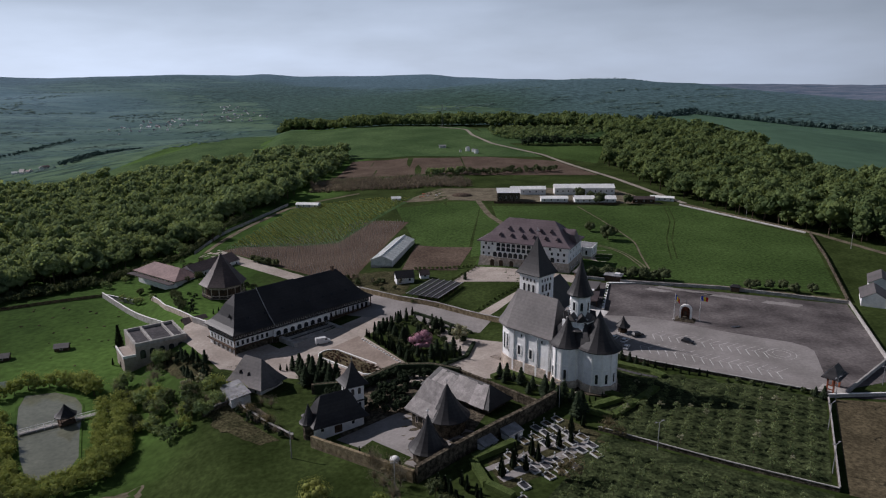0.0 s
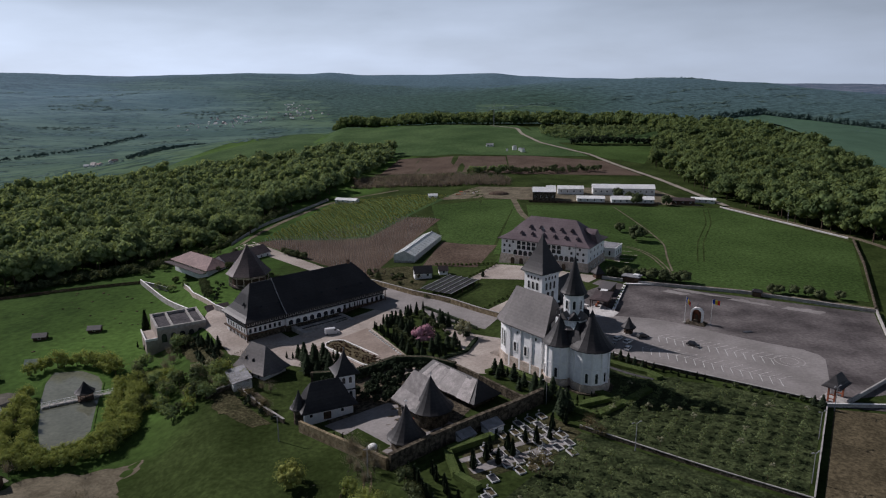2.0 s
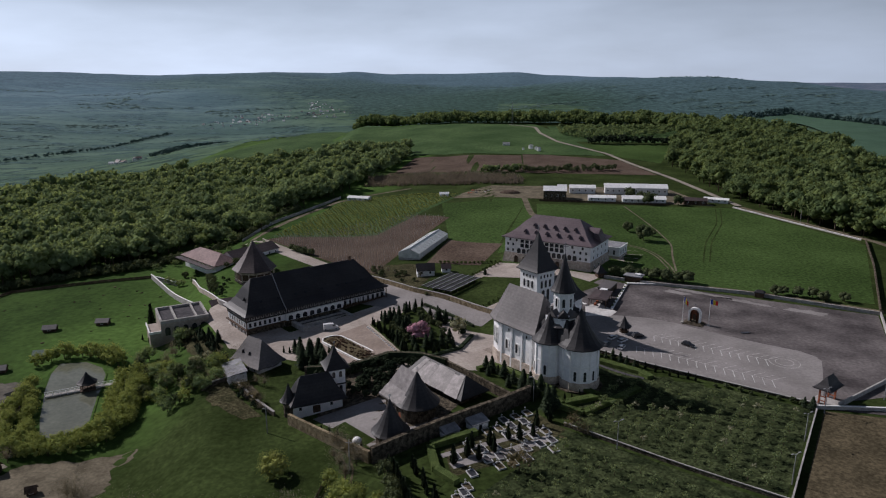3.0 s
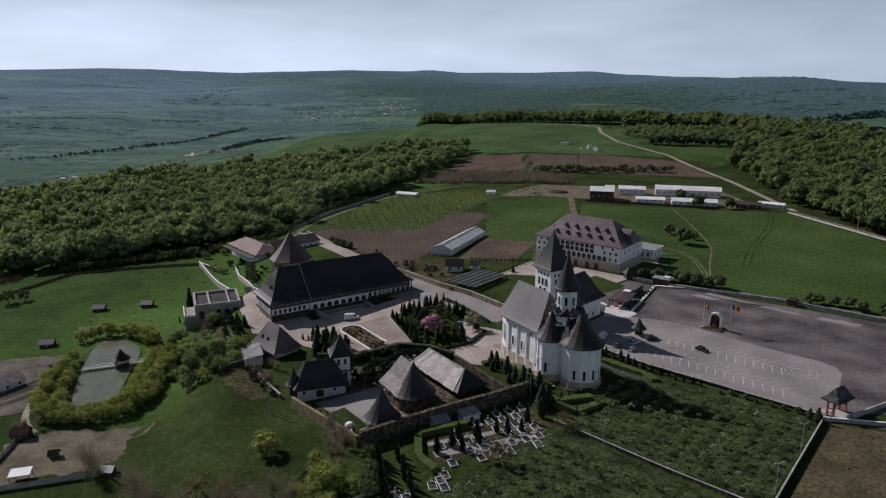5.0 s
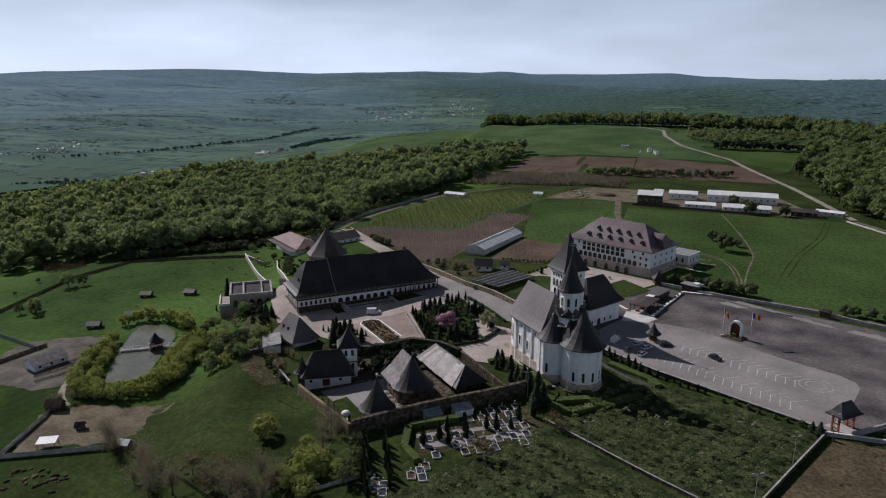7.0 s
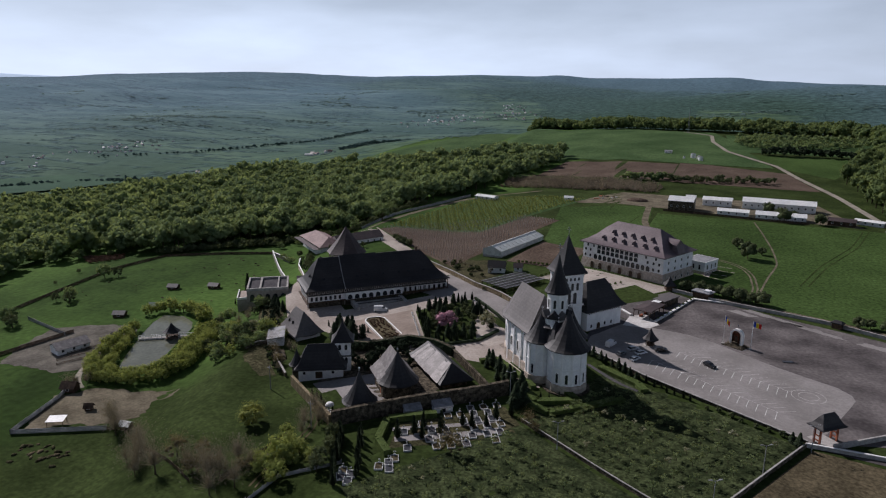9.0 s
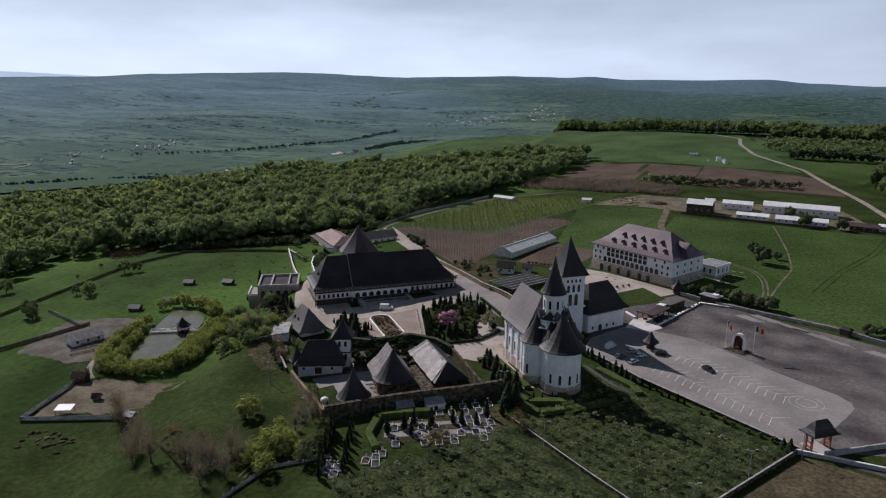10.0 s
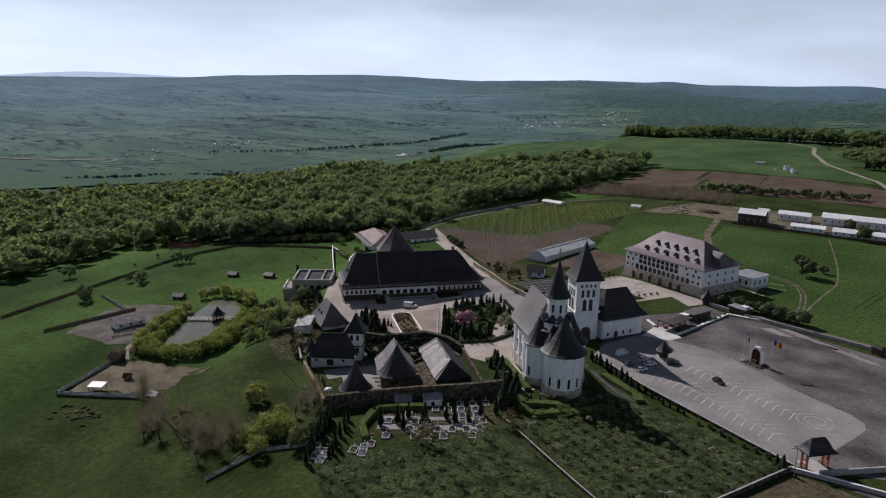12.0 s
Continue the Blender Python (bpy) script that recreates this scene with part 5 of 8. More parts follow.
    w, f = arch_mesh("pane", 0.9, 1.1, 0.05, GLASS, 0.1), arch_frame("window", 0.9, 1.1, 0.12, 0.1, TRIMW, 0.1)
    windows(g, w, f, [(x, -4.6, 1.2, -90) for x in (-5.6, -2.4, 1.0, 4.2)])
    return d


church()
bell_gate()
residence()
round_house()
guest_house()
old_court()


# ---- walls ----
wall_line("wall_front", [(-36, 163.5), (-8, 143.2)], 3.2, 0.9, STONE_LIT_TAN, label="rough tan stone rampart, sunlit tone in its colour", category="wall")
wall_line("wall_front", [(-7.4, 142.8), (26.5, 174), (30.5, 177.5)], 4.3, 1.0, STONE, STONE, "high rough stone rampart behind the graves", "wall")
wall_line("wall_orchard", [(39.5, 162.5), (86, 133.2)], 1.0, 0.15, STONE, CONCRETE, "low concrete orchard wall with thin coping", "wall")
wall_line("wall_orchard", [(86, 133.2), (107.6, 178)], 1.2, 0.2, STONE, CONCRETE, "concrete orchard wall with thin coping", "wall")
wall_line("wall_east", [(113.5, 179.5), (140, 203), (160, 259.5)], 1.3, 0.3, CONCRETE, CONCRETE, "pale boundary wall of the asphalt yard", "wall")
wall_line("wall_north", [(160, 259.5), (118, 280), (79, 290), (62, 297.5)], 1.2, 0.35, CONCRETE, CONCRETE, "pale boundary wall below the green field", "wall")
wall_line("wall_north", [(-60, 312), (-40.5, 295.4), (-20.1, 276.6), (-3.8, 265.6), (7, 256.2), (26, 240)], 2.0, 0.45, STONE_LIT_TAN, CONCRETE, "tan stone courtyard wall", "wall")
wall_line("wall_west", [(-171, 324), (-112, 261)], 2.6, 0.4, CONCRETE, TRIMW, "long pale boundary wall running downhill", "wall")
wall_line("wall_carpark", [(42.6, 217.4), (53, 211.2), (65, 203), (108, 180.2)], 0.7, 0.4, STONE, CONCRETE, "low stone kerb wall of the car park", "wall", sink=1.5)


# ---- woods ----
rng = np.random.default_rng(5)


def icosphere(level):
    bm = bmesh.new()
    bmesh.ops.create_icosphere(bm, subdivisions=level, radius=1.0)
    bm.verts.ensure_lookup_table()
    v = np.array([p.co[:] for p in bm.verts])
    f = np.array([[p.index for p in q.verts] for q in bm.faces])
    bm.free()
    return v, f


ICO_V, ICO_F = icosphere(1)
LOW_V = np.array([(1, 0, 0), (-1, 0, 0), (0, 1, 0), (0, -1, 0), (0, 0, 1), (0, 0, -1)], float)
LOW_F = np.array([(0, 2, 4), (2, 1, 4), (1, 3, 4), (3, 0, 4), (2, 0, 5), (1, 2, 5), (3, 1, 5), (0, 3, 5)])


def crown(r, lobes, leaves, leaf, squash=0.8, seed=0, core=0.86, spread=0.62, rough=False):
    """A leafy crown about the origin: uneven lobes under many small leaf clumps that stand off them at all angles."""
    g = np.random.default_rng(seed)
    verts, tris, k = [], [], 0
    cv, cf = (LOW_V, LOW_F) if rough else (ICO_V, ICO_F)
    per = max(1, leaves // lobes)
    for i in range(lobes):
        a, u = i * 2.4 + g.uniform(-0.4, 0.4), -0.55 + 1.5 * (i + 0.5) / lobes
        c = np.array([math.cos(a) * r * spread * math.sqrt(max(0.05, 1 - min(abs(u), 1) ** 2)), math.sin(a) * r * spread * math.sqrt(max(0.05, 1 - min(abs(u), 1) ** 2)), u * r * squash * 0.75])
        rad = r * g.uniform(0.4, 0.6)
        d = 1 + 0.22 * g.standard_normal((len(cv), 1)).clip(-1.5, 1.5)
        verts.append(c + cv * rad * core * d * np.array([1, 1, squash]))
        tris.append(cf + k)
        k += len(cv)
        n = g.standard_normal((per, 3))
        n /= np.linalg.norm(n, axis=1, keepdims=True)
        n[:, 2] = np.abs(n[:, 2]) * 0.9 + n[:, 2] * 0.1
        p = c + n * rad * g.uniform(0.72, 1.16, (per, 1)) * np.array([1, 1, squash])
        f = n + 0.38 * g.standard_normal((per, 3))
        f /= np.linalg.norm(f, axis=1, keepdims=True)
        t1 = np.cross(f, g.standard_normal((per, 3)))
        t1 /= np.linalg.norm(t1, axis=1, keepdims=True) + 1e-9
        t2 = np.cross(f, t1)
        s = leaf * g.uniform(0.55, 1.35, (per, 1))
        q = np.stack([p - t1 * s, p + t2 * s * 0.75, p + t1 * s * 0.8, p - t2 * s * 0.75], 1).reshape(-1, 3)
        verts.append(q)
        b = np.arange(per)[:, None] * 4 + k
        tris.append(np.concatenate([b + np.array([[0, 1, 2]]), b + np.array([[0, 2, 3]])]))
        k += per * 4
    return np.concatenate(verts), np.concatenate(tris)


def inside(poly, x, y):
    hit = False
    for (x0, y0), (x1, y1) in zip(poly, poly[1:] + poly[:1]):
        if (y0 > y) != (y1 > y) and x < (x1 - x0) * (y - y0) / (y1 - y0) + x0:
            hit = not hit
    return hit


def wood(name, poly, gap, size, shapes, material, label, lift=0.62, trunks=True, seed=1, keep=None):
    """A wood over a plan outline: many trees joined into one mesh of crowns and one of trunks."""
    g = np.random.default_rng(seed)
    x0, x1 = min(p[0] for p in poly), max(p[0] for p in poly)
    y0, y1 = min(p[1] for p in poly), max(p[1] for p in poly)
    V, T, k, TV, TF = [], [], 0, [], []
    for j in range(int((y1 - y0) / gap) + 1):
        for i in range(int((x1 - x0) / gap) + 1):
            x = x0 + (i + 0.5 * (j % 2) + g.uniform(-0.4, 0.4)) * gap
            y = y0 + (j + g.uniform(-0.4, 0.4)) * gap
            if not inside(poly, x, y) or (keep and not keep(x, y)):
                continue
            s = size * (0.68 + 0.62 * g.random() ** 1.3) * (1 + 0.22 * noise.noise((x / 40, y / 40, 5)))
            v, t = shapes[g.integers(len(shapes))]
            a = g.uniform(0, 6.28)
            z = ground_z(x, y)
            w, rise = v * s, g.uniform(-0.25, 0.35) * s * (lift > 0)
            V.append(np.stack([x + w[:, 0] * math.cos(a) - w[:, 1] * math.sin(a), y + w[:, 0] * math.sin(a) + w[:, 1] * math.cos(a), z + s * (lift + 1.0) + rise + w[:, 2] * 1.05], 1))
            T.append(t + k)
            k += len(v)
            if trunks:
                b = len(TV)
                TV += ring(x, y, s * 0.055, z - 0.5, 5) + ring(x, y, s * 0.035, z + s * (lift + 1.0) + rise, 5)
                TF += [(b + n, b + (n + 1) % 5, b + 5 + (n + 1) % 5, b + 5 + n) for n in range(5)]
    ob = thing(name, Matrix.Identity(4), label, "woodland", "", "stuff")
    o = new("crowns", fast_mesh("crowns", np.concatenate(V), np.concatenate(T), material))
    o.parent = ob
    if trunks:
        part("trunks", mesh_of("trunks", TV, TF, BARK), None, ob)
    return ob


BIG = [crown(1.0, 9, 300, 0.118, 0.85, s, 0.9, 0.58, True) for s in (1, 2, 3, 4, 15, 16)]
MID = [crown(1.0, 7, 120, 0.18, 0.85, s, 0.92, 0.55, True) for s in (5, 6, 7)]
LOW = [crown(1.0, 5, 56, 0.24, 0.8, s, 0.9, 0.62, True) for s in (8, 9, 10)]
WOOD_W = [(-300, 190), (-310, 303), (-250, 316), (-190, 358), (-162, 408), (-152, 440), (-124, 540), (-112, 640), (-106, 742), (-115, 785), (-213, 785), (-330, 735), (-512, 705), (-700, 680), (-830, 570), (-900, 450), (-620, 230), (-420, 150)]


def near_w(x, y):
    return x > -300 and y < 560 and x + 0.25 * (y - 340) > -262


wood("woods", WOOD_W, 8.0, 6.2, BIG, LEAF, "dense spring-green deciduous wood on the slope", 0.2, seed=2, keep=near_w)
wood("woods", WOOD_W, 10.0, 6.6, MID, LEAF, "dense spring-green deciduous wood behind the slope", 0.25, seed=3, keep=lambda x, y: not near_w(x, y) and x > -430, trunks=False)
wood("woods", WOOD_W, 12.5, 8.0, LOW, LEAF, "green deciduous wood falling to the valley", seed=8, keep=lambda x, y: x <= -430, trunks=False)
WOOD_E = [(157, 690), (200, 860), (219, 969), (243, 899), (285, 800), (322, 700), (318, 612), (316, 573), (316, 506), (324, 440), (335, 360), (345, 300), (262, 300), (232, 350), (205, 395), (168, 500)]
wood("woods", WOOD_E, 9.0, 6.6, BIG, LEAFE, "dense green deciduous wood beside the road", 0.25, seed=4)
wood("woods", [(-290, 1165), (-150, 1075), (-60, 1060), (60, 1046), (190, 1012), (243, 930), (280, 810), (288, 690), (345, 700), (362, 800), (345, 900), (300, 1010), (200, 1110), (60, 1170), (-120, 1210), (-270, 1250)], 10.5, 7.6, MID, LEAFE, "belt of dark wood along the crest", 0.0, False, 6)
wall_line("wall_east", [(161, 262), (172, 289), (189, 331), (207, 381)], 1.5, 0.35, STONE, STONE, "dark boundary wall between field and rough grass", "wall")
ribbon("track", [(163, 263.5), (119, 284), (80, 294.5)], 3.4, DIRT, 0.1, "ochre dirt strip outside the yard wall", "path")
wall_line("wall_court", [(-42, 195), (-27, 195.5), (-16, 204.5), (-5, 203), (4, 198)], 3.0, 0.8, STONE, STONE, "tall rough stone wall of the old court", "wall")
wall_line("wall_court", [(4, 198), (18.5, 183.4), (26.5, 175)], 2.6, 0.7, STONE, STONE, "rough stone wall beside the refectory", "wall")
wood("underwood", [(-250, 306), (-250, 316), (-186, 352), (-156, 403), (-150, 430), (-140, 470), (-134, 470), (-146, 420), (-152, 396), (-180, 344), (-244, 307)], 2.8, 2.0, LOW, LEAFD, "dark undergrowth along the edge of the wood", 0.0, False, 12)
wall_line("wall_west", [(-141.5, 312), (-124.8, 287.5), (-103.5, 263)], 2.2, 0.4, PLINTH, TRIMW, "tan boundary wall below the round tower", "wall")


# ---- planting ----
def conifer_crown(h, r, n, leaf, seed, tiers=0):
    """A pointed crown: sprays all round a tapering core, in tiers for a fir."""
    g = np.random.default_rng(seed)
    rows, k = [], 7
    V = []
    for z, q in ((0.0, 0.55), (0.12, 0.85), (0.45, 0.55), (0.8, 0.22), (1.0, 0.02)):
        V += ring(0, 0, r * q * 0.8, h * z, 7, g.uniform(0, 1))
    T = []
    for j in range(4):
        for i in range(7):
            a, b, c, d = j * 7 + i, j * 7 + (i + 1) % 7, (j + 1) * 7 + (i + 1) % 7, (j + 1) * 7 + i
            T += [(a, b, c), (a, c, d)]
    V, T = np.array(V), np.array(T)
    t = g.uniform(0, 1, n) ** 1.25
    prof = np.where(t < 0.12, 0.55 + 2.5 * t, (1 - t) / 0.88)
    if tiers:
        prof = prof * (0.72 + 0.5 * (1 - (t * tiers) % 1.0))
    a = g.uniform(0, 2 * np.pi, n)
    rad = r * np.clip(prof, 0.03, 1.2) * g.uniform(0.82, 1.12, n)
    p = np.stack([rad * np.cos(a), rad * np.sin(a), h * t], 1)
    out = np.stack([np.cos(a), np.sin(a), np.full(n, -0.35 if tiers else 0.9)], 1)
    side = np.stack([-np.sin(a), np.cos(a), g.uniform(-0.3, 0.3, n)], 1)
    s = (leaf * g.uniform(0.6, 1.3, n))[:, None]
    q = np.stack([p - side * s * 0.6, p + out * s, p + side * s * 0.6, p - out * s * 0.6], 1).reshape(-1, 3)
    b = np.arange(n)[:, None] * 4 + len(V)
    T = np.concatenate([T, b + np.array([[0, 1, 2]]), b + np.array([[0, 2, 3]])])
    return np.concatenate([V, q]), T


def twig_crown(r, n, seed, thick=0.035):
    """The open crown of a tree not yet in leaf: slender branches fanning out, with a few buds."""
    g = np.random.default_rng(seed)
    a, e, L = g.uniform(0, 2 * np.pi, n), g.uniform(0.1, 1.45, n), r * g.uniform(0.55, 1.25, n)
    d = np.stack([np.cos(a) * np.cos(e), np.sin(a) * np.cos(e), np.sin(e) + 0.25], 1)
    root = d * (L * g.uniform(0.0, 0.55, n))[:, None] * np.array([0.6, 0.6, 0.8])
    tip = root + d * (L * 0.75)[:, None] + g.normal(0, 0.15 * r, (n, 3))
    side = np.cross(d, g.normal(0, 1, (n, 3)))
    side *= thick / np.linalg.norm(side, axis=1, keepdims=True)
    v = np.stack([root - side, root + side, tip], 1).reshape(-1, 3)
    bud = tip[g.integers(0, n, n)] + g.normal(0, 0.2 * r, (n, 3))
    q = np.stack([bud, bud + g.normal(0, 0.13, (n, 3)), bud + g.normal(0, 0.13, (n, 3))], 1).reshape(-1, 3)
    return np.concatenate([v, q]), np.arange(n * 6).reshape(-1, 3)


def plant(name, crown_data, material, trunk, label, category, z=0.0, scale=1.0):
    """One plant of trunk and crown at the origin, to be copied to its places."""
    ob = thing(name, Matrix.Identity(4), label, category)
    h, r = trunk
    s = Shape().rings([ring(0, 0, r * 1.5, -0.3, 6), ring(0, 0, r, h * 0.3, 6), ring(0.03, 0.02, r * 0.7, h, 6)], True)
    if h > 1.5:
        for a in range(4):
            d = Vector((math.cos(a * 1.7), math.sin(a * 1.7), 1.1)).normalized()
            s.bar((0, 0, h * 0.8), Vector((0, 0, h * 0.8)) + d * h * 0.55, r * 0.7)
    part("trunk", s, BARK, ob)
    v, t = crown_data
    part("crown", fast_mesh("crown", v * scale + np.array([0, 0, z]), t, material), None, ob)
    return ob


class Bed:
    """Copies one plant to many places; the first place takes the plant itself."""

    def __init__(self, ob, group, seed=3):
        self.ob, self.used, self.g = ob, False, random.Random(seed)
        ob["group"] = group

    def at(self, x, y, size=1.0, spread=0.18, z=None):
        s = size * self.g.uniform(1 - spread, 1 + spread)
        m = Matrix.Translation((x, y, ground_z(x, y) if z is None else z)) @ pose(0, 0, 0, 0, 0, self.g.uniform(0, 360))
        scale = Matrix.Diagonal((s * self.g.uniform(0.92, 1.08), s * self.g.uniform(0.92, 1.08), s, 1))
        if not self.used:
            self.used, self.ob.matrix_basis = True, m @ scale
            return self.ob
        o = copy_thing(self.ob, m)
        o.matrix_basis = m @ scale
        return o

    def row(self, a, b, n, size=1.0, jitter=0.2, spread=0.18):
        for i in range(n):
            f = i / max(1, n - 1)
            self.at(a[0] + (b[0] - a[0]) * f + self.g.uniform(-jitter, jitter), a[1] + (b[1] - a[1]) * f + self.g.uniform(-jitter, jitter), size, spread)


def hedge(name, pts, w, h, material, label, dense=26, leaf=0.16, group="clipped hedges"):
    """A clipped hedge along a line: a solid core under a skin of small leaves."""
    ob = thing(name, Matrix.Identity(4), label, "hedge", group)
    g = np.random.default_rng(int(abs(pts[0][0] * 7 + pts[0][1])))
    core, V, T, k = Shape(), [], [], 0
    for a, b in zip(pts, pts[1:]):
        L = math.dist(a, b)
        d = np.array([(b[0] - a[0]) / L, (b[1] - a[1]) / L])
        n = np.array([-d[1], d[0]])
        m = max(1, round(L / 3))
        rows = []
        for i in range(m + 1):
            p = np.array(a) + d * L * i / m
            z = ground_z(*p)
            l, r = p + n * w / 2, p - n * w / 2
            rows.append([(*l, z - 0.3), (*r, z - 0.3), (*r, z + h * 0.96), (*l, z + h * 0.96)])
        core.rings(rows, True, True)
        q = int(L * (2 * h + w) * dense / 4)
        t, u = g.uniform(0, L, q), g.uniform(-h, h + w, q)
        off = np.where(u < 0, -w / 2, np.where(u < w, u - w / 2, w / 2))
        hz = np.where(u < 0, h + u, np.where(u < w, h, h - (u - w)))
        xy = np.array(a) + t[:, None] * d + off[:, None] * n
        zz = np.array([ground_z(*p) for p in xy]) + hz
        c = np.column_stack([xy, zz]) + g.normal(0, 0.05, (q, 3))
        e1, e2 = g.normal(0, 1, (q, 3)), g.normal(0, 1, (q, 3))
        e1 /= np.linalg.norm(e1, axis=1, keepdims=True)
        e2 /= np.linalg.norm(e2, axis=1, keepdims=True)
        V.append(np.stack([c - e1 * leaf, c + e2 * leaf, c + e1 * leaf], 1).reshape(-1, 3))
        T.append(np.arange(q * 3).reshape(-1, 3) + k)
        k += q * 3
    part("foliage_core", core, material, ob)
    part("leaves", fast_mesh("leaves", np.concatenate(V), np.concatenate(T), material), None, ob)
    return ob


cyp = Bed(plant("cypress", conifer_crown(4.6, 0.75, 420, 0.3, 11), CONIFER, (0.5, 0.1), "slender dark green columnar cypress", "cypress", 0.2), "slender cypresses")
fir = Bed(plant("fir_tree", conifer_crown(7.2, 2.0, 620, 0.5, 12, 7), CONIFER, (0.8, 0.16), "dark green pointed fir tree", "fir tree", 0.4), "fir trees of the garden", 5)
shrub = Bed(plant("shrub", crown(1.5, 7, 260, 0.2, 0.9, 21), LEAFD, (0.6, 0.1), "rounded dark green garden shrub", "shrub", 1.2), "shrubs", 6)
# Near-black bushes also stand in for shaded wall and ground in the old court.
gloom = Bed(plant("yew_bush", crown(1.5, 8, 300, 0.17, 0.95, 33, 0.7), CONIFER, (0.6, 0.1), "dark bush, tone also stands in for court shade", "bush", 1.3), "dark evergreen bushes", 18)
ball = Bed(plant("box_ball", crown(0.7, 5, 120, 0.13, 0.95, 22), HEDGE, (0.3, 0.06), "small clipped round box bush", "bush", 0.6), "clipped box bushes", 7)
fruit = Bed(plant("fruit_tree", crown(1.0, 6, 150, 0.13, 0.85, 23, 0.4, 0.7), LEAFO, (1.0, 0.06), "small young fruit tree in grass", "fruit tree", 1.5), "orchard fruit trees", 8)
bloom = Bed(plant("blossoming_fruit_tree", crown(1.0, 5, 130, 0.1, 0.85, 24, 0.6, 0.7), WBLOSSOM, (1.1, 0.06), "small fruit tree in pale blossom", "fruit tree", 1.7), "blossoming fruit trees", 9)
willow = Bed(plant("pond_willow", crown(2.9, 12, 720, 0.17, 1.05, 25, 0.5, 0.7), LEAFY, (1.6, 0.16), "bushy yellow-green willow on the pond bank", "willow", 2.4), "willows round the pond", 10)
thicket = Bed(plant("thicket_tree", crown(3.3, 12, 760, 0.2, 0.95, 26, 0.5, 0.7), LEAF, (2.2, 0.16), "leafy green tree of the thicket", "tree", 3.4), "trees of the thicket", 11)
dusk = Bed(plant("thicket_tree", crown(3.0, 12, 700, 0.19, 0.95, 27, 0.5, 0.7), LEAFD, (2.2, 0.16), "dark green tree of the thicket", "tree", 3.2), "dark trees of the thicket", 12)
bare = Bed(plant("bare_tree", (lambda v, t: (v * np.array([1.0, 1.0, 1.05]), t))(*twig_crown(3.1, 300, 28, 0.022)), TWIG, (1.8, 0.12), "almost bare brown twiggy tree", "tree", 1.6), "bare trees", 13)
budding = Bed(plant("budding_bush", (lambda a, b: (np.concatenate([a[0], b[0]]), np.concatenate([a[1], b[1] + len(a[0])])))(crown(2.5, 9, 620, 0.09, 0.8, 34, 0.35, 0.66), twig_crown(2.3, 200, 35, 0.02)), BUDS, (1.0, 0.1), "round bush with brown opening buds", "bush", 1.7), "budding bushes", 19)
pale = Bed(plant("white_blossom_tree", crown(2.4, 8, 420, 0.2, 1.0, 29, 0.6), WBLOSSOM, (1.6, 0.12), "tree in pale white blossom", "tree", 2.6), "white blossoming trees", 14)
pink = Bed(plant("cherry_tree", crown(3.0, 9, 620, 0.22, 0.8, 30, 0.75), BLOSSOM, (1.6, 0.16), "round cherry tree in full pink blossom", "cherry tree", 2.6), "cherry trees", 15)
field = Bed(plant("field_tree", crown(3.0, 9, 480, 0.3, 0.95, 31), LEAFD, (1.6, 0.16), "dark green tree beside the field", "tree", 2.9), "trees beside the field", 16)
spring = Bed(plant("spring_bush", crown(3.2, 18, 1700, 0.11, 0.85, 32, 0.5, 0.7), LEAFS, (1.0, 0.14), "round yellow-green bush in the meadow", "bush", 2.4), "yellow-green bushes", 17)

# the courtyard garden
patch("lawn", [(-31, 239), (-8, 203), (6, 214), (-14, 258)], GRASS, 0.1, 3, label="shaded garden lawn under conifers", category="lawn")
pink.at(-9.0, 220.5, 1.4, 0)
pale.at(4.6, 227.5, 1.3, 0)
cyp.row((-29.5, 238.5), (-9.5, 206.5), 17, 0.7, 0.4)
cyp.row((-8.5, 205.5), (4.5, 213.5), 7, 0.8, 0.4)
cyp.row((-27, 243), (-14, 257), 8, 0.75, 0.4)
fir.row((-25.5, 240), (-16, 252), 5, 0.6, 0.8)
fir.row((-6, 213.5), (3, 219), 4, 0.75, 0.8)
fir.row((-14, 232), (-3, 238), 5, 0.7, 1.2)
fir.row((-1, 238), (6, 229), 4, 0.6, 0.8)
fir.row((-18.5, 224), (-14, 213.5), 4, 0.55, 0.8)
shrub.row((-22, 235), (-14, 222), 6, 0.9, 1.0)
shrub.row((-12, 245), (-4, 235), 5, 0.9, 1.2)
fir.row((-12, 248), (-2, 243), 4, 0.55, 1.0)
fir.row((-22, 243), (-8, 212), 9, 0.6, 1.5)
shrub.row((-18, 246), (0, 222), 10, 0.8, 3.0)
cyp.row((-24, 232), (-11, 211), 10, 0.7, 0.6)
hedge("hedge", [(-13, 259), (2, 243.5), (9, 235.5)], 0.9, 1.0, CONIFER, "dark clipped hedge along the courtyard wall")
hedge("hedge", [(-3, 206), (6.5, 214), (9.5, 226)], 1.2, 0.9, CONIFER, "dark clipped garden hedge")
# conifers between lodge and belfry
for (x, y, s) in ((-52, 214, 0.75), (-49, 211, 0.9), (-46, 212, 1.0), (-44, 208, 1.1), (-47, 206, 0.9), (-41, 207, 1.05), (-43, 203, 1.0), (-39, 204, 0.9), (-37, 200, 0.95), (-41, 199, 0.8), (-36, 206, 0.7), (-34, 198, 0.75), (-45, 201, 0.8)):
    fir.at(x, y, s)
cyp.row((-56, 214), (-37, 212), 9, 0.55, 0.5)
# rows of dark bushes added where the court lies in shade
gloom.row((-30, 193.5), (-16, 201), 8, 1.15, 0.8)
gloom.row((-16, 201.5), (0, 197), 8, 1.1, 0.8)
gloom.row((-38, 186), (-33, 192), 5, 1.2, 1.0)
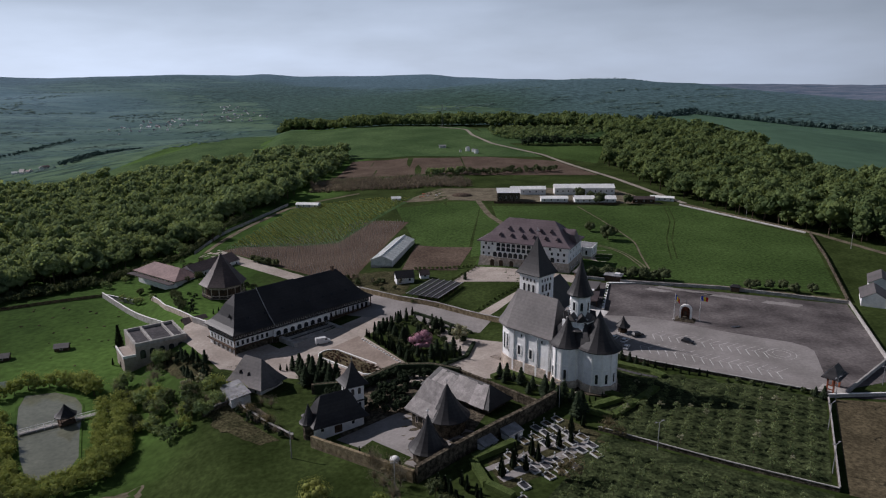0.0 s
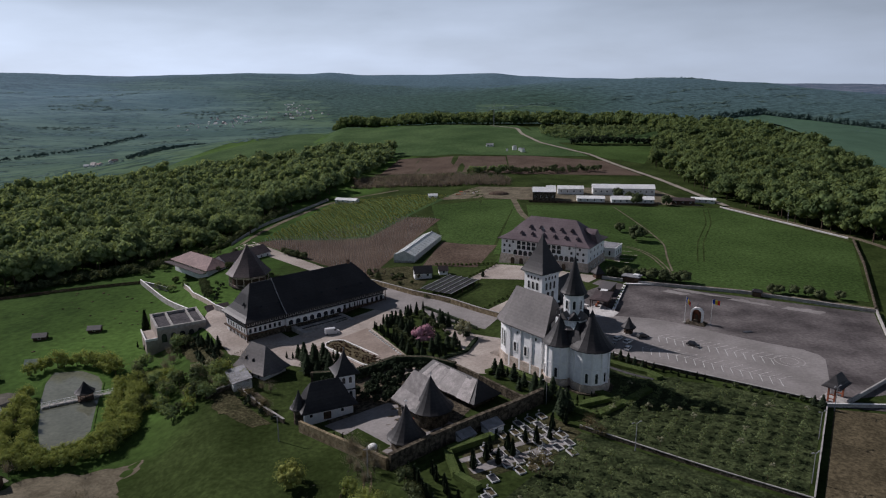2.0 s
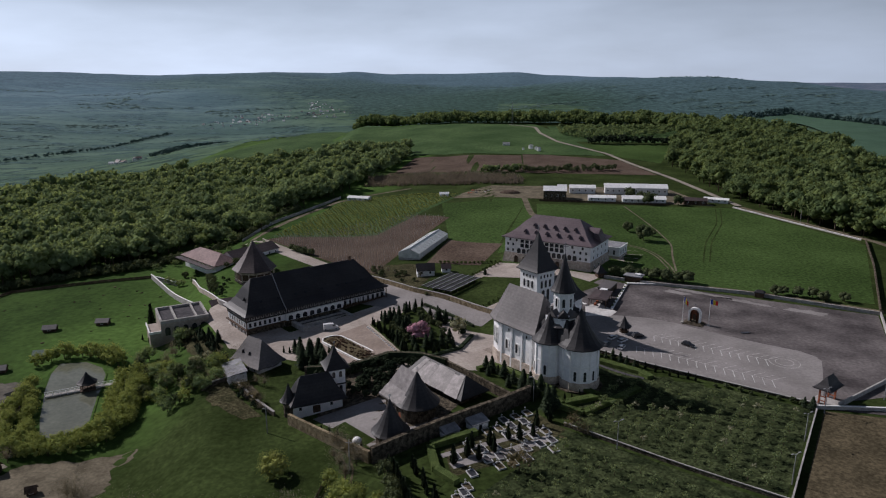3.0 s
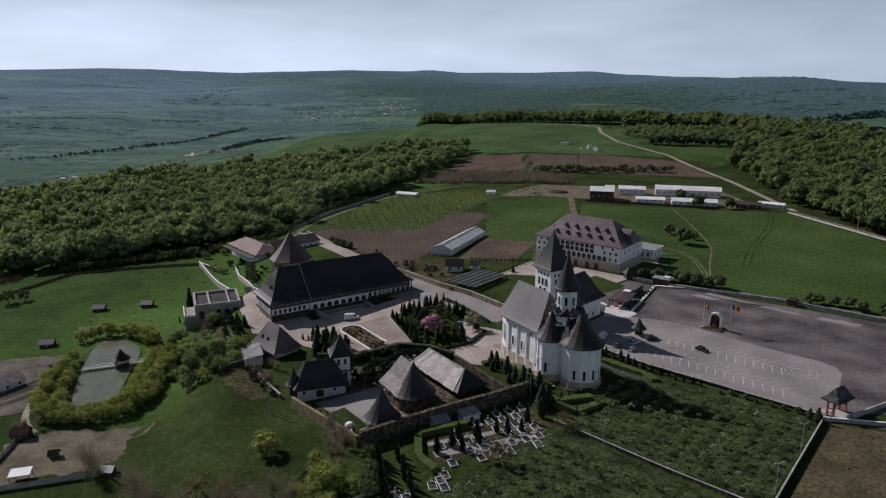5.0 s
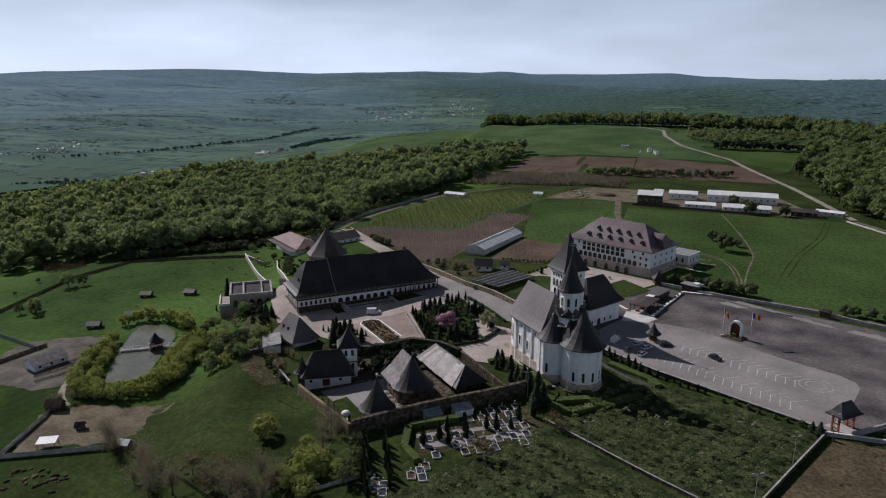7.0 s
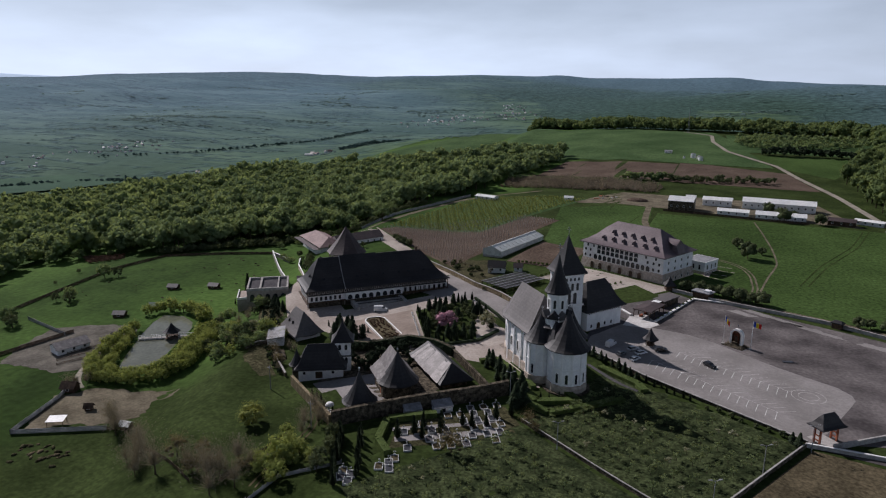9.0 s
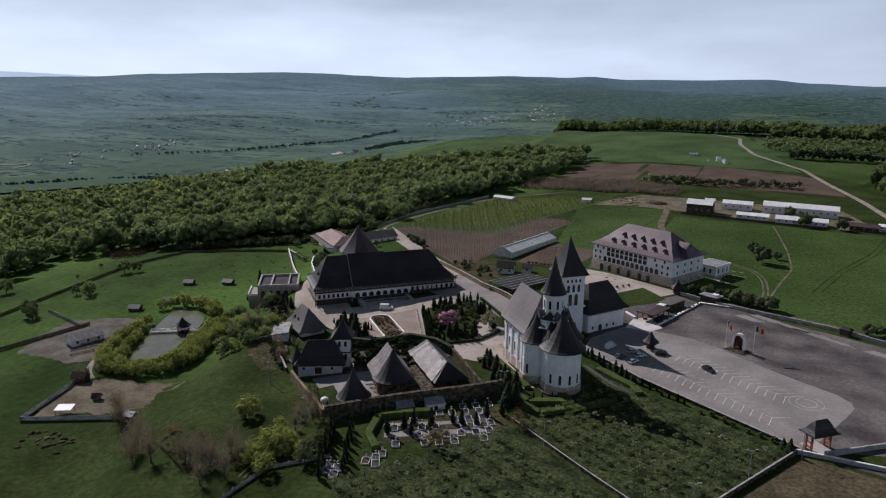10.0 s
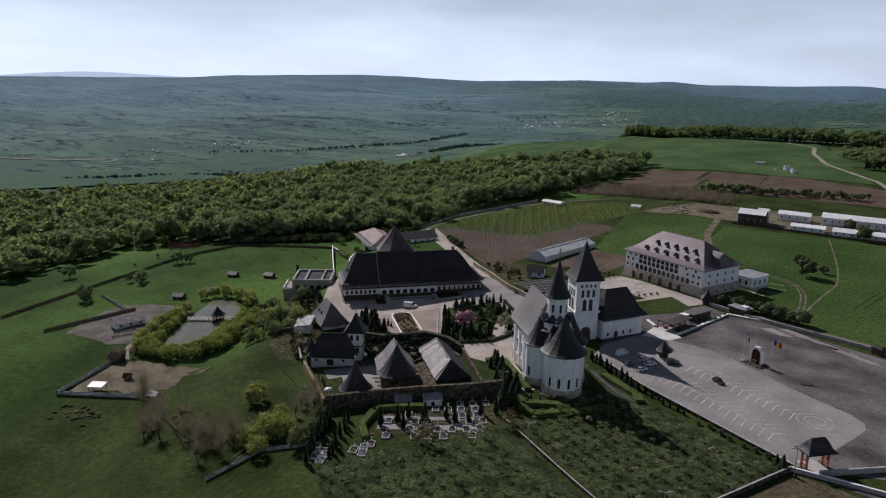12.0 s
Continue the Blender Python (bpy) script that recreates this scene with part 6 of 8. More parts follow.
gloom.row((-24, 184), (-12, 195), 9, 1.3, 1.5)
gloom.row((-21, 180), (-8, 192), 8, 1.1, 1.5)
gloom.row((-17, 178), (-6, 187), 7, 1.0, 1.0)
# by the church
for (x, y, s) in ((16.5, 198.5, 0.62), (18.5, 196.5, 0.72), (20.5, 195, 0.55), (22.5, 192.5, 0.8), (17.5, 194.0, 0.6), (25.5, 188.5, 0.75), (28.5, 184.5, 0.95), (30.5, 182.5, 0.9), (33.5, 181, 0.95), (28, 180.5, 0.7), (35.5, 178.5, 0.8), (31, 178, 0.7), (24, 186, 0.6)):
    fir.at(x, y, s * 0.85)
for (x, y, s) in ((35.4, 170.0, 1.0), (36.8, 172.0, 0.8), (31.5, 179.0, 0.85), (28.5, 183.5, 0.8)):
    fir.at(x, y, s)
hedge("hedge", [(14, 197), (18.5, 201), (31, 189), (36.5, 183)], 1.8, 1.2, HEDGE, "clipped green box hedge beside the church")
hedge("hedge", [(33.5, 181), (40, 174.5), (50, 180), (46, 184)], 2.2, 1.3, HEDGE, "clipped green box hedge round the church lawn")
hedge("hedge", [(36.5, 173.5), (45, 169.5), (62, 186.5)], 2.0, 1.2, HEDGE, "clipped green box hedge of the lower bed")
hedge("hedge", [(51, 206.5), (64, 198.5), (66.5, 194.5)], 2.4, 1.1, HEDGE, "clipped green hedge below the car park")
# Dark asphalt tone imitates the church's shadow over the path.
ribbon("path", [(43, 211.4), (44.5, 210), (51.7, 203.4), (58.1, 198.0), (64.6, 194.6)], 1.3, ASPHALTD, 0.08, "narrow garden path, church shade in its grey", "path", 2.0)
cyp.row((64, 202.2), (79, 193.2), 8, 0.5, 0.4)
fir.row((43.5, 215.2), (63, 202.6), 10, 0.4, 0.4)
shrub.row((84, 190), (105, 179.5), 8, 0.55, 0.6)
fir.at(104.5, 178.8, 0.45), fir.at(106.0, 177.2, 0.5)
cyp.row((40.5, 177.5), (44.5, 181), 3, 0.4, 0.3)
# orchards
patch("lawn", [(41, 163.8), (85.6, 135.2), (106.6, 177.2), (54, 206.5)], ORCHARD, 0.05, 3, label="long grass of the upper orchard", category="orchard grass")
patch("lawn", [(11, 118), (62, 84), (84.5, 132.3), (40, 160.8)], ORCHARD, 0.05, 3, label="long grass of the lower orchard", category="orchard grass")
rnd = random.Random(12)
for j in range(11):
    for i in range(12):
        a, b = (i + 0.5 + rnd.uniform(-0.1, 0.1)) / 12, (j + 0.5 + rnd.uniform(-0.2, 0.2)) / 11
        x = (42.5 * (1 - a) + 84 * a) * (1 - b) + (57 * (1 - a) + 103.5 * a) * b
        y = (163.5 * (1 - a) + 137 * a) * (1 - b) + (194 * (1 - a) + 175 * a) * b
        (bloom if rnd.random() < 0.11 else fruit).at(x, y, rnd.uniform(0.75, 1.15))
for j in range(12):
    for i in range(13):
        a, b = (i + 0.5 + rnd.uniform(-0.1, 0.1)) / 13, (j + 0.5 + rnd.uniform(-0.2, 0.2)) / 12
        x = (12 * (1 - a) + 58 * a) * (1 - b) + (38 * (1 - a) + 83 * a) * b
        y = (117 * (1 - a) + 88 * a) * (1 - b) + (154 * (1 - a) + 129 * a) * b
        (bloom if rnd.random() < 0.1 else fruit).at(x, y, rnd.uniform(0.75, 1.1))
# pond and thicket
for line, gap, size in (([(-127, 164), (-120, 156.5), (-110, 153.5), (-100, 157), (-93, 164), (-91.5, 173), (-96, 184), (-100, 194), (-105, 204)], 2.9, 0.84),
                        ([(-122, 168), (-116, 160), (-109, 158.3), (-101.5, 162), (-99, 169), (-101.5, 178), (-105, 187), (-109, 197), (-113, 206)], 2.9, 0.78),
                        ([(-96.5, 166), (-95.5, 175), (-99.5, 186), (-104, 197), (-109, 208)], 3.2, 0.92),
                        ([(-128, 168), (-133, 176), (-137, 186), (-141, 196)], 3.0, 0.9), ([(-125, 172), (-130, 181), (-134.5, 189)], 2.8, 0.75),
                        ([(-151, 213), (-147, 219), (-137, 221.5), (-127, 219), (-118, 213)], 3.6, 1.15)):
    for a, b in zip(line, line[1:]):
        n = max(1, round(math.dist(a, b) / gap))
        for i in range(n):
            f = i / n
            willow.at(a[0] + (b[0] - a[0]) * f + rnd.uniform(-0.8, 0.8), a[1] + (b[1] - a[1]) * f + rnd.uniform(-0.8, 0.8), size, 0.2)
for i in range(110):
    f, w = rnd.random() * 0.86, rnd.uniform(-1, 1)
    x, y = -66 - 54 * f + 13 * w, 188 + 44 * f + 13 * w
    if inside([(-127, 164), (-110, 153), (-93, 164), (-98, 190), (-108, 208), (-124, 222), (-150, 222), (-142, 196)], x, y) or x > -66 and y > 198 or y > 206 and x > -100:
        continue
    (willow if i % 5 == 0 else bare if i % 3 == 2 else thicket if i % 2 else dusk).at(x, y, rnd.uniform(0.55, 1.05))
for (x, y, s) in ((-84, 203, 1.0), (-80, 205, 0.85)):
    pale.at(x, y, s)
bare.row((-72, 192), (-52, 186), 6, 0.7, 2.0)
fir.row((-104, 236), (-86, 222), 8, 0.55, 2.0)
fir.row((-90, 216), (-74, 204), 6, 0.5, 2.0)
gloom.row((-100, 232), (-76, 206), 10, 0.9, 3.0)
dusk.row((-112, 277), (-122, 296), 6, 0.75, 1.5)
gloom.row((-108, 275), (-116, 296), 6, 0.7, 2.0)
cyp.row((-98, 272), (-88, 284), 6, 0.5, 0.8)
blot("garden_bed", [(-106, 241), (-92, 230), (-80, 217), (-79, 210), (-92, 215), (-104, 230)], DRYGRASS, 0.07, "planted garden bank below the lane", "garden", 1.0)
cyp.row((-104, 238), (-80, 214), 12, 0.5, 1.0)
bare.row((-66, 192), (-48, 172), 7, 0.6, 2.0)
gloom.row((-62, 184), (-46, 171), 6, 0.8, 1.5)
cyp.row((-126, 240), (-119, 236), 3, 0.5, 0.5)
cyp.row((-108, 232), (-84, 222), 8, 0.5, 0.8)
cyp.at(-129.5, 253, 2.3, 0)
dusk.row((-92, 304), (-72, 290), 7, 0.6, 1.5)
shrub.row((-88, 297), (-72, 284), 9, 1.1, 1.5)
# meadow and slope before the wall
spring.at(-30.5, 138.0, 1.15, 0)
bare.row((-16, 150), (-11, 143), 3, 0.9, 1.0)
bare.row((-28, 118), (-18, 108), 4, 1.2, 2.5)
bare.row((-58, 123), (-38, 108), 5, 1.35, 2.5)
bare.row((-66, 128), (-48, 113), 4, 1.1, 2.0)
bare.row((-30, 112), (-14, 112), 5, 1.2, 2.0)
budding.row((-26, 114), (-14, 117), 3, 1.1, 1.5)
willow.row((-13, 119), (-6, 114), 3, 0.95, 1.5)
bare.row((-22, 122), (-14, 118), 3, 1.1, 1.5)
willow.row((-14, 133), (-6, 128), 3, 0.8, 1.5)
bare.row((-20, 150), (-13, 136), 4, 0.9, 1.5)
willow.row((-10, 121), (-2, 125), 4, 0.75, 1.2)
willow.at(-9.5, 124.0, 1.25, 0)
dusk.row((-3, 136), (3, 122), 5, 0.7, 1.0)
cyp.row((-2, 139.5), (9, 119), 11, 0.95, 0.6)
cyp.row((3.5, 141), (12.5, 123), 8, 0.8, 0.5)
for (x, y, s) in ((28.4, 141.6, 1.6), (42.0, 161.0, 1.0), (44.5, 159.0, 0.7), (-38, 118, 1.3), (-27, 112, 1.2), (-32, 121, 1.0), (-14, 146, 1.0), (-58, 183, 1.0), (-51, 176, 0.9)):
    budding.at(x, y, s, 0.1)
bare.row((-118, 146), (-113, 150), 3, 0.8, 1.0)
bare.row((-84, 136), (-74, 130), 4, 1.25, 1.0)
# along the fields
field.row((67, 302), (98, 293), 13, 0.85, 1.2)
field.row((128, 281), (152, 275), 6, 0.75, 2.0)
field.at(89.6, 371, 1.5, 0), field.at(84, 392, 1.0, 0), field.at(96, 382, 0.7, 0)
field.row((-104, 356), (-90, 346), 7, 0.6, 1.0)
dusk.row((-126, 320), (-112, 330), 6, 0.6, 2.0)
thicket.row((-160, 315), (-140, 308), 5, 0.6, 2.5)
blot("dry_ground", [(-58, 314), (-38, 297), (-20, 281), (-16, 300), (-22, 320), (-48, 324)], DRYGRASS, 0.05, "rough dry ground behind the residence", "ground", 2.0)
shrub.row((-50, 316), (-24, 295), 14, 0.8, 4.0)
bare.row((-44, 312), (-24, 300), 5, 0.5, 3.0)
shrub.row((-14, 272), (2, 264), 8, 0.6, 1.2)
field.row((112, 488), (96, 500), 3, 1.1, 3.0), field.at(108, 477, 1.4, 0), field.at(128, 476, 1.2, 0)
ball.row((3, 302), (14.5, 321), 9, 1.2, 0.1, 0.05)
ball.row((11, 258.5), (40, 299), 17, 1.0, 0.1, 0.05)
ball.row((-15, 322.0), (12, 322), 14, 1.2, 0.1, 0.05)
fir.at(8.5, 303, 0.5)
for (x, y, s) in ((-264, 207, 1.3), (-300, 291, 1.3), (-284, 302, 0.8), (-232, 255, 1.3), (-226, 259, 0.9), (-212, 219, 1.1), (-206, 214, 0.9), (-216, 214, 0.8), (-204, 183, 1.2), (-209, 186, 1.0), (-198, 180, 0.9), (-262, 262, 0.5), (-252, 240, 0.4)):
    (thicket if s > 1 else dusk).at(x, y, s)
for (x, y, s) in ((-143, 408, 2.3), (-150, 421, 1.7), (-147, 432, 1.3), (-158, 398, 1.3)):
    thicket.at(x, y, s)
shrub.row((-186, 346), (-150, 398), 12, 1.3, 5.0)
shrub.row((-150, 330), (-132, 356), 9, 1.2, 4.0)
thicket.row((-176, 336), (-150, 372), 7, 0.55, 4.0)
# hedgerows and scrub of the far fields
for dx in (0, 1.9):
    ribbon("track", [(73 + dx, 361.5 + dx), (81 + dx, 358 + dx * 0.5), (87.5 + dx, 350.4), (91.4 + dx, 337.8), (93.3 + dx, 317), (92 + dx, 300)], 0.75, DIRT, 0.09, "curved wheel rut across the field", "path", 3.0)
ribbon("track", [(90.9, 468), (96, 435), (101, 397), (103.4, 364.5), (98.7, 336), (96, 312)], 0.9, DIRT, 0.095, "thin trodden path across the field", "path")
ribbon("track", [(150, 466), (140, 420), (122, 370), (112, 330)], 0.8, GRASS, 0.08, "pressed wheel track in the crop", "path")
ribbon("track", [(153, 466), (143, 420), (125, 370), (115, 330)], 0.8, GRASS, 0.08, "pressed wheel track in the crop", "path")
wood("scrub", [(-122, 618), (-114, 566), (-60, 556), (20, 550), (22, 590), (-30, 604)], 3.7, 2.8, [twig_crown(1.0, 44, q, 0.05) for q in (91, 92, 93)], TWIGD, "brown leafless scrub and young trees", -1.0, False, 31)
wood("hedgerow", [(20, 612), (100, 628), (104, 646), (60, 642), (18, 630)], 5.0, 2.4, LOW, LEAFD, "hedgerow of dark bushes between fields", 0.1, False, 32)
wood("hedgerow", [(-20, 612), (18, 616), (16, 634), (-18, 628)], 5.0, 2.6, MID, LEAF, "bright green bushes between fields", 0.1, False, 33)
wood("hedgerow", [(92, 824), (194, 822), (196, 834), (94, 838)], 5.0, 3.6, LOW, CONIFER, "dark hedge across the hilltop", 0.2, False, 34)
wood("young_wood", [(60, 900), (95, 860), (190, 900), (230, 975), (120, 1005), (60, 985)], 7.0, 3.0, LOW, LEAF, "pale green young plantation on the hilltop", 0.1, False, 35)


def drifts(name, n, size, label, seed, angle, dist, material):
    """Scrub, hedges and copses over the valleys, in drifts along the slopes."""
    r = np.random.default_rng(seed)
    bm = bmesh.new()
    bmesh.ops.create_icosphere(bm, subdivisions=1, radius=1.0)
    bmesh.ops.delete(bm, geom=[v for v in bm.verts if v.co.z < -0.35], context="VERTS")
    base = np.array([v.co[:] for v in bm.verts])
    bm.verts.index_update()
    faces = np.array([[v.index for v in f.verts] for f in bm.faces])
    bm.free()
    V, T, k = [], [], 0
    while len(V) < n:
        a, d = radians(r.uniform(*angle)), math.sqrt(r.uniform(dist[0] ** 2, dist[1] ** 2))
        x, y = 60 + d * math.sin(a), d * math.cos(a)
        if (-340 < x < 480 and y < 1260) or inside(WOOD_W, x, y) or inside(WOOD_E, x, y):
            continue
        u, w = x * 0.88 + y * 0.47, y * 0.88 - x * 0.47
        mask = noise.noise((u / 420, w / 90, seed)) + 0.6 * noise.noise((u / 120, w / 40, seed + 3))
        if mask < 0.42:
            continue
        s = size * r.uniform(0.45, 1.15)
        v = base * (1 + 0.18 * r.standard_normal((len(base), 1))) * np.array([s * 1.25, s * 1.25, s * r.uniform(0.45, 0.7)])
        V.append(v + np.array([x, y, ground_z(x, y) - 0.1 * s])), T.append(faces + k)
        k += len(base)
    ob = thing(name, Matrix.Identity(4), label, "woodland", "", "stuff")
    part("crowns", fast_mesh("crowns", np.concatenate(V), np.concatenate(T), material), None, ob)


wood("tree_line", [(505, 1862), (520, 1890), (700, 1985), (1270, 1170), (1245, 1158), (695, 1958)], 9.0, 7.0, LOW, LEAF_HAZED, "dark line of trees along the far field", -0.2, False, 36)
drifts("hedges_and_copses", 4200, 4.6, "hedges, scrub and copses over the valley pastures", 41, (-75, 52), (720, 2300), LEAF_HAZED)
drifts("hedges_and_copses", 3000, 6.0, "woods and copses on the far slopes", 42, (-75, 52), (1800, 3600), LEAF_HAZED)


hedge("ivy", [(-41, 195), (-27, 195.5), (-16, 204.5), (-5, 203), (4, 198)], 1.7, 3.3, CONIFER, "dark ivy over the old court wall")
# ---- things of the car park ----
def bay_lines():
    ob = thing("bay_markings", pose(0, 0, 1.2), "white painted herringbone parking bay lines", "road marking", "", "structure")
    for a, b, n in (((72.6, 227.8), (104.3, 211.0), 13), ((65.3, 217.1), (101.4, 195.4), 15)):
        part("spine_line", Shape().bar((*a, 0.085), (*b, 0.085), 0.13, 0.016), WORN, ob, "worn pale spine line")
        for i in range(n + 1):
            x, y = a[0] + (b[0] - a[0]) * i / n, a[1] + (b[1] - a[1]) * i / n
            part("bay_line", Shape().bar((x, y, 0.085), (x - 0.6, y - 4.9, 0.085), 0.16, 0.02), PAINT, ob)
            part("worn_bay_line", Shape().bar((x, y, 0.08), (x + 4.6, y + 2.6, 0.08), 0.17, 0.02), WORN, ob, "worn pale bay line")
    for r in (2.6, 4.4):
        part("turning_circle", Shape().rings([ring(109.6, 209.6, r, 0.07, 32), ring(109.6, 209.6, r, 0.085, 32), ring(109.6, 209.6, r + 0.16, 0.085, 32), ring(109.6, 209.6, r + 0.16, 0.07, 32)], False), WORN, ob, "worn pale turning circle")
    return ob


def shrine():
    ob = thing("altar_shrine", pose(89.2, 242.6, 1.25, 0, 0, -27) @ Matrix.Scale(0.86, 4), "white arched open-air altar on stone steps", "shrine")
    for i in range(4):
        part("step", Shape().box(-4.2 + i * 0.45, 4.2 - i * 0.45, -3.4 + i * 0.45, 2.4 - i * 0.2, i * 0.2, (i + 1) * 0.2), STONE, ob, "brown stone step")
    part("niche", arch_mesh("niche", 3.6, 5.4, -1.4, WOODR), None, ob, "reddish brown painted niche", pose(0, -0.35, 0.8))
    part("surround", arch_frame("surround", 3.7, 5.45, 0.75, 1.6, TRIMW, sill=False), None, ob, "thick white arch", pose(0, 0.8, 0.8))
    part("inner_arch", arch_frame("inner_arch", 2.5, 4.7, 0.16, 0.2, STONE, sill=False), None, ob, m=pose(0, -0.35, 0.8))
    part("icon", arch_mesh("icon", 1.3, 2.6, 0.12, WOODD), None, ob, "dark panel", pose(0, -0.5, 1.6))
    part("table", Shape().box(-0.9, 0.9, -1.6, -0.8, 0.8, 1.8), STONE, ob, "stone altar table")
    part("cross", cross_shape(1.9, 1.1, 0.14), METALG, ob, "metal cross", pose(0, 0, 6.9))
    return ob


def flag(x, y, turn, droop):
    ob = thing("flagpole", pose(x, y, 1.2), "white flagpole with blue yellow red flag", "flagpole", "flagpoles at the altar")
    part("foot", Shape().box(-0.5, 0.5, -0.5, 0.5, 0, 0.35), CONCRETE, ob)
    part("pole", Shape().rings([ring(0, 0, 0.09, 0, 8), ring(0, 0, 0.05, 10.2, 8)]), METALW, ob)
    for k, m in enumerate((BLUE, YELLOW, RED)):
        v, f = [], []
        for i in range(4):
            for j in range(5):
                u = (k + i / 3) * 0.85
                v.append((0.06 + u * math.cos(droop), 0.16 * math.sin(u * 3.2 + j * 0.4), 10.0 - j * 0.42 - u * math.sin(droop) - 0.05 * math.sin(u * 5)))
        f = [(i * 5 + j, i * 5 + j + 1, (i + 1) * 5 + j + 1, (i + 1) * 5 + j) for i in range(3) for j in range(4)]
        part("cloth", mesh_of("cloth", v, f, m, True), None, ob, ("blue", "yellow", "red")[k] + " cloth stripe", pose(0, 0, 0, 0, 0, turn))
    return ob


def car_things():
    def car(name, paint, label, L=4.3, W=1.75, H=1.45, van=False):
        ob = thing(name, Matrix.Identity(4), label, "van" if van else "car", "parked cars")
        x = L / 2
        belt = H * 0.6 if van else 0.92
        low = [(-x, 0.3), (-x - 0.02, 0.6), (-x + 0.05, belt), (x - (1.0 if van else 0.35), belt), (x - 0.08, belt * 0.82), (x, 0.6), (x - 0.03, 0.3)]
        part("body", Shape().rings([[(px, q * W / 2, pz - (0.04 if abs(q) > 0.9 else 0)) for px, pz in low] for q in (-1, -0.88, 0.88, 1)], True, True), paint, ob)
        a0, a1, b0, b1 = (-x + 0.06, x - 1.0, -x + 0.16, x - 1.75) if van else (-x + 0.12, x - 1.15, -x + 0.75, x - 2.0)
        w0, w1 = W * 0.47, W * 0.4
        box8 = lambda za, zb, k: [[(a0 + (b0 - a0) * f, -w, z), (a1 + (b1 - a1) * f, -w, z), (a1 + (b1 - a1) * f, w, z), (a0 + (b0 - a0) * f, w, z)] for z, f, w in ((za, (za - belt) / (H - belt), (w0 + (w1 - w0) * (za - belt) / (H - belt)) * k), (zb, (zb - belt) / (H - belt), (w0 + (w1 - w0) * (zb - belt) / (H - belt)) * k))]
        part("cabin", Shape().rings(box8(belt - 0.01, H - 0.06, 1.0), True, True), GLASS if not van else paint, ob, "" if van else "dark glazed cabin")
        part("roof_panel", Shape().rings([[(b0 - 0.05, -w1, z), (b1 + 0.08, -w1, z), (b1 + 0.08, w1, z), (b0 - 0.05, w1, z)] for z in (H - 0.07, H)], True, True), paint, ob)
        for q in (-1, 1):
            part("headlight", Shape().box(x - 0.16, x + 0.01, q * W * 0.36 - 0.16, q * W * 0.36 + 0.16, 0.55, 0.72), MARBLE, ob)
            if van:
                part("side_window", Shape().box(x - 2.1, x - 1.35, q * W * 0.46 - 0.04, q * W * 0.46 + 0.04, belt + 0.1, H - 0.4), GLASS, ob)
        if van:
            part("windscreen", Shape().add([(b1 + 0.1, -w1, H - 0.1), (b1 + 0.1, w1, H - 0.1), (a1 + 0.06, w0, belt + 0.08), (a1 + 0.06, -w0, belt + 0.08)], [(0, 3, 2, 1)]), GLASS, ob)
        for px in (-x + 0.8, x - 0.8):
            for s in (-1, 1):
                w = part("wheel", Shape().rings([ring(0, 0, 0.33, -0.1, 12), ring(0, 0, 0.33, 0.1, 12)], True, True), RUBBER, ob, m=pose(px, s * (W / 2 - 0.1), 0.33, 90))
                part("rim", Shape().rings([ring(0, 0, 0.19, -0.115, 8), ring(0, 0, 0.19, 0.115, 8)], True, True), METALG, w)
        return ob
    spots = ((car("van", CARW, "white delivery van parked in shade", 5.2, 1.95, 2.3, True), 50.7, 223.9, 73), (car("car", CARG, "grey hatchback parked on paving"), 55.5, 217.5, 66),
             (car("car", CARW, "white saloon parked on paving"), 58.2, 223.5, 49), (car("car", CARW, "white hatchback parked on paving"), 60.2, 215.0, 64), (car("car", CARW, "white estate car parked on paving"), 61.2, 221.0, 49),
             (car("car", CARK, "black off-road car beside the kiosk", 4.7, 1.9, 1.8), 66.9, 226.1, 24), (car("car", CARK, "black car parked alone on the bays", 4.5, 1.85, 1.6), 82.4, 219.8, -40))
    for ob, x, y, a in spots:
        ob.matrix_basis = pose(x, y, 1.27, 0, 0, a) @ Matrix.Scale(0.92, 4)
    v = car("van", CARW, "white panel van before the residence", 5.6, 2.0, 2.4, True)
    v.matrix_basis = pose(-45.7, 236.0, ground_z(-45.7, 236) + 0.06, 0, 0, 25)


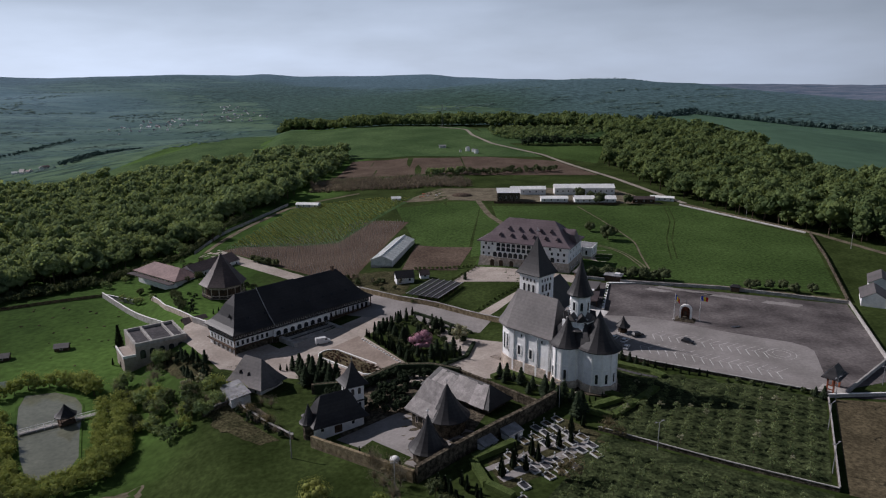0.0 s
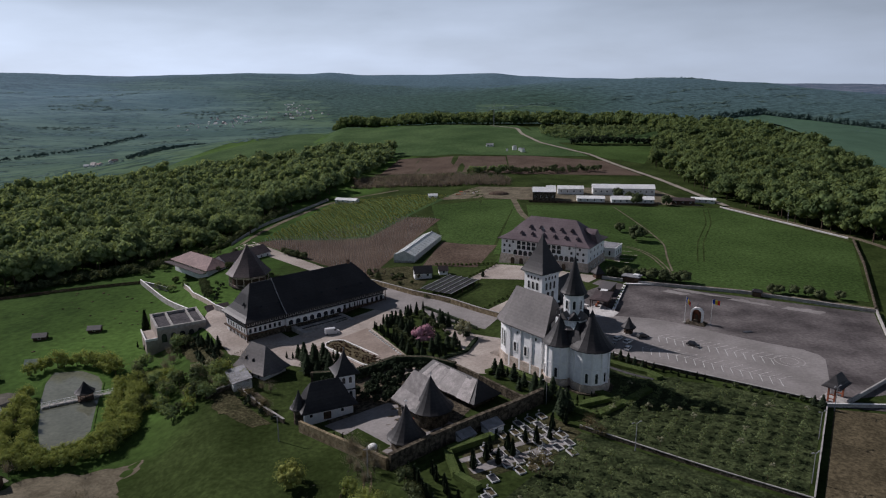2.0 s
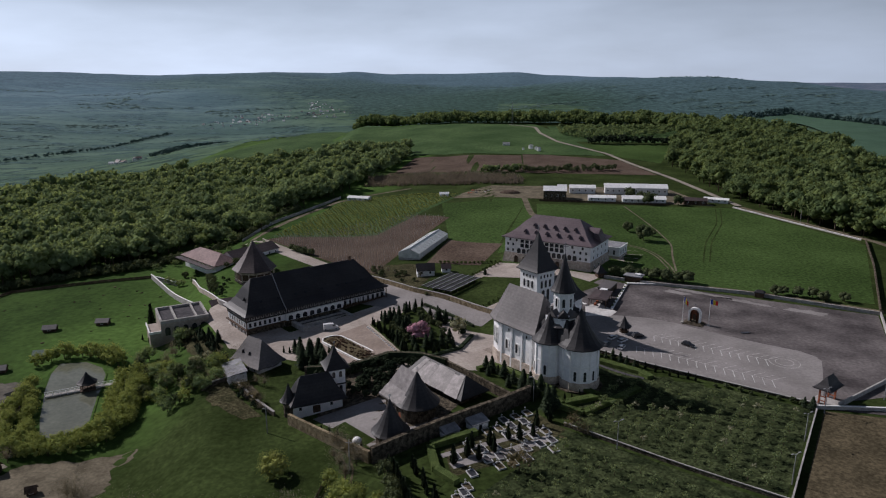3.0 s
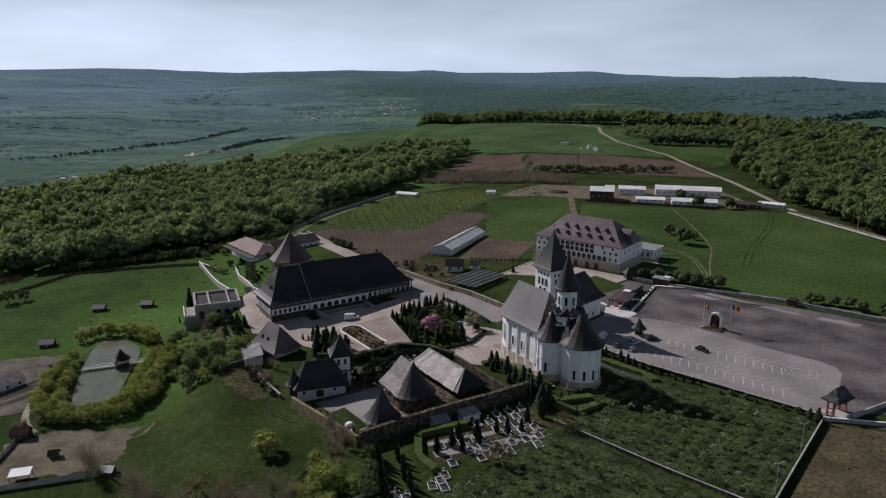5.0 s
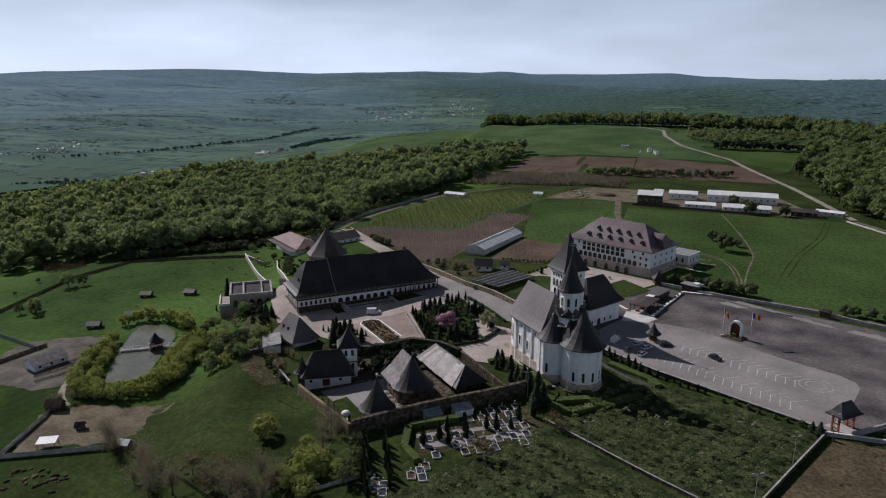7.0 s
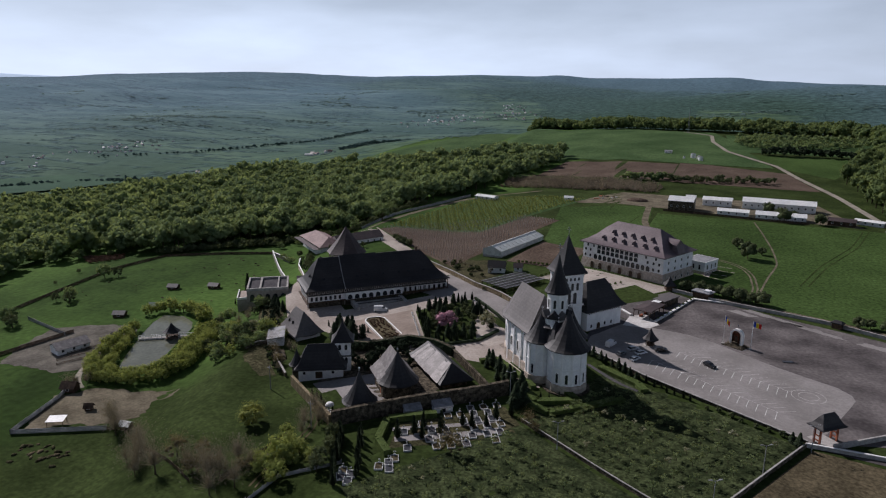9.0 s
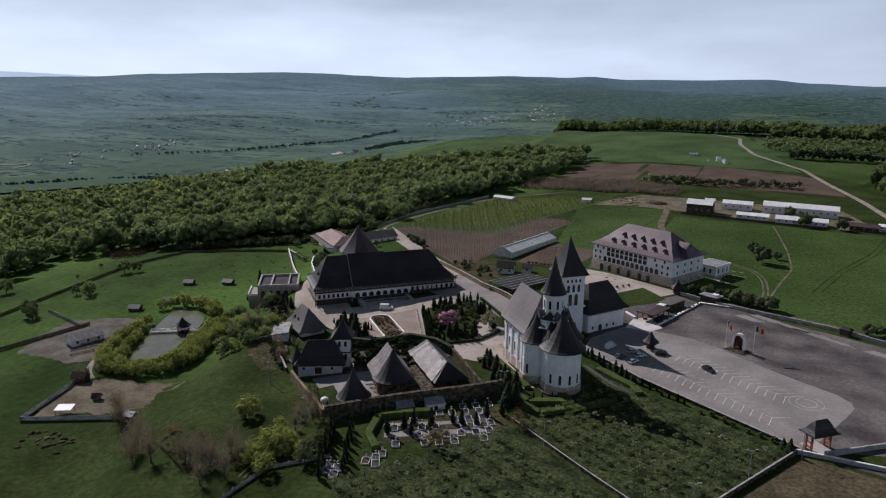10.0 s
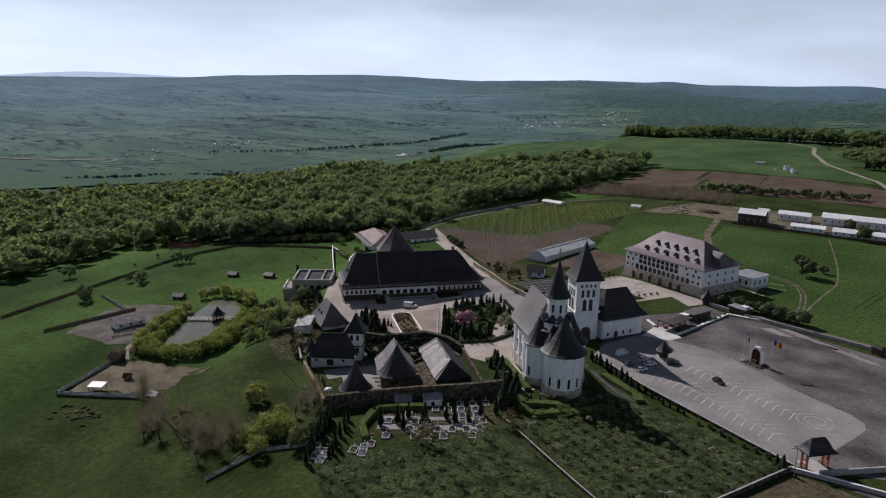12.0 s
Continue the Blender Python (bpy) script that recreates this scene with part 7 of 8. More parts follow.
def small_things():
    k = thing("kiosk", pose(62.7, 230.0, 1.25), "small timber kiosk with pointed dark roof", "kiosk")
    part("roof", cone_roof(2.7, 2.5, 6.2, 8, 0, 0.14), ROOF, k, "dark flared pointed roof")
    part("booth", Shape().prism([p[:2] for p in ring(0, 0, 1.3, 0, 8)], 0, 1.1), WOODD, k)
    for i in range(8):
        part("post", Shape().box(-0.08, 0.08, -0.08, 0.08, 0, 2.5), WOODD, k, m=pose(1.5 * math.cos(i * 0.785), 1.5 * math.sin(i * 0.785), 0))
    part("step", Shape().prism([p[:2] for p in ring(0, 0, 2.2, 0, 8)], -0.1, 0.15), CONCRETE, k)
    g = thing("entrance_gate", pose(112.0, 183.4, 1.2, 0, 0, 45) @ Matrix.Scale(0.95, 4), "red timber gate with dark shingled roof", "gate")
    part("roof", hip_roof(4.3, 2.6, 4.9, 8.2, 1.9, 0.25, 0, 0.16), ROOF, g, "dark flared shingled roof")
    for s in (-1, 1):
        for y in (-0.9, 0.9):
            part("post", Shape().box(s * 3.0 - 0.22, s * 3.0 + 0.22, y - 0.22, y + 0.22, -0.2, 5.0), WOODR, g, "carved red timber post")
        part("brace", Shape().box(s * 3.0 - 0.12, s * 3.0 + 0.12, -0.9, 0.9, 2.2, 2.5).box(s * 3.0 - 0.12, s * 3.0 + 0.12, -0.9, 0.9, 0.9, 1.15), WOODR, g)
    part("beam", Shape().box(-3.6, 3.6, -1.1, -0.8, 4.4, 4.8).box(-3.6, 3.6, 0.8, 1.1, 4.4, 4.8), WOODR, g)
    part("threshold", Shape().box(-2.6, 2.6, -3.4, 3.4, 0.0, 0.09), CONCRETE, g, "pale concrete ramp")
    c = thing("canopy", pose(57.4, 262.5, 1.1, 0, 0, 73), "low dark brown canopy over stalls", "canopy")
    part("roof", Shape().rings([[(-6.4, -3.4, 3.0), (6.4, -3.4, 3.0), (6.4, 3.4, 3.0), (-6.4, 3.4, 3.0)], [(-6.6, -3.6, 3.1), (6.6, -3.6, 3.1), (6.6, 3.6, 3.1), (-6.6, 3.6, 3.1)], [(-6.6, -3.6, 3.4), (6.6, -3.6, 3.4), (6.6, 3.6, 3.4), (-6.6, 3.6, 3.4)], [(-5.0, -0.2, 3.9), (5.0, -0.2, 3.9), (5.0, 0.2, 3.9), (-5.0, 0.2, 3.9)]], True, True), ROOFB, c, "low dark brown hipped roof")
    part("roof_panel", Shape().box(5.0, 8.2, -1.2, 1.6, 3.5, 3.75), METALW, c, "pale roof panel")
    for i in range(4):
        for y in (-3.2, 3.2):
            part("post", Shape().box(-0.12, 0.12, -0.12, 0.12, -0.3, 3.0), WOODD, c, m=pose(-6.0 + i * 4.0, y, 0))
    for i in range(3):
        part("stall", Shape().box(-0.9, 0.9, -0.4, 0.4, 0, 0.9), WOODR, c, m=pose(-4 + i * 4, 1.2, 0))
    c = thing("store_roof", pose(61.7, 278.0, 0.9, 0, 0, 67), "long low store with grey sheet roof", "building")
    part("wall", Shape().box(-5.4, 5.4, -2.3, 2.3, -0.5, 3.0), STONE, c)
    part("roof", Shape().box(-5.8, 5.8, -2.7, 2.7, 3.0, 3.3), ROOFG, c, "flat grey sheet roof")
    part("door", Shape().box(-0.6, 0.6, -2.36, -2.3, -0.2, 2.0), WOODD, c)
    for i, (a, b) in enumerate((((61, 254), (71, 289)), ((71, 289), (83, 289)), ((47, 263), (51.5, 258)))):
        wall_line("planter_wall", [a, b], 0.5, 0.9, CONCRETE, TRIMW, "low pale planter wall", "wall", kind="", step=6)
    for i in range(9):
        ball.at(61.6 + i * 1.1, 257.5 + i * 3.6, 0.7, 0.1, 1.6)
    for (x, y, w, h) in ((122, 277, 0, 0), (74, 297, 0, 0)):
        o = thing("gate_hut", pose(x, y, 1.2, 0, 0, -27), "small dark shed at the wall", "shed", "small sheds")
        part("body", Shape().box(-1.6, 1.6, -1.2, 1.2, -0.2, 2.3), WOODD, o)
        part("roof", hip_roof(2.0, 1.6, 2.3, 3.1, 1.0), ROOF, o)
    k = thing("corner_kiosk", pose(60.5, 299.5, 0.8, 0, 0, 20), "small square kiosk with dark flared roof", "kiosk")
    part("booth", Shape().box(-1.7, 1.7, -1.7, 1.7, -0.5, 2.8), WOODD, k)
    part("roof", cone_roof(3.6, 2.7, 6.4, 4, math.pi / 4, 0.14), ROOF, k, "dark flared pyramid roof")
    k = thing("porter_lodge", pose(74.5, 294.0, 1.1, 0, 0, -25), "flat-roofed porter lodge with white roof box", "building")
    part("wall", Shape().box(-3.4, 3.4, -2.2, 2.2, -0.3, 2.7), WOODD, k)
    part("roof", Shape().box(-4.0, 4.0, -2.8, 2.8, 2.7, 3.05), METALG, k, "flat grey roof")
    part("roof_box", Shape().box(0.6, 3.0, -1.2, 1.2, 3.05, 3.7), METALW, k, "white roof box")
    plate("pavement", [(50.6, 246), (51.2, 258), (57, 261), (60.2, 256), (62.8, 252), (60, 247)], PALE, 1.275, "bright white paved apron beside the hall", "pavement")
    t = thing("stone_trough", pose(104.8, 234.5, 1.22, 0, 0, 20), "low dark slab lying on the asphalt", "slab")
    part("slab", Shape().box(-1.6, 1.6, -0.7, 0.7, 0, 0.25), SLAB, t)


def lamp(x, y, h, two=True, label="grey street lamp with two heads"):
    z = ground_z(x, y)
    ob = thing("street_lamp", pose(x, y, z, 0, 0, 30), label, "street lamp", "street lamps")
    part("pole", Shape().rings([ring(0, 0, 0.13, -0.3, 8), ring(0, 0, 0.07, h, 8)]), METALG, ob)
    for s in ((-1, 1) if two else (1,)):
        a = part("arm", Shape().bar((0, 0, h - 0.1), (s * 1.1, 0, h + 0.25), 0.08), METALG, ob)
        part("lamp_head", Shape().box(s * 1.1 - 0.35, s * 1.1 + 0.35, -0.14, 0.14, h + 0.18, h + 0.32), METALG, a)
    return ob


def pole(x, y, h, lean=0.0):
    ob = thing("utility_pole", pose(x, y, ground_z(x, y), lean, 0, 0), "tall weathered utility pole", "utility pole", "utility poles")
    part("pole", Shape().rings([ring(0, 0, 0.17, -0.5, 8), ring(0, 0, 0.1, h, 8)]), CONCRETE, ob)
    part("crossarm", Shape().box(-0.9, 0.9, -0.07, 0.07, h - 0.8, h - 0.65), METALG, ob)


bay_lines()
shrine()
flag(85.0, 242.8, -25, 0.9)
flag(93.7, 240.6, -12, 0.25)
car_things()
small_things()
for x, y, h in ((52.0, 152.6, 7.5), (88.5, 140.5, 7.5), (98.0, 160.0, 7.5), (108.6, 176.0, 7.0), (31.5, 176.5, 7.5), (128, 186, 6)):
    lamp(x, y, h)
for x, y, h in ((-40.4, 158.5, 8), (-12.3, 140.5, 8), (212, 349, 9), (187.4, 420.6, 9)):
    pole(x, y, h)
wall_line("wall_gate", [(107.6, 178.2), (127, 179), (150, 172)], 1.0, 0.35, CONCRETE, TRIMW, "low pale wall beside the gate road", "wall")
patch("field", [(87.5, 132), (109, 177), (150, 171), (128, 108)], FALLOW, 0.05, 6, label="dry brown tilled plot beyond the orchard wall", category="field")
patch("pavement", [(108, 182), (112, 178), (160, 172), (160, 180)], ASPHALT, 0.06, 4, label="asphalt drive to the gate", category="pavement")


# ---- graves ----
def grave(kind, seed):
    r = random.Random(seed)
    ob = thing("grave", Matrix.Identity(4), ("white marble grave with dark slab and cross", "white stone grave kerb with planted bed", "pale grave with tall white cross")[kind], "grave", "graves of the cemetery")
    L, W = 3.0, 2.0
    w = 0.15
    part("kerb", Shape().rings([[(-L / 2, -W / 2, z), (L / 2, -W / 2, z), (L / 2, W / 2, z), (-L / 2, W / 2, z)] for z in (-0.3, 0.4)] + [[(-L / 2 + w, -W / 2 + w, z), (L / 2 - w, -W / 2 + w, z), (L / 2 - w, W / 2 - w, z), (-L / 2 + w, W / 2 - w, z)] for z in (0.4, 0.1)], False), MARBLE, ob)
    part("slab", Shape().box(-L / 2 + w, L / 2 - w, -W / 2 + w, W / 2 - w, -0.3, 0.28), (SLAB, FALLOW, ASPHALTD)[kind], ob, ("dark granite slab", "earth bed", "grey stone slab")[kind])
    part("headstone", Shape().box(L / 2 - 0.4, L / 2 - 0.12, -0.3, 0.3, 0.4, 0.6 + 0.15 * kind), MARBLE, ob)
    part("cross", cross_shape(0.8 + 0.4 * (kind == 2), 0.55, 0.1), MARBLE, ob, "white cross", pose(L / 2 - 0.25, 0, 0.6 + 0.15 * kind, 0, 0, 90))
    return ob


kinds = [grave(k, k) for k in range(3)]
placed = [False] * 3
gr = random.Random(4)
E1, E2 = Vector((0.85, 0.527)), Vector((0.527, -0.85))


def lay(x, y, k, turn):
    m = pose(x, y, ground_z(x, y) + 0.02, 0, 0, turn)
    if placed[k]:
        copy_thing(kinds[k], m)
    else:
        placed[k], kinds[k].matrix_basis = True, m


for row, (off, n, start) in enumerate(((1.5, 6, 8), (5.2, 8, 2.5), (9.6, 8, 1.5), (13.4, 7, 3), (-2.4, 5, 15), (-5.8, 3, 22))):
    for i in range(n):
        if gr.random() < 0.12:
            continue
        p = Vector((8.0, 149.0)) + E1 * (start + i * 3.7 + gr.uniform(-0.2, 0.2)) + E2 * off
        lay(p.x, p.y, gr.randrange(3), 122 + gr.uniform(-4, 4))
for (x, y) in ((16.5, 131.5), (18, 129), (15.2, 129.0), (17.0, 133.6), (9.0, 122.0), (10.8, 123.6), (11.6, 120.9), (8.2, 124.2)):
    lay(x, y, gr.randrange(3), 120 + gr.uniform(-6, 6))
for (x, y) in ((12.7, 143.0), (15.7, 146.6), (18.6, 145.3), (25.3, 156.0), (28.1, 155.8), (32.4, 162.5), (35.9, 164.8), (22.0, 149.5), (20.8, 152.2), (31.5, 157.5), (16.4, 150.6)):
    cyp.at(x, y, 0.95)
for q in ([(11.5, 143.3), (35.5, 158.2), (37.0, 155.8), (13.0, 140.9)], [(8.8, 147.2), (32, 161.6), (33, 160), (9.8, 145.6)]):
    patch("pavement", q, PAVER, 0.04, 3, label="pale path between the graves", category="pavement")
patch("pavement", [(9.5, 149.5), (32, 170), (43, 157), (13, 137.5)], DRYGRASS, 0.025, 3, label="worn dark grass between the graves", category="pavement")
hedge("hedge", [(6.0, 149.5), (9.0, 139.5), (14.5, 134.5)], 1.9, 1.5, HEDGE, "clipped green hedge round the graves")
hedge("hedge", [(6.2, 150), (17, 157.5)], 1.9, 1.6, HEDGE, "clipped green hedge below the rampart")
patch("lawn", [(3, 143), (8, 148.5), (12, 136), (9, 129)], GRASS, 0.05, 3, label="bright lawn beside the graves", category="lawn")
for i, (x, y, L) in enumerate(((10.0, 156.6, 4.6), (16.8, 161.6, 5.2))):
    o = thing("grave_chapel", pose(x, y, ground_z(x, y), 0, 0, 42), "low white burial chapel with grey roof", "chapel", "burial chapels")
    part("wall", Shape().box(-L / 2, L / 2, -1.5, 1.5, -0.3, 1.7), PLASTER, o)
    part("roof", Shape().add([(-L / 2 - 0.2, -1.8, 1.7), (L / 2 + 0.2, -1.8, 1.7), (L / 2 + 0.2, 1.6, 2.7), (-L / 2 - 0.2, 1.6, 2.7), (-L / 2 - 0.2, -1.8, 1.5), (L / 2 + 0.2, -1.8, 1.5), (L / 2 + 0.2, 1.6, 1.5), (-L / 2 - 0.2, 1.6, 1.5)],
                             [(0, 1, 2, 3), (4, 5, 1, 0), (5, 6, 2, 1), (6, 7, 3, 2), (7, 4, 0, 3)]), METALG, o, "grey lean-to roof")
    part("door", Shape().box(-0.5, 0.5, -1.54, -1.5, 0, 1.2), GLASS, o)
gz = thing("garden_shrine", pose(-13.0, 150.3, ground_z(-13, 150.3)), "small white garden shrine with dome", "shrine")
for i in range(6):
    part("column", Shape().box(-0.08, 0.08, -0.08, 0.08, 0, 1.9), TRIMW, gz, m=pose(0.9 * math.cos(i * 1.047), 0.9 * math.sin(i * 1.047), 0.2))
part("plinth", Shape().prism([p[:2] for p in ring(0, 0, 1.3, 0, 8)], -0.3, 0.25), TRIMW, gz)
part("dome", Shape().rings([ring(0, 0, 1.3 * math.cos(a), 2.05 + 1.0 * math.sin(a), 12) for a in (0, 0.3, 0.6, 0.9, 1.2, 1.5)]), METALW, gz, "white dome", smooth=True)
patch("lawn", [(-24, 159), (-13, 149), (-9, 154), (-20, 164)], GRASS, 0.06, 3, label="green lawn inside the rampart", category="lawn")
cyp.row((-25, 159.5), (-12, 149.5), 6, 0.5, 0.5)

# ---- flower bed of the courtyard ----
fb = thing("flower_bed", pose(-33.0, 216.5, -4.0, 1.2, -2.0, -43), "long oval flower bed with white kerb", "flower bed")


def oval(lx, ly, z, n=40):
    return [((lx - ly) * (1 if math.cos(t) > 0 else -1) * (abs(math.cos(t)) > 0.02) + ly * math.cos(t), ly * math.sin(t), z) for t in [2 * math.pi * i / n + 0.01 for i in range(n)]]


part("kerb", Shape().rings([oval(15.2, 4.3, -0.3), oval(15.2, 4.3, 0.55), oval(14.7, 3.8, 0.55), oval(14.7, 3.8, 0.3)], False), TRIMW, fb, "white stone kerb")
part("soil", Shape().rings([oval(14.7, 3.8, 0.2), oval(12.0, 2.0, 0.5)], True), FALLOW, fb, "brown soil")
v, t = [], []
k = 0
for i in range(110):
    a, b = crown(0.5, 3, 24, 0.16, 0.8, 60 + i % 3)
    x, y = rnd.uniform(-13.5, 13.5), rnd.uniform(-3, 3)
    v.append(a * rnd.uniform(0.5, 1.3) + np.array([x, y, 0.55])), t.append(b + k)
    k += len(a)
part("low_planting", fast_mesh("low_planting", np.concatenate(v), np.concatenate(t), REED), None, fb, "low reddish-brown planting")
for i in range(22):
    f = i / 21
    x, y = -31.2 + 21.5 * f, 236.2 - 33.0 * f
    o = thing("kerb_stone", pose(x, y, ground_z(x, y), 0, 0, i * 37), "white-painted rough border stone", "stone", "white border stones")
    part("stone", mesh_of("stone", ICO_V * np.array([0.55, 0.4, 0.35]) + np.array([0, 0, 0.2]), [tuple(f) for f in ICO_F], TRIMW), None, o)

# ---- pond ----
pond = [(-110.4, 163.2), (-104.5, 167), (-105.5, 175), (-109, 182), (-113, 190), (-116, 197), (-121, 207), (-126, 212.5), (-135, 216.5), (-144, 214), (-141, 205), (-134, 192.5), (-127, 182), (-121.8, 174), (-115, 165)]
bank = [((x + 122) * 1.07 - 122, (y - 190) * 1.05 + 190) for x, y in pond]
tagged(new("pond_water", mesh_of("pond_water", [(x, y, -14.62) for x, y in pond] + [(x, y, -15.2) for x, y in pond], [tuple(range(len(pond)))] + [(len(pond) + i, len(pond) + (i + 1) % len(pond), (i + 1) % len(pond), i) for i in range(len(pond))], WATER)), "still greenish pond water", "water", "", "structure")
tagged(new("bank", Shape().rings([[(x, y, -15.4) for x, y in bank], [(x, y, -14.55) for x, y in bank], [(x, y, -14.58) for x, y in pond], [(x, y, -15.2) for x, y in pond]], False).mesh("bank", GRASS)), "low grassy pond bank", "bank", "", "structure")
pk = thing("pond_pavilion", pose(-119.5, 194.8, -14.6, 0, 0, 36), "small pavilion with pointed dark roof over water", "pavilion")
part("deck", Shape().box(-2.4, 2.4, -2.4, 2.4, 0.5, 0.75), WOODD, pk)
part("roof", cone_roof(3.4, 3.0, 6.6, 8, 0.2, 0.12), ROOF, pk, "dark pointed roof")
for i in range(8):
    part("post", Shape().box(-0.09, 0.09, -0.09, 0.09, -0.8, 3.1), WOODD, pk, m=pose(2.2 * math.cos(i * 0.785), 2.2 * math.sin(i * 0.785), 0))
pr = thing("footbridge", pose(-119.5, 194.8, -14.6, 0, 0, 36), "pale footbridge with railings across the pond", "footbridge")
part("deck", Shape().box(-13, -2.45, -0.8, 0.8, 0.45, 0.65).box(2.45, 12, -0.8, 0.8, 0.45, 0.65), CONCRETE, pr)
for s in (-0.75, 0.75):
    part("handrail", Shape().box(-13, -2.45, s - 0.05, s + 0.05, 1.5, 1.6).box(2.45, 12, s - 0.05, s + 0.05, 1.5, 1.6), METALW, pr)
    for i in range(12):
        x = -12.8 + i * 2.2
        if abs(x) > 2.5:
            part("rail_post", Shape().box(x - 0.05, x + 0.05, s - 0.05, s + 0.05, -0.6, 1.5), METALW, pr)


# ---- farm below the pond ----
def hut(name, x, y, turn, L, W, h, rise, wall, roof, label, category="shed", group="", z=None):
    """A small gabled building with eaves, a door and windows."""
    ob = thing(name, pose(x, y, ground_z(x, y) if z is None else z, 0, 0, turn), label, category, group)
    part("wall", Shape().box(-L / 2, L / 2, -W / 2, W / 2, -1.0, h), wall, ob)
    part("gable", Shape().add([(s * L / 2, -W / 2, h) for s in (-1, 1)] + [(s * L / 2, W / 2, h) for s in (-1, 1)] + [(s * L / 2, 0, h + rise) for s in (-1, 1)], [(0, 4, 2), (1, 3, 5)]), wall, ob)
    e, o = W / 2 + 0.5, L / 2 + 0.4
    dz = rise * 0.5 / (W / 2)
    for s in (-1, 1):
        part("roof_slope", Shape().add([(-o, s * e, h - dz), (o, s * e, h - dz), (o, 0, h + rise + 0.05), (-o, 0, h + rise + 0.05), (-o, s * e, h - dz + 0.14), (o, s * e, h - dz + 0.14), (o, 0, h + rise + 0.19), (-o, 0, h + rise + 0.19)],
                                       [(0, 1, 2, 3), (4, 7, 6, 5), (0, 4, 5, 1), (1, 5, 6, 2), (3, 7, 4, 0)]), roof, ob)
    n = max(1, int(L / 4))
    for i in range(n):
        x0 = -L / 2 + (i + 0.5) * L / n
        w = part("window", arch_frame("window", 0.9, min(1.1, h * 0.4), 0.1, 0.08, TRIMW, 0.05), None, ob, m=pose(x0, -W / 2, h * 0.42))
        part("pane", arch_mesh("pane", 0.9, min(1.1, h * 0.4), 0.04, GLASS, 0.05), None, w)
    part("door", arch_mesh("door", 1.0, min(2.0, h * 0.85), 0.07, WOODD, 0.05), None, ob, m=pose(L / 2, 0, 0, 0, 0, 90))
    return ob


for (x, y, a) in ((-173.4, 248, 20), (-154.5, 256.5, 15), (-163, 206.5, 25)):
    hut("field_shelter", x, y, a, 4.9, 3.6, 1.6, 1.0, WOODD, ROOFG, "dark timber shelter with grey roof on grass", group="shelters on the slope")
hut("garden_shed", -157, 220.5, 20, 4.2, 3.0, 1.6, 1.2, WOODD, mat("pale_green_roof", (0.32, 0.38, 0.3), (0.42, 0.47, 0.38), 0.5, 0.6), "small shed with pale green roof")
hut("long_shed", -147.5, 170.0, 74, 12, 7.2, 2.4, 1.8, PLASTER, ROOFSHEET, "long white shed with pale mauve roof by the pond")
hut("hen_house", -141, 186, 60, 3.2, 2.6, 1.8, 0.8, PLASTER, ROOFG, "small white hen house with grey roof")
hut("play_hut", -113.5, 144, 20, 4.6, 3.4, 2.0, 1.4, WOODD, WOODD, "dark timber hut beside the yard")
hut("dog_house", -75.7, 134, 10, 3.0, 2.4, 1.5, 0.7, WOODD, METALW, "small hut with pale metal roof")
hut("well_shelter", -96, 137.3, 30, 2.2, 1.6, 1.4, 0.8, WOODD, WOODD, "small dark timber well shelter")
lt = thing("lean_to", pose(-96.6, 126.5, ground_z(-96.6, 126.5), 0, 0, 30), "low shelter with bright metal roof", "shed")
part("roof", Shape().add([(-2.6, -1.8, 1.7), (2.6, -1.8, 1.7), (2.6, 1.8, 2.1), (-2.6, 1.8, 2.1), (-2.6, -1.8, 1.78), (2.6, -1.8, 1.78), (2.6, 1.8, 2.18), (-2.6, 1.8, 2.18)], [(3, 2, 1, 0), (4, 5, 6, 7), (0, 1, 5, 4), (1, 2, 6, 5), (2, 3, 7, 6), (3, 0, 4, 7)]), METALW, lt, "bright sheet-metal roof")
for sx in (-2.3, 2.3):
    for sy in (-1.5, 1.5):
        part("post", Shape().box(sx - 0.07, sx + 0.07, sy - 0.07, sy + 0.07, -0.2, 1.75), WOODD, lt)
blot("yard", [(-114.9, 139.4), (-110.2, 144.1), (-108, 149.5), (-100, 151.5), (-93, 153.5), (-86, 157), (-80, 160), (-79, 156), (-82, 150), (-78, 143), (-80.5, 134.5), (-95, 126.8), (-102.4, 119.5), (-108, 128)], DIRT, 0.06, "bare sandy animal yard", "yard", 1.6)
blot("yard", [(-178, 185), (-164, 194), (-150, 199), (-141, 197), (-136, 186), (-128, 166), (-126, 158), (-131, 152), (-143, 152), (-160, 150), (-170, 162)], FARMDIRT, 0.06, "grey trodden farm yard by the pond", "yard", 1.6)
ribbon("track", [(-112, 147), (-119, 150), (-126, 157), (-131, 168), (-136, 180)], 2.0, GRAVEL, 0.1, "pale gravel path beside the willows", "path")


def fence(pts, h, label, material, board=0.25, gap=0.5, name="fence"):
    ob = thing(name, Matrix.Identity(4), label, "fence")
    for a, b in zip(pts, pts[1:]):
        L = math.dist(a, b)
        n = max(2, round(L / 2.5))
        prev = None
        for i in range(n + 1):
            p = (a[0] + (b[0] - a[0]) * i / n, a[1] + (b[1] - a[1]) * i / n)
            z = ground_z(*p)
            part("post", Shape().bar((*p, z - 0.3), (*p, z + h), 0.14), material, ob)
            if prev:
                s = Shape()
                for q in range(int(h / gap)):
                    o = gap * (q + 0.55)
                    s.bar((*prev[:2], prev[2] + o), (*p, z + o), 0.05, gap * board * 3.6)
                part("board", s, material, ob)
            prev = (*p, z)
    return ob


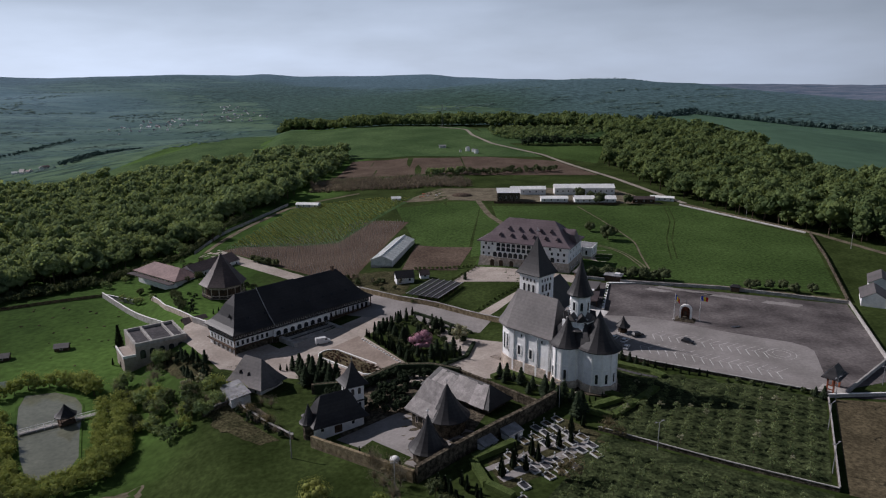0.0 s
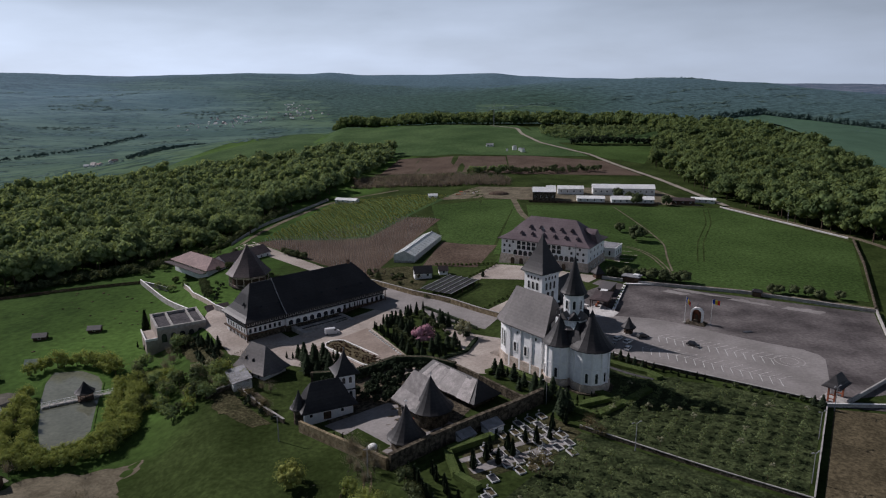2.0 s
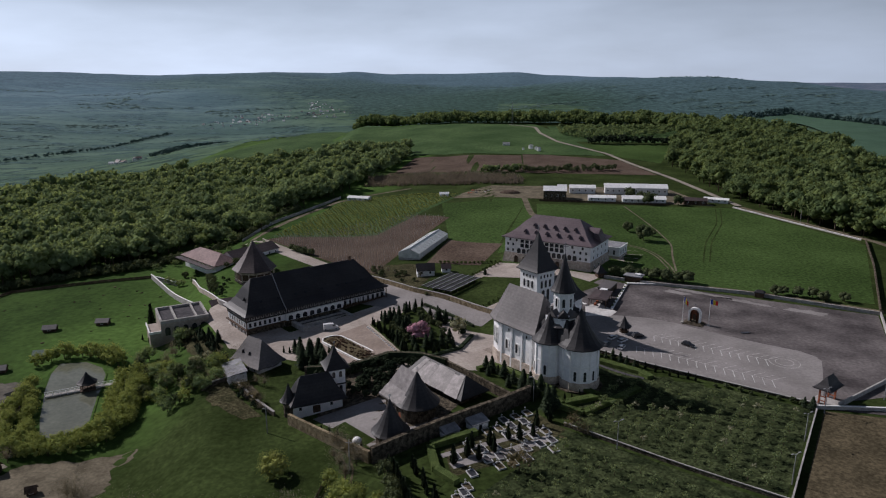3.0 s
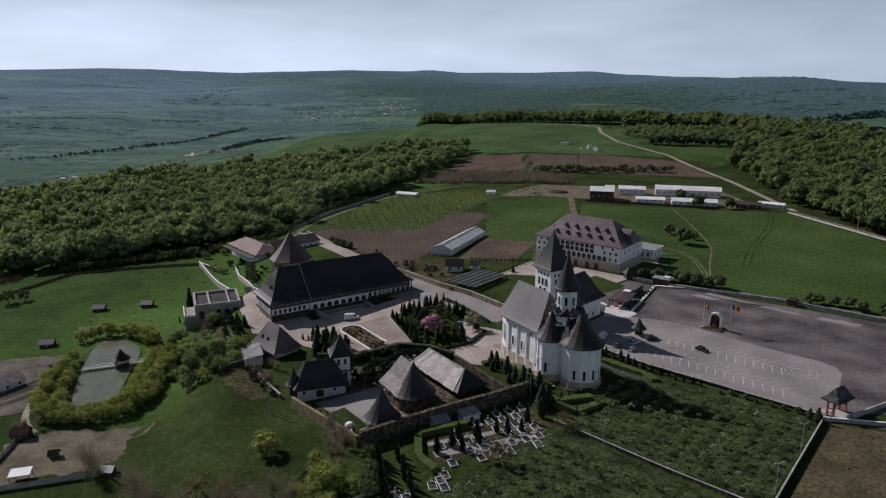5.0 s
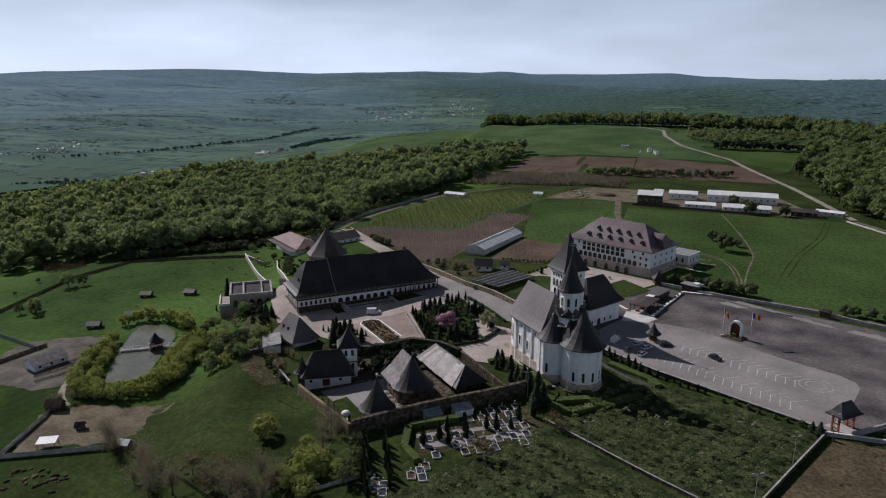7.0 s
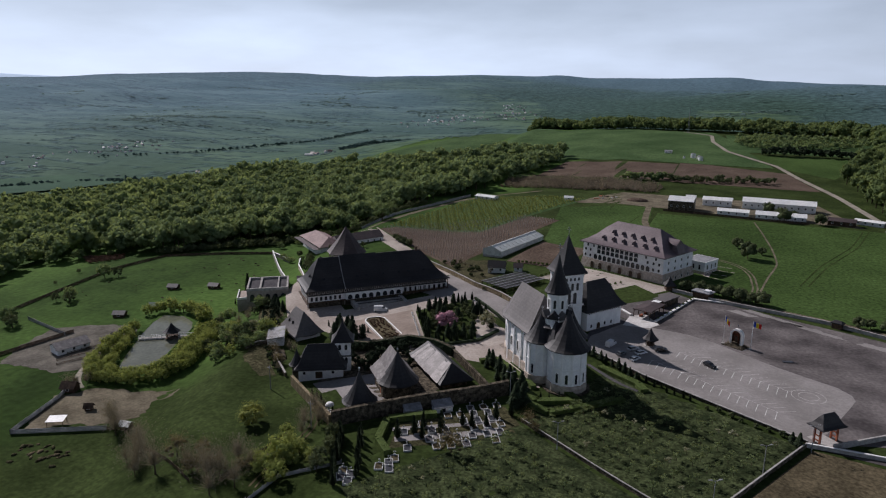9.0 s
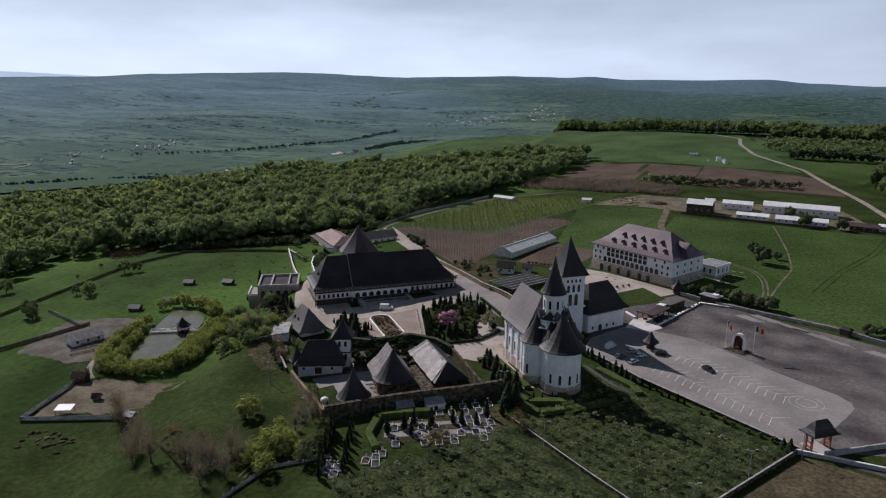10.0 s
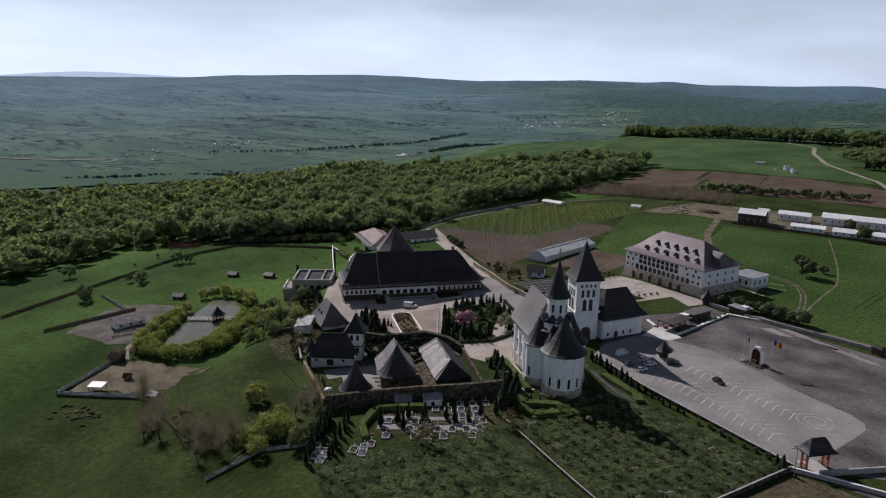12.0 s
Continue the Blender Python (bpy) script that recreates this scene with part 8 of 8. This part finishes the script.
fence([(-80, 130.5), (-103.5, 116.5), (-112, 139), (-119, 151)], 1.7, "grey boarded fence round the animal yard", METALG)
fence([(-210, 147), (-230, 215), (-245, 270), (-238, 304), (-204, 315), (-172, 325)], 1.8, "dark boarded fence across the pasture", WOODD)
fence([(-202, 190), (-164, 180)], 1.8, "grey boarded fence below the pond", METALG)
fence([(-170, 146), (-164, 184)], 1.6, "dark boarded fence of the farm yard", WOODD)
fence([(-6, 101), (-5, 117), (6, 127)], 1.4, "grey boarded fence under the trees", METALG)
fence([(-80, 130.5), (-75, 132.5), (-48.6, 119.5), (-25, 109)], 1.2, "dark boarded fence along the meadow", WOODD, 0.2, 0.6)
fence([(-17, 137), (-16.8, 122), (-18, 112)], 1.2, "dark boarded fence at the meadow corner", WOODD, 0.2, 0.6)
for a, b in (((-142, 160), (-133, 184)), ((-144, 166), (-136, 188)), ((-138, 157), (-129, 176))):
    fence([a, b], 1.0, "low weathered pen fence in the farm yard", WOODD, 0.12, 0.45)
wood("reed_bed", [(-304, 297), (-273, 304), (-262, 295), (-279, 282)], 1.8, 0.9, LOW, REED, "reddish-brown bed of dry reeds", 0.0, False, 51)

# ---- buildings behind the court ----
o = thing("outbuilding", pose(-141, 333, -8.4, 0, 0, -36), "long outbuilding with rose-red hipped roof", "building")
part("wall", Shape().box(-17, 17, -6.5, 6.5, -3, 3.6), PLASTER, o)
part("roof", hip_roof(18.5, 8.2, 3.5, 7.4, 11, 0.3, 0, 0.02), ROOFP, o, "rose-red sheet roof")
part("lower_roof", Shape().box(-18.4, 18.4, -11.5, -8.0, 2.4, 2.7), ROOFB, o, "lean-to roof")
for i in range(8):
    w = part("window", arch_frame("window", 1.2, 1.5, 0.12, 0.1, TRIMW, 0.05), None, o, m=pose(-15 + i * 4.2, -6.5, 1.0))
    part("pane", arch_mesh("pane", 1.2, 1.5, 0.04, GLASS, 0.05), None, w)
hut("outbuilding_wing", -122.5, 342, 62, 30, 11, 3.8, 3.0, PLASTER, ROOFB, "white wing with brown roof", "building", z=-7.2)
mb = thing("assembly_building", pose(-112.5, 247.5, -10.6, 0, 0, 36), "modern white flat-roofed building with roof frame", "building")
part("wall", Shape().box(-9.2, 9.2, -9.4, 9.4, -3.5, 5.2), PAVE2, mb)
part("roof_deck", Shape().box(-8.6, 8.6, -8.8, 8.8, 5.2, 5.4), ASPHALTD, mb, "grey roof deck")
for a in (((-9.2, 9.2, -9.4, -8.6)), ((-9.2, 9.2, 8.6, 9.4)), ((-9.2, -8.4, -8.6, 8.6)), ((8.4, 9.2, -8.6, 8.6)), ((-3.6, -2.8, -8.6, 8.6)), ((4.4, 5.0, -8.6, 8.6))):
    part("roof_beam", Shape().box(*a, 5.2, 6.4), CONCRETE, mb, "pale concrete roof beam")
for i in range(5):
    part("opening", arch_mesh("opening", 2.0, 3.4, 0.08, GLASS), None, mb, m=pose(-6.8 + i * 3.4, -9.4, 0.2))
part("terrace", Shape().box(-13.5, -9.2, -9.4, 4, -5, 1.6), PAVE2, mb, "pale terrace")
part("parapet", Shape().box(-13.7, -13.3, -9.4, 4, 1.6, 2.5).box(-13.3, -9.2, -9.6, -9.2, 1.6, 2.5), TRIMW, mb)
hut("store", -104, 266, 36, 9, 6, 2.6, 1.6, STONE, ROOFB, "dark low store behind the modern building", z=-9)
wall_line("wall_west", [(-103, 262), (-88, 250)], 2.4, 0.4, CONCRETE, TRIMW, "pale courtyard wall by the lane", "wall")
wall_line("wall_west", [(-171, 324), (-150, 312)], 2.0, 0.4, CONCRETE, TRIMW, "pale boundary wall", "wall")
gh = thing("greenhouse", pose(-28, 353, -1.6, 0, 0, 79), "long white-framed greenhouse with grey sheets", "greenhouse")
part("foundation", Shape().box(-23.5, 23.5, -5.6, 5.6, -1.5, 0.4), CONCRETE, gh)
for s in (-1, 1):
    part("side_panel", Shape().box(-23.4, 23.4, s * 5.4 - 0.05, s * 5.4 + 0.05, 0.4, 3.2), PANEL, gh)
    part("roof_panel", Shape().add([(-23.6, s * 5.7, 3.1), (23.6, s * 5.7, 3.1), (23.6, 0.0, 5.4), (-23.6, 0.0, 5.4)], [(0, 1, 2, 3)]), PANEL, gh)
for x in (-23.4, 23.4):
    part("end_panel", Shape().add([(x, -5.4, 0.4), (x, 5.4, 0.4), (x, 5.4, 3.2), (x, 0, 5.35), (x, -5.4, 3.2)], [(0, 1, 2, 3, 4)]), PANEL, gh)
for i in range(13):
    x = -23.5 + i * 3.92
    part("frame", Shape().bar((x, -5.5, 0.3), (x, -5.5, 3.25), 0.14).bar((x, 5.5, 0.3), (x, 5.5, 3.25), 0.14).bar((x, -5.7, 3.17), (x, 0, 5.48), 0.14).bar((x, 5.7, 3.17), (x, 0, 5.48), 0.14), METALW, gh)
part("ridge", Shape().bar((-23.6, 0, 5.5), (23.6, 0, 5.5), 0.35), METALW, gh)
pg = thing("pergola", pose(-5, 285, -1.3, 0, 0, 64), "broad dark timber pergola with pale roof strips", "pergola")
for j in range(6):
    y = -7.5 + j * 3.0
    part("roof_strip", Shape().box(-12.5, 12.5, y - 0.18, y + 0.18, 2.3, 2.42), METALG, pg, "pale grey roof strip")
    if j < 5:
        part("dark_sheet", Shape().box(-12.3, 12.3, y + 0.5, y + 2.5, 2.1, 2.2), ROOF, pg, "dark roof sheet")
    for i in range(6):
        part("post", Shape().box(-0.1, 0.1, -0.1, 0.1, -0.8, 2.3), WOODD, pg, m=pose(-12 + i * 4.8, y, 0))
hut("cottage", -19.6, 303, 15, 8, 6, 3.0, 2.4, PLASTER, ROOF, "small white cottage with dark roof", "house")
hut("cottage", -10.5, 308, 15, 4, 3.4, 2.2, 1.4, PLASTER, ROOFB, "tiny cottage with brown roof", "house")
patch("lawn", [(20, 258), (39, 263), (60, 286), (46, 300)], GRASS, 0.085, 4, label="green lawn beside the hall", category="lawn")
patch("lawn", [(0, 272), (11, 259.5), (36, 291), (8, 300)], GRASS, 0.085, 4, label="green garden lawn with clipped bushes", category="lawn")

# ---- farm on the plateau ----
for (x, y, L, W, h, r, wl, name, lab) in ((44.8, 490, 16, 11, 7.0, 2.4, STONE, "barn", "tall barn with white metal roof"), (66, 519, 19, 9, 4.2, 1.6, METALW, "barn", "white metal barn"), (105, 519, 45, 11, 5.0, 2.2, METALW, "barn", "very long white metal barn"),
                                     (77.7, 488, 19, 8, 2.6, 1.2, METALW, "polytunnel", "low white polytunnel"), (106, 484, 29, 9, 3.0, 1.6, METALW, "polytunnel", "long low white polytunnel")):
    hut(name, x, y, -1, L, W, h, r, wl, METALW, lab + " at the farm", "barn", "farm barns")
hut("cart_shed", 140, 481, -8, 15, 7, 3.0, 1.4, WOODD, ROOFB, "dark cart shed with brown roof", "barn")
hut("farm_store", 156, 489, -20, 16, 6, 2.4, 0.8, PLASTER, METALW, "low store with white roof beside the road", "barn")
hut("farm_store", 50, 496, -1, 6, 6, 8.0, 1.6, METALG, METALW, "grey farm silo house", "barn")
hut("farm_shed", -37.5, 506, 10, 6.5, 4, 2.2, 1.0, PLASTER, METALW, "small white shed at the field edge", "barn")
hut("roadside_house", -103.5, 506, -10, 17, 7, 2.6, 1.0, PLASTER, METALW, "low white house behind the vineyard", "house")
fence([(34, 481), (60, 479), (95, 474.5), (122, 474)], 1.6, "dark boarded fence of the farm", WOODD)
fence([(-148, 389), (-133, 450), (-120, 512)], 2.0, "grey boundary fence along the wood", METALG)
ribbon("track", [(-138, 380), (-131, 440), (-118, 500), (-98, 530), (-70, 545)], 3.6, DIRT, 0.09, "pale dirt track along the vineyard")
mn = thing("earth_mound", pose(12, 512, 2.5), "brown earth mound on the farm yard", "mound")
part("mound", Shape().rings([ring(0, 0, 9 * f, z, 16, 0, 0.6) for f, z in ((1, -0.5), (0.8, 1.2), (0.5, 2.2), (0.2, 2.6))]), SOIL, mn, smooth=True)
for i in range(9):
    x, y = -14 + rnd.uniform(-9, 9), 520 + rnd.uniform(-6, 6)
    o = thing("rubble_pile", pose(x, y, ground_z(x, y), 0, 0, i * 40), "pile of pale stones and timber", "rubble", "rubble piles")
    part("pile", mesh_of("pile", ICO_V * np.array([rnd.uniform(1, 2.4), rnd.uniform(0.8, 1.4), rnd.uniform(0.6, 1.0)]), [tuple(f) for f in ICO_F], (CONCRETE, SOIL, WOODR)[i % 3]), None, o)
for (x, y, r, h) in ((25, 785, 2.6, 4.4), (34, 768, 2.3, 4.0), (31, 778, 1.8, 3.2), (16.5, 777, 1.2, 2.2)):
    o = thing("storage_tank", pose(x, y, ground_z(x, y)), "white cylindrical storage tank", "tank", "storage tanks")
    part("shell", Shape().rings([ring(0, 0, r, -0.5, 16), ring(0, 0, r, h, 16)], False), METALW, o)
    part("lid", Shape().rings([ring(0, 0, r + 0.1, h, 16), ring(0, 0, r * 0.5, h + 0.8, 16), ring(0, 0, 0.1, h + 1.0, 16)]), METALG, o)
ms = thing("radio_mast", pose(-5, 1030, ground_z(-5, 1030)), "tall thin lattice radio mast", "mast")
for i in range(3):
    part("leg", Shape().bar((1.2 * math.cos(i * 2.09), 1.2 * math.sin(i * 2.09), 0), (0.3 * math.cos(i * 2.09), 0.3 * math.sin(i * 2.09), 34), 0.25), METALG, ms)
for i in range(8):
    part("rung", Shape().rings([ring(0, 0, 1.2 - i * 0.11, 3 + i * 4, 3), ring(0, 0, 1.2 - i * 0.11, 3.2 + i * 4, 3)]), METALG, ms)
hut("tank_house", -4, 812, 5, 8, 5, 2.4, 1.0, PLASTER, METALG, "low grey service hut on the hill", "building")
for (x, y, a) in ((171, 262, 62), (174, 244, 62), (186, 282, 60)):
    hut("village_house", x, y, a, 15, 9, 3.4, 2.6, PLASTER, ROOFG, "white house with grey roof below the road", "house", "houses beyond the wall")


def rows_of(name, quad, n, gap, make, material, label):
    """Planted rows between two sides of a field, joined as one."""
    V, T, k = [], [], 0
    q = [Vector(p) for p in quad]
    for i in range(n):
        f = (i + 0.5) / n
        a, b = q[0] * (1 - f) + q[3] * f, q[1] * (1 - f) + q[2] * f
        m = int((b - a).length / gap)
        for j in range(m):
            p = a + (b - a) * ((j + 0.5 + rnd.uniform(-0.2, 0.2)) / m)
            v, t = make[(i + j) % len(make)]
            s = rnd.uniform(0.75, 1.2)
            V.append(v * s + np.array([p.x, p.y, ground_z(p.x, p.y)])), T.append(t + k)
            k += len(v)
    ob = thing(name, Matrix.Identity(4), label, "vineyard", "", "stuff")
    part("plants", fast_mesh("plants", np.concatenate(V), np.concatenate(T), material), None, ob)


VINE = [(crown(0.95, 2, 14, 0.35, 0.8, 70 + i)[0] + np.array([0, 0, 0.8]), crown(0.95, 2, 14, 0.35, 0.8, 70 + i)[1]) for i in range(3)]
stake = Shape().bar((0, 0, 0), (0, 0, 1.7), 0.14)
STAKE = [(np.array(stake.v), np.array([(f[0], f[i], f[i + 1]) for f in stake.f for i in range(1, len(f) - 1)]))]
rows_of("vine_rows", [(-126, 386), (-64, 391), (-26, 514), (-110, 512)], 34, 2.2, VINE, LEAFS, "rows of leafy green vines")
rows_of("vine_stakes", [(-127, 379), (-47, 311), (-26, 430), (-57, 440)], 38, 2.2, STAKE, CONCRETE, "rows of pale vineyard stakes in bare soil")


# ---- villages in the valley ----
def village_house(L, W, h, roof, label):
    ob = thing("village_house", Matrix.Identity(4), label, "house", "village houses")
    part("wall", Shape().add([(-L, -W, -3), (L, -W, -3), (L, W, -3), (-L, W, -3), (-L, -W, h), (L, -W, h), (L, W, h), (-L, W, h), (-L, 0, h * 1.7), (L, 0, h * 1.7)],
                              [(0, 1, 5, 4), (2, 3, 7, 6), (1, 2, 6, 9, 5), (3, 0, 4, 8, 7)]), PLASTER, ob)
    e, o, b, t = W + 0.5, L + 0.5, h * 0.96, h * 1.75
    part("roof", Shape().rings([[(x, -e, b), (x, 0, t), (x, e, b), (x, e, b + 0.2), (x, 0, t + 0.2), (x, -e, b + 0.2)] for x in (-o, o)], True, True), roof, ob)
    for i in range(2):
        part("window", Shape().box(-0.6, 0.6, -0.08, 0.08, 0, 1.2), GLASS, ob, m=pose(-L / 2 + i * L, -W, h * 0.35))
    return ob


HOUSES = [village_house(4.2, 3.0, 2.9, ROOFP, "pale village house with reddish roof"), village_house(5.2, 3.2, 3.2, METALW, "pale village house with bright metal roof"),
          village_house(3.6, 2.8, 2.7, ROOFG, "pale village house with grey roof"), village_house(5.6, 3.4, 3.4, ROOFB, "pale village house with brown roof")]
USED = set()


def village(cx, cy, rx, ry, n, seed, big=1.0):
    g = random.Random(seed)
    for i in range(n):
        x, y = cx + g.gauss(0, rx), cy + g.gauss(0, ry)
        k = g.choice((0, 1, 1, 2, 3))
        m = pose(x, y, ground_z(x, y), 0, 0, g.uniform(0, 180)) @ Matrix.Scale(big * g.uniform(0.55, 0.85), 4)
        if k in USED:
            copy_thing(HOUSES[k], Matrix.Identity(4)).matrix_basis = m
        else:
            USED.add(k)
            HOUSES[k].matrix_basis = m


village(-612, 998, 16, 8, 7, 1, 1.3)
village(-800, 1960, 55, 95, 52, 3, 0.9)
for i in range(7):
    village(-754 + 29 * i, 2400 - 67 * i, 32, 26, 8, 20 + i, 0.85)
village(-1215, 1095, 34, 60, 46, 8, 0.8)
village(-1255, 880, 50, 40, 14, 4, 0.8)
village(-770, 892, 8, 3, 2, 5, 1.0)
ribbon("road", [(-1560, 640), (-1435, 692), (-1330, 752), (-1262, 806), (-1236, 830), (-1216, 806), (-1222, 786)], 7.0, GRAVEL, 1.2, "pale valley road in a bend")
TREE_LINES = (([(-1145, 985), (-1021, 1154), (-930, 1400), (-905, 1664)], 10), ([(-1060, 640), (-960, 770), (-880, 815), (-770, 800)], 26), ([(-560, 1010), (-600, 1180), (-640, 1420)], 16))
for i, (pts, w) in enumerate(TREE_LINES):
    wood("tree_line", [(x - w * 0.8, y - w * 0.6) for x, y in pts] + [(x + w * 0.8, y + w * 0.6) for x, y in pts[::-1]], 8.0, 3.4, LOW, LEAF_HAZED, "dark line of trees along the valley pastures", -0.2, False, 60 + i)


# ---- worn ground and heaps below the meadow ----
gh = random.Random(77)
for i in range(26):
    x, y = -84 + gh.gauss(0, 6), 113.5 + gh.gauss(0, 2.8)
    h = thing("soil_heap", pose(x, y, ground_z(x, y) - 0.1, 0, 0, gh.uniform(0, 360)), "low dark heap of earth and weeds", "heap", "heaps of earth")
    k = [1 + gh.uniform(-0.3, 0.3) for _ in ICO_V]
    q = np.array([gh.uniform(0.6, 1.5), gh.uniform(0.5, 1.2), gh.uniform(0.3, 0.75)])
    part("mound", mesh_of("mound", [tuple(v * d * q) for v, d in zip(ICO_V, k)], [tuple(f) for f in ICO_F], DRYGRASS if i % 3 else FALLOW, True), None, h)
for dx in (0, 1.7):
    ribbon("track", [(-9.5 + dx, 112), (-11 + dx, 120), (-12 + dx, 131.5), (-13 + dx, 141), (-17 + dx, 148)], 0.5, FALLOW, 0.06, "wheel ruts along the rampart", "path", 2.0)

# pale dust swept across the asphalt yard
for pts in ([(90, 283.5), (98, 279), (110, 272), (112, 273.5), (102, 280), (93, 285.5)], [(104, 276), (114, 268), (124, 264), (122, 267), (112, 273)], [(84, 281), (92, 276), (96, 277.5), (88, 283)], [(126, 262), (138, 256), (142, 259), (130, 264)]):
    blot("dust_patch", pts, PAVER, 0.06, "pale dusty streak on the asphalt", "pavement", 1.6)

# small outbuilding and ruin below the lodge
o = thing("lodge_annex", pose(-65.3, 193.2, -5.9, 0, 0, -55), "small white outbuilding with grey-green flat roof", "outbuilding")
part("wall", Shape().box(-5.6, 5.6, -2.9, 2.9, -2.5, 2.7), PLASTER, o)
part("roof", Shape().add([(-5.9, -3.2, 2.7), (5.9, -3.2, 2.7), (5.9, 3.2, 3.5), (-5.9, 3.2, 3.5), (-5.9, -3.2, 2.9), (5.9, -3.2, 2.9), (5.9, 3.2, 3.7), (-5.9, 3.2, 3.7)], [(3, 2, 1, 0), (4, 5, 6, 7), (0, 1, 5, 4), (1, 2, 6, 5), (2, 3, 7, 6), (3, 0, 4, 7)]), METALG, o, "weathered grey-green sheet roof")
for i in range(3):
    w = part("window", arch_frame("window", 0.8, 1.0, 0.1, 0.08, TRIMW, 0.05), None, o, m=pose(-3.6 + i * 3.2, -2.9, 0.7))
    part("pane", arch_mesh("pane", 0.8, 1.0, 0.04, GLASS, 0.05), None, w)
part("doorstep", Shape().box(2.0, 5.8, -4.6, -2.9, -2.6, -0.4), CONCRETE, o, "pale concrete doorstep")
b = thing("garden_bench", pose(65.6, 196.0, ground_z(65.6, 196.0) + 0.05, 0, 0, -40), "white slatted garden bench beside the path", "bench")
for y in (-0.2, 0.0, 0.2):
    part("seat_slat", Shape().box(-0.9, 0.9, y - 0.08, y + 0.08, 0.42, 0.47), TRIMW, b)
part("backrest", Shape().box(-0.9, 0.9, 0.27, 0.32, 0.5, 0.95), TRIMW, b)
for x in (-0.75, 0.75):
    part("leg", Shape().box(x - 0.05, x + 0.05, -0.28, 0.32, -0.1, 0.42), METALG, b)
o = thing("stone_ruin", pose(-55.2, 181.6, -5.9, 0, 0, -48), "roofless rough stone cellar on the bank", "ruin")
part("wall", Shape().rings([[(-x, -y, z), (x, -y, z), (x, y, z), (-x, y, z)] for x, y, z in ((3.6, 2.4, -3.0), (3.3, 2.1, 0.9), (2.9, 1.7, 1.3), (2.2, 1.2, 1.2))], True), STONE, o)
part("lintel", Shape().box(-1.0, 1.0, -2.55, -2.4, -1.0, 1.0), WOODD, o, "dark doorway")

# retaining walls below the lodge
for pts in ([(-73, 203), (-66, 194), (-60, 185)], [(-60, 185), (-50, 175), (-42, 168)], [(-66, 190), (-72, 184)]):
    wall_line("retaining_wall", pts, 1.3, 0.5, STONE, CONCRETE, "low rough retaining wall below the lodge", "wall", kind="")
blot("spoil_ground", [(-72, 200), (-62, 183), (-46, 168), (-50, 165), (-66, 176), (-76, 190)], DRYGRASS, 0.06, "worn brown bank below the lodge", "bare ground", 1.5)

# molehills and rough tufts over the pasture
gm = random.Random(31)
for i in range(60):
    x, y = gm.uniform(-225, -140), gm.uniform(222, 312)
    if x - 0.9 * (y - 222) < -225 and gm.random() < 0.5:
        continue
    h = thing("molehill", pose(x, y, ground_z(x, y) - 0.05, 0, 0, gm.uniform(0, 360)), "small dark molehill in the pasture", "molehill", "molehills")
    k, q = [1 + gm.uniform(-0.25, 0.25) for _ in ICO_V], gm.uniform(0.35, 0.8)
    part("mound", mesh_of("mound", [tuple(v * d * np.array([q * 1.3, q, q * 0.6])) for v, d in zip(ICO_V, k)], [tuple(f) for f in ICO_F], FALLOW if i % 2 else DRYGRASS, True), None, h)
